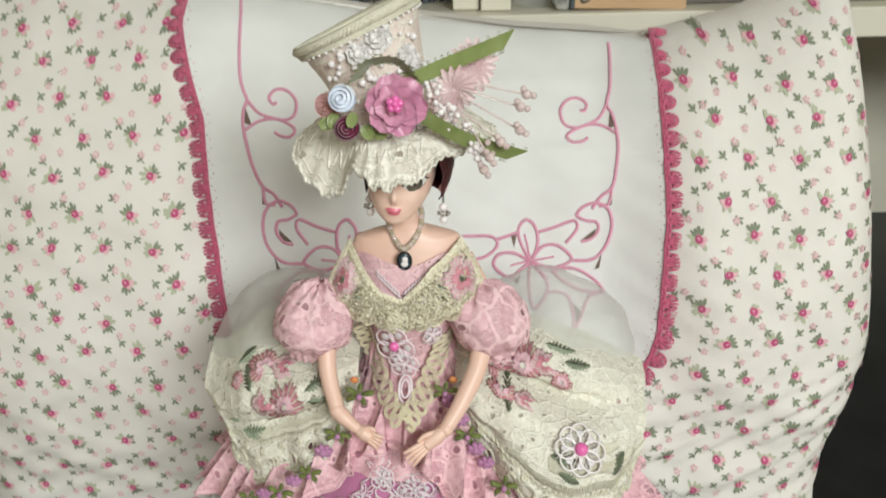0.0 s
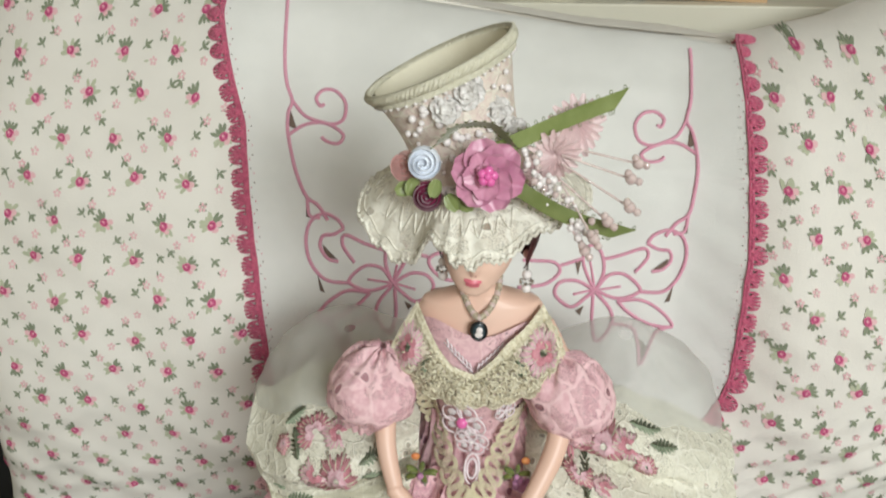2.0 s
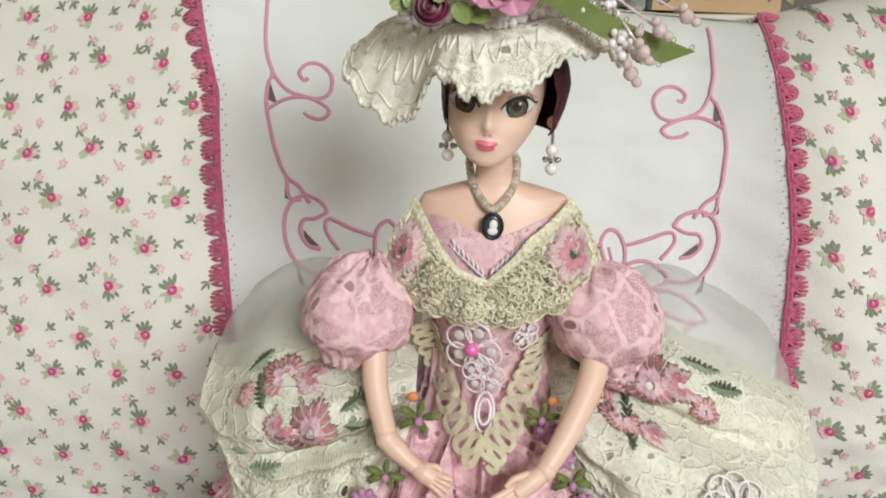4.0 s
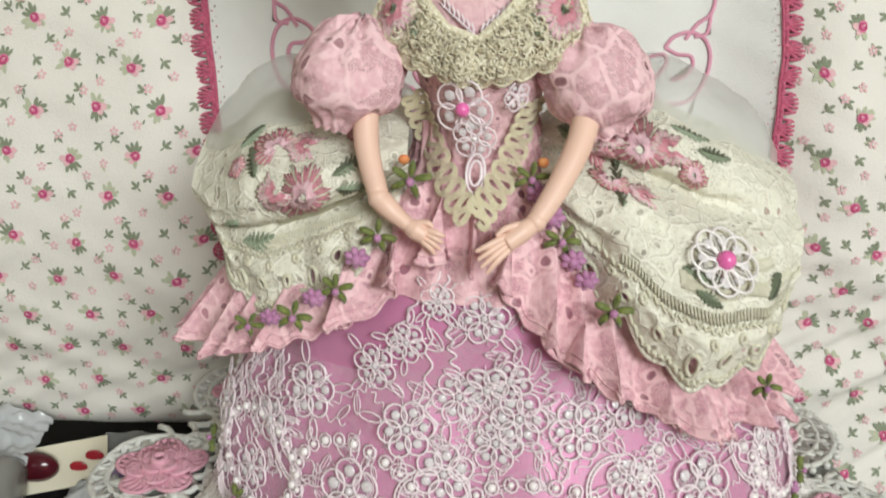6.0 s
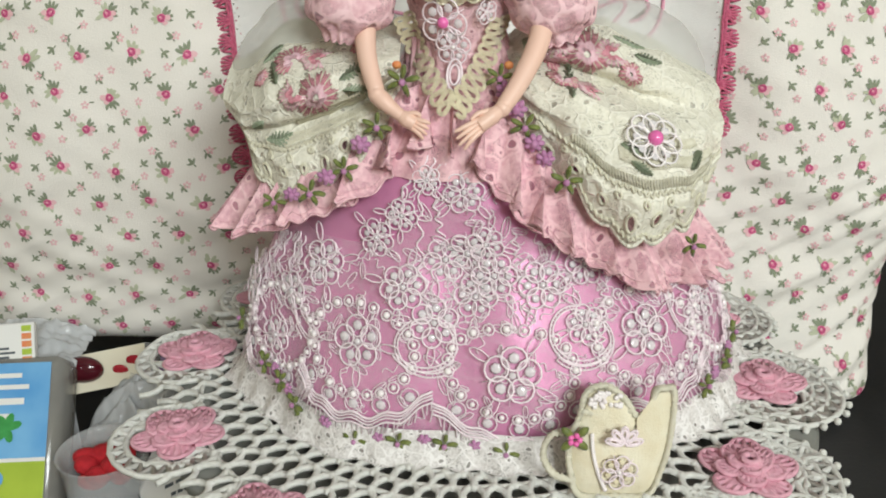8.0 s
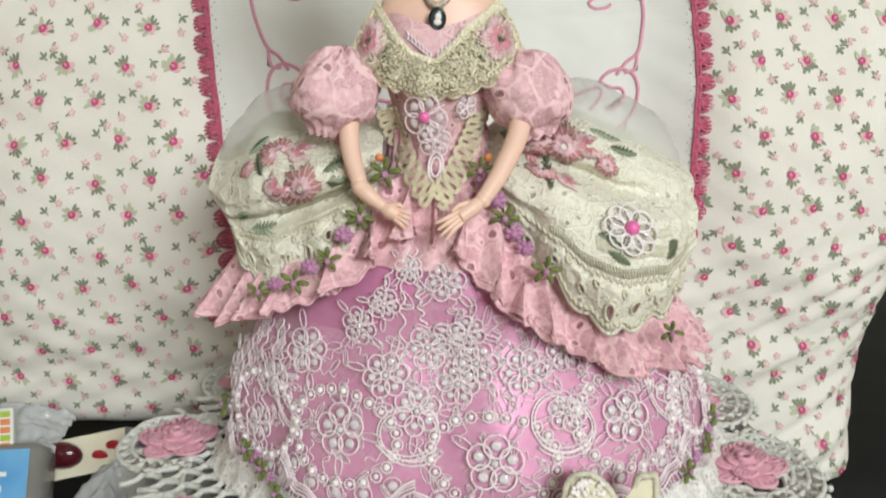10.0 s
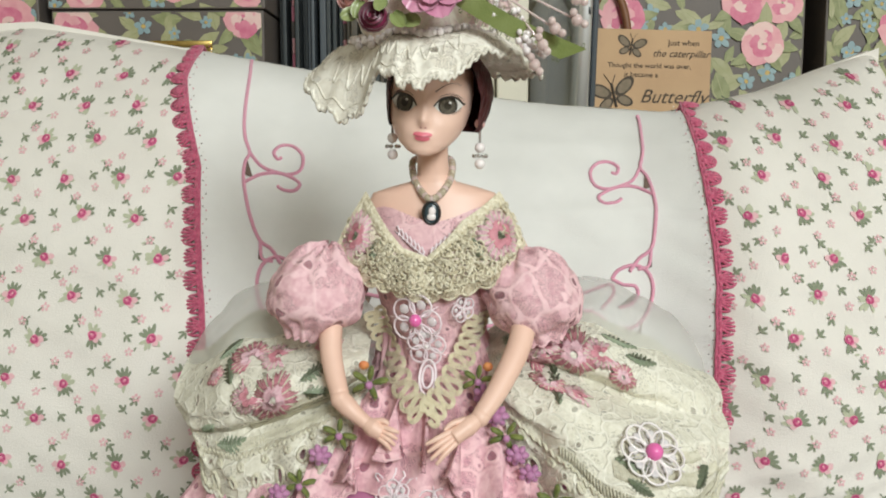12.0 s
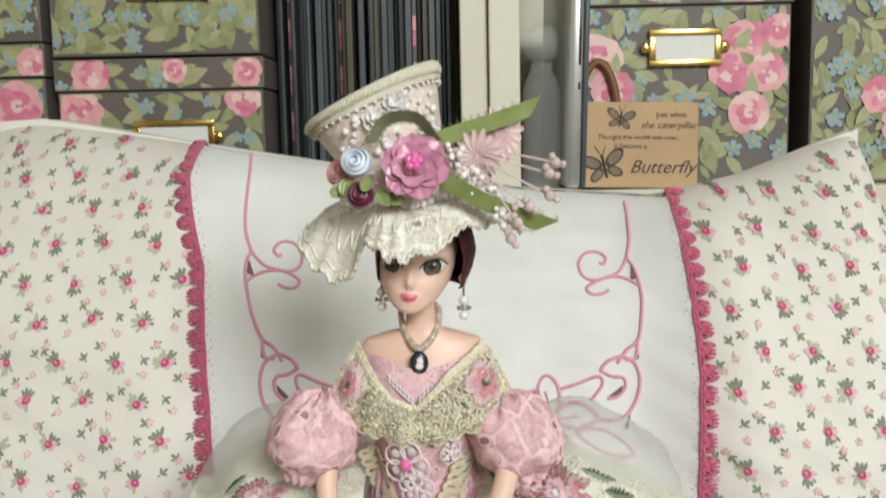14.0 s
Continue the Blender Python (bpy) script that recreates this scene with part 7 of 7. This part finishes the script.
BODY = [(p.x, p.z) for p in spline([(-0.0125, 0, 0.0), (0.0, 0, -0.0005), (0.0125, 0, 0.0), (0.0175, 0, 0.010), (0.0205, 0, 0.0225), (0.0215, 0, 0.0395), (0.0185, 0, 0.0410), (0.0150, 0, 0.0400), (0.0135, 0, 0.0330), (0.0085, 0, 0.0300), (0.0035, 0, 0.0370), (-0.0035, 0, 0.0420), (-0.0105, 0, 0.0395), (-0.0125, 0, 0.0315), (-0.0165, 0, 0.0200), (-0.0160, 0, 0.0090)], 4, True)]
m = outline_mesh(BODY, 0.0032).move(OM)
part("body", m, TEAPOT, teapot)


def braid(pts, name, closed=True):
    m = Mesh()
    n = len(pts)
    for strand in (0, 1, 2):
        line = []
        for i, p in enumerate(pts):
            t = i * 1.6 + strand * 2.09
            line.append(OM @ (Vector(p) + Vector((0.0007 * math.cos(t), -0.0024 + 0.0007 * math.sin(t), 0.0007 * math.sin(t + 0.8)))))
        m.tube(line, 0.00085, 5, 0, closed)
    part(name, m, CREAM_THREAD, teapot, "plaited cream braid")


fine = spline([(a, 0, b) for a, b in BODY], 4, True)
braid(fine, "braid_edge")
braid(spline([(-0.0160, 0, 0.0240), (-0.0230, 0, 0.0235), (-0.0262, 0, 0.0160), (-0.0225, 0, 0.0085), (-0.0150, 0, 0.0060)], 16), "handle", False)
braid(spline([(-0.0118, 0, 0.0325), (-0.004, 0, 0.0318), (0.0065, 0, 0.0330)], 16), "lid_braid", False)
m = Mesh()
for k in range(34):
    t = rnd.random()
    m.ball(OM @ Vector((-0.010 + 0.012 * rnd.random(), -0.0042, 0.0345 + 0.0055 * rnd.random())), 0.0010, 0, 7, 5)
for k in range(22):
    m.ball(OM @ Vector((-0.0085 + 0.0055 * (k / 22) ** 2, -0.0046, 0.0240 - 0.022 * k / 22)), 0.0009, 0, 7, 5)
part("pearl_trim", m, PEARL, teapot, "tiny pearls")
m = Mesh()
fo = (OM @ Vector((0.0015, -0.0050, 0.0100)), Vector((1, 0, 0)), Vector((0, 0.1, 1)).normalized(), Vector((0, -1, 0.1)).normalized())
bead_flower(m, fo, 0.0068, 6, 0.3, 1, 0, 2)
for k in range(5):
    t = 0.2 + 0.68 * k
    d = fo[1] * math.cos(t) + fo[2] * math.sin(t)
    c = fo[0] + Vector((0.001, -0.0004, 0.0125)) + d * 0.0036
    s = fo[3].cross(d)
    for R in (1.0, 0.6):
        m.tube([c + d * 0.0034 * R * math.cos(q) + s * 0.0014 * R * math.sin(q) for q in [2 * math.pi * j / 10 for j in range(10)]], 0.00055, 4, 0, True)
part("felt_flower", m, [THREAD, PEARL, SOUTACHE], teapot, "ivory corded flower")
m = Mesh()
c = OM @ Vector((-0.0150, -0.0055, 0.0230))
for k in range(5):
    m.ball(c + Vector((0.0018 * math.cos(1.257 * k), -0.0008, 0.0018 * math.sin(1.257 * k))), 0.0012, 1, 7, 5)
for k in range(4):
    t = 0.8 + 1.57 * k
    d = Vector((math.cos(t), 0, math.sin(t)))
    m.ball(c + d * 0.0040, (0.0030, 0.0014, 0.0016), 0, 8, 5, (d, Vector((0, 1, 0)), d.cross(Vector((0, 1, 0)))))
part("ribbon_rosette", m, [LEAF, BEAD_PINK], teapot, "pink rosette with green ribbon leaves")

# ---- clutter on the desk beside the tray ----
def bars(m, x0, z0, rows, mat_index, place):
    """Unreadable print, as plain bars."""
    for x, z, w, h in rows:
        m.add([place @ Vector(p) for p in ((x0 + x, -0.0004, z0 + z), (x0 + x + w, -0.0004, z0 + z), (x0 + x + w, -0.0004, z0 + z + h), (x0 + x, -0.0004, z0 + z + h))], [(0, 1, 2, 3)], mat_index)


pack = thing("label_box", "smoky clear plastic box with a sky blue and lime label", "box")
PM = pose(-0.262, -0.004, DESK_Z + 0.0005, -38, 0, 4)
m = Mesh()
m.box((-0.060, 0.0, 0.002), (0.0545, 0.028, 0.088), 0, 0.006)
part("case", m.move(PM), GREY_PLASTIC, pack)
m = Mesh()
m.box((-0.058, -0.0009, 0.034), (0.0485, -0.0002, 0.084), 0, 0.0002)
m.box((-0.058, -0.0010, 0.004), (0.0485, -0.0002, 0.0335), 1, 0.0002)
m.box((-0.058, -0.0013, 0.0325), (0.0485, -0.0011, 0.0345), 2, 0.00005)
m.move(PM)
bars(m, 0.014, 0.066, ((0.0, 0.010, 0.020, 0.0024), (0.0, 0.004, 0.024, 0.0024), (-0.012, -0.004, 0.034, 0.0034), (-0.012, -0.012, 0.028, 0.0034)), 2, PM @ pose(0, -0.001, 0))
label = part("label", m, [BLUE_LABEL, GREEN_LABEL, PAPER], pack, "sky blue and lime printed label", False)
m = Mesh()
for k in range(6):
    t = 0.3 + k * 0.95
    d = Vector((math.cos(t), 0, math.sin(t)))
    c = Vector((0.028, -0.0016 - 0.0001 * k, 0.050)) + d * 0.0038
    s = Vector((-d.z, 0, d.x))
    m.fan([PM @ (c + d * 0.0042 * math.cos(q) + s * 0.0022 * math.sin(q)) for q in [2 * math.pi * j / 10 for j in range(10)]], 0)
for k in range(2):
    c = Vector((0.022 + 0.001 * k, -0.0016, 0.024 - 0.016 * k))
    m.fan([PM @ (c + Vector((0.0062 * math.cos(q), 0, 0.0052 * math.sin(q)))) for q in [2 * math.pi * j / 18 for j in range(18)]], 1)
    m.fan([PM @ (c + Vector((0.0045 * math.cos(q), -0.0002, 0.0032 * math.sin(q)))) for q in [2 * math.pi * j / 18 for j in range(18)]], 2)
part("printed_emblems", m, [MINT, BLUE_LABEL, PAPER], pack, "mint leaves and round emblems")

tub = thing("round_tub", "round clear plastic tub holding red yarn", "tub")
part("bowl", turned([(0.0005, DESK_Z + 0.001), (0.018, DESK_Z + 0.001), (0.0205, DESK_Z + 0.004), (0.022, DESK_Z + 0.032), (0.0235, DESK_Z + 0.034), (0.023, DESK_Z + 0.0345), (0.021, DESK_Z + 0.032), (0.0195, DESK_Z + 0.005)], -0.1835, 0.018, 48), PLASTIC, tub)
m = Mesh()
for k in range(26):
    c = Vector((-0.1835 + rnd.uniform(-0.010, 0.010), 0.018 + rnd.uniform(-0.010, 0.010), DESK_Z + 0.016 + rnd.uniform(0, 0.014)))
    m.ball(c, (rnd.uniform(0.005, 0.009), rnd.uniform(0.004, 0.007), 0.005), 0, 12, 8)
yarn = part("yarn", m, RED, tub, "loose red yarn")

spool = thing("thread_spool_label", "white round paper label lying against the tray", "label")
SM = pose(-0.138, 0.012, DESK_Z + 0.028, 24, -28, 0)
m = Mesh()
m.add([SM @ Vector((0.030 * math.cos(q), 0.030 * math.sin(q), h)) for h in (0, 0.0012) for q in [2 * math.pi * j / 48 for j in range(48)]], [tuple(48 + i for i in range(48)), tuple(reversed(range(48)))] + [(i, (i + 1) % 48, 48 + (i + 1) % 48, 48 + i) for i in range(48)], 0)
for k, (x, y, w) in enumerate(((-0.012, 0.012, 0.012), (-0.014, 0.006, 0.018), (-0.016, -0.001, 0.016), (-0.014, -0.008, 0.02), (-0.01, -0.014, 0.012))):
    for j in range(3):
        m.add([SM @ Vector(p) for p in ((x + j * w / 3, y, 0.0015), (x + j * w / 3 + w * 0.26, y, 0.0015), (x + j * w / 3 + w * 0.26, y + 0.0022, 0.0015), (x + j * w / 3, y + 0.0022, 0.0015))], [(0, 1, 2, 3)], 1)
part("disc", m, [PAPER, FOLDER2], spool, smooth=False)

card = thing("cherry_card", "cream card printed with cherries under the cushion", "card")
CM = pose(-0.200, 0.076, -0.004, -50, -8, 8)
m = Mesh()
m.box((-0.026, 0, -0.010), (0.022, 0.0008, 0.013), 0, 0.0002)
m.move(CM)
part("sheet", m, HAT_LINING, card, smooth=False)
m = Mesh()
for x, z, r in ((0.008, -0.001, 0.0045), (0.016, 0.003, 0.0048)):
    m.ball(CM @ Vector((x, -0.0006, z)), (r, 0.001, r * 0.75), 0, 14, 8)
m.ball(CM @ Vector((-0.012, -0.004, 0.002)), (0.012, 0.006, 0.008), 1, 18, 10)
part("cherry_print", m, [CHERRY, GARNET], card, "dark red cherries")

beads = thing("bead_packet", "clear packet of round lilac beads", "bead packet")
for k, (x, y, z) in enumerate(((-0.173, 0.076, -0.006), (-0.158, 0.080, -0.006), (-0.166, 0.090, -0.006), (-0.146, 0.084, -0.008))):
    m = Mesh()
    m.ball((x, y, z), 0.0078, 0, 18, 12)
    part("bead", m, LILAC, beads)
m = Mesh()


def film(u, v):
    x, y = -0.186 + 0.055 * u, 0.064 + 0.035 * v
    return x, y, DESK_Z + 0.052 - 0.012 * (1 - v) + 0.004 * noise.noise(Vector((u * 5, v * 5, 2)))


m.grid(film, 30, 20)
part("film", m, PLASTIC, beads, "crinkled clear film")
m = Mesh()
m.box((-0.186, 0.064, DESK_Z + 0.0003), (-0.132, 0.102, DESK_Z + 0.028), 0, 0.002)
part("tray_insert", m, FOLDER, beads, "black card tray")

bag = thing("plastic_wrapping", "crumpled white translucent plastic wrapping", "plastic wrapping")
m = Mesh()


def crumple(u, v):
    x, y = -0.212 + 0.080 * u, 0.042 + 0.042 * v
    h = 0.052 * math.sin(math.pi * u) ** 0.5 * math.sin(math.pi * (0.04 + 0.9 * v)) ** 0.5
    f = abs(noise.noise(Vector((u * 7, v * 5, 1)))) * 0.013 + abs(noise.noise(Vector((u * 15, v * 12, 3)))) * 0.006
    return x, y, DESK_Z + 0.0005 + max(0, h - f)


m.grid(crumple, 80, 60)
part("film", m, WHITE_PLASTIC, bag)
bag2 = thing("plastic_wrapping", "folded white plastic bag tucked below the cushion", "plastic wrapping")
m = Mesh()


def fold_bag(u, v):
    x, y = -0.285 + 0.072 * u, 0.056 + 0.045 * v
    f = 0.004 * noise.noise(Vector((u * 6, v * 9, 5))) + 0.002 * noise.noise(Vector((u * 18, v * 14, 6)))
    return x, y, 0.0035 + 0.014 * v * math.sin(math.pi * (0.1 + 0.8 * u)) + f


m.grid(fold_bag, 70, 40)
m.grid(lambda u, v: (fold_bag(u, 0)[0], fold_bag(u, 0)[1] + 0.001, DESK_Z + 0.0003 + (fold_bag(u, 0)[2] - DESK_Z) * v), 70, 8)
part("film", m, WHITE_PLASTIC, bag2)

tag = thing("price_packet", "white packet with orange printed border", "packet")
GM = pose(-0.249, 0.046, 0.0055, -30, 0, 10)
m = Mesh()
m.box((-0.030, 0, 0.0), (0.022, 0.006, 0.032), 0, 0.001)
m.move(GM)
for k in range(7):
    z0 = 0.002 + 0.0042 * k
    m.add([GM @ Vector(p) for p in ((0.0155, -0.0003, z0), (0.0205, -0.0003, z0), (0.0205, -0.0003, z0 + 0.0032), (0.0155, -0.0003, z0 + 0.0032))], [(0, 1, 2, 3)], 1 if k % 3 else 2)
bars(m, 0.002, 0.006, tuple((0.0, 0.0024 * k, 0.010 - 0.003 * (k % 2), 0.0012) for k in range(6)), 3, GM)
part("wrapper", m, [PAPER, ORANGE, GREEN_LABEL, FOLDER2], tag, smooth=False)
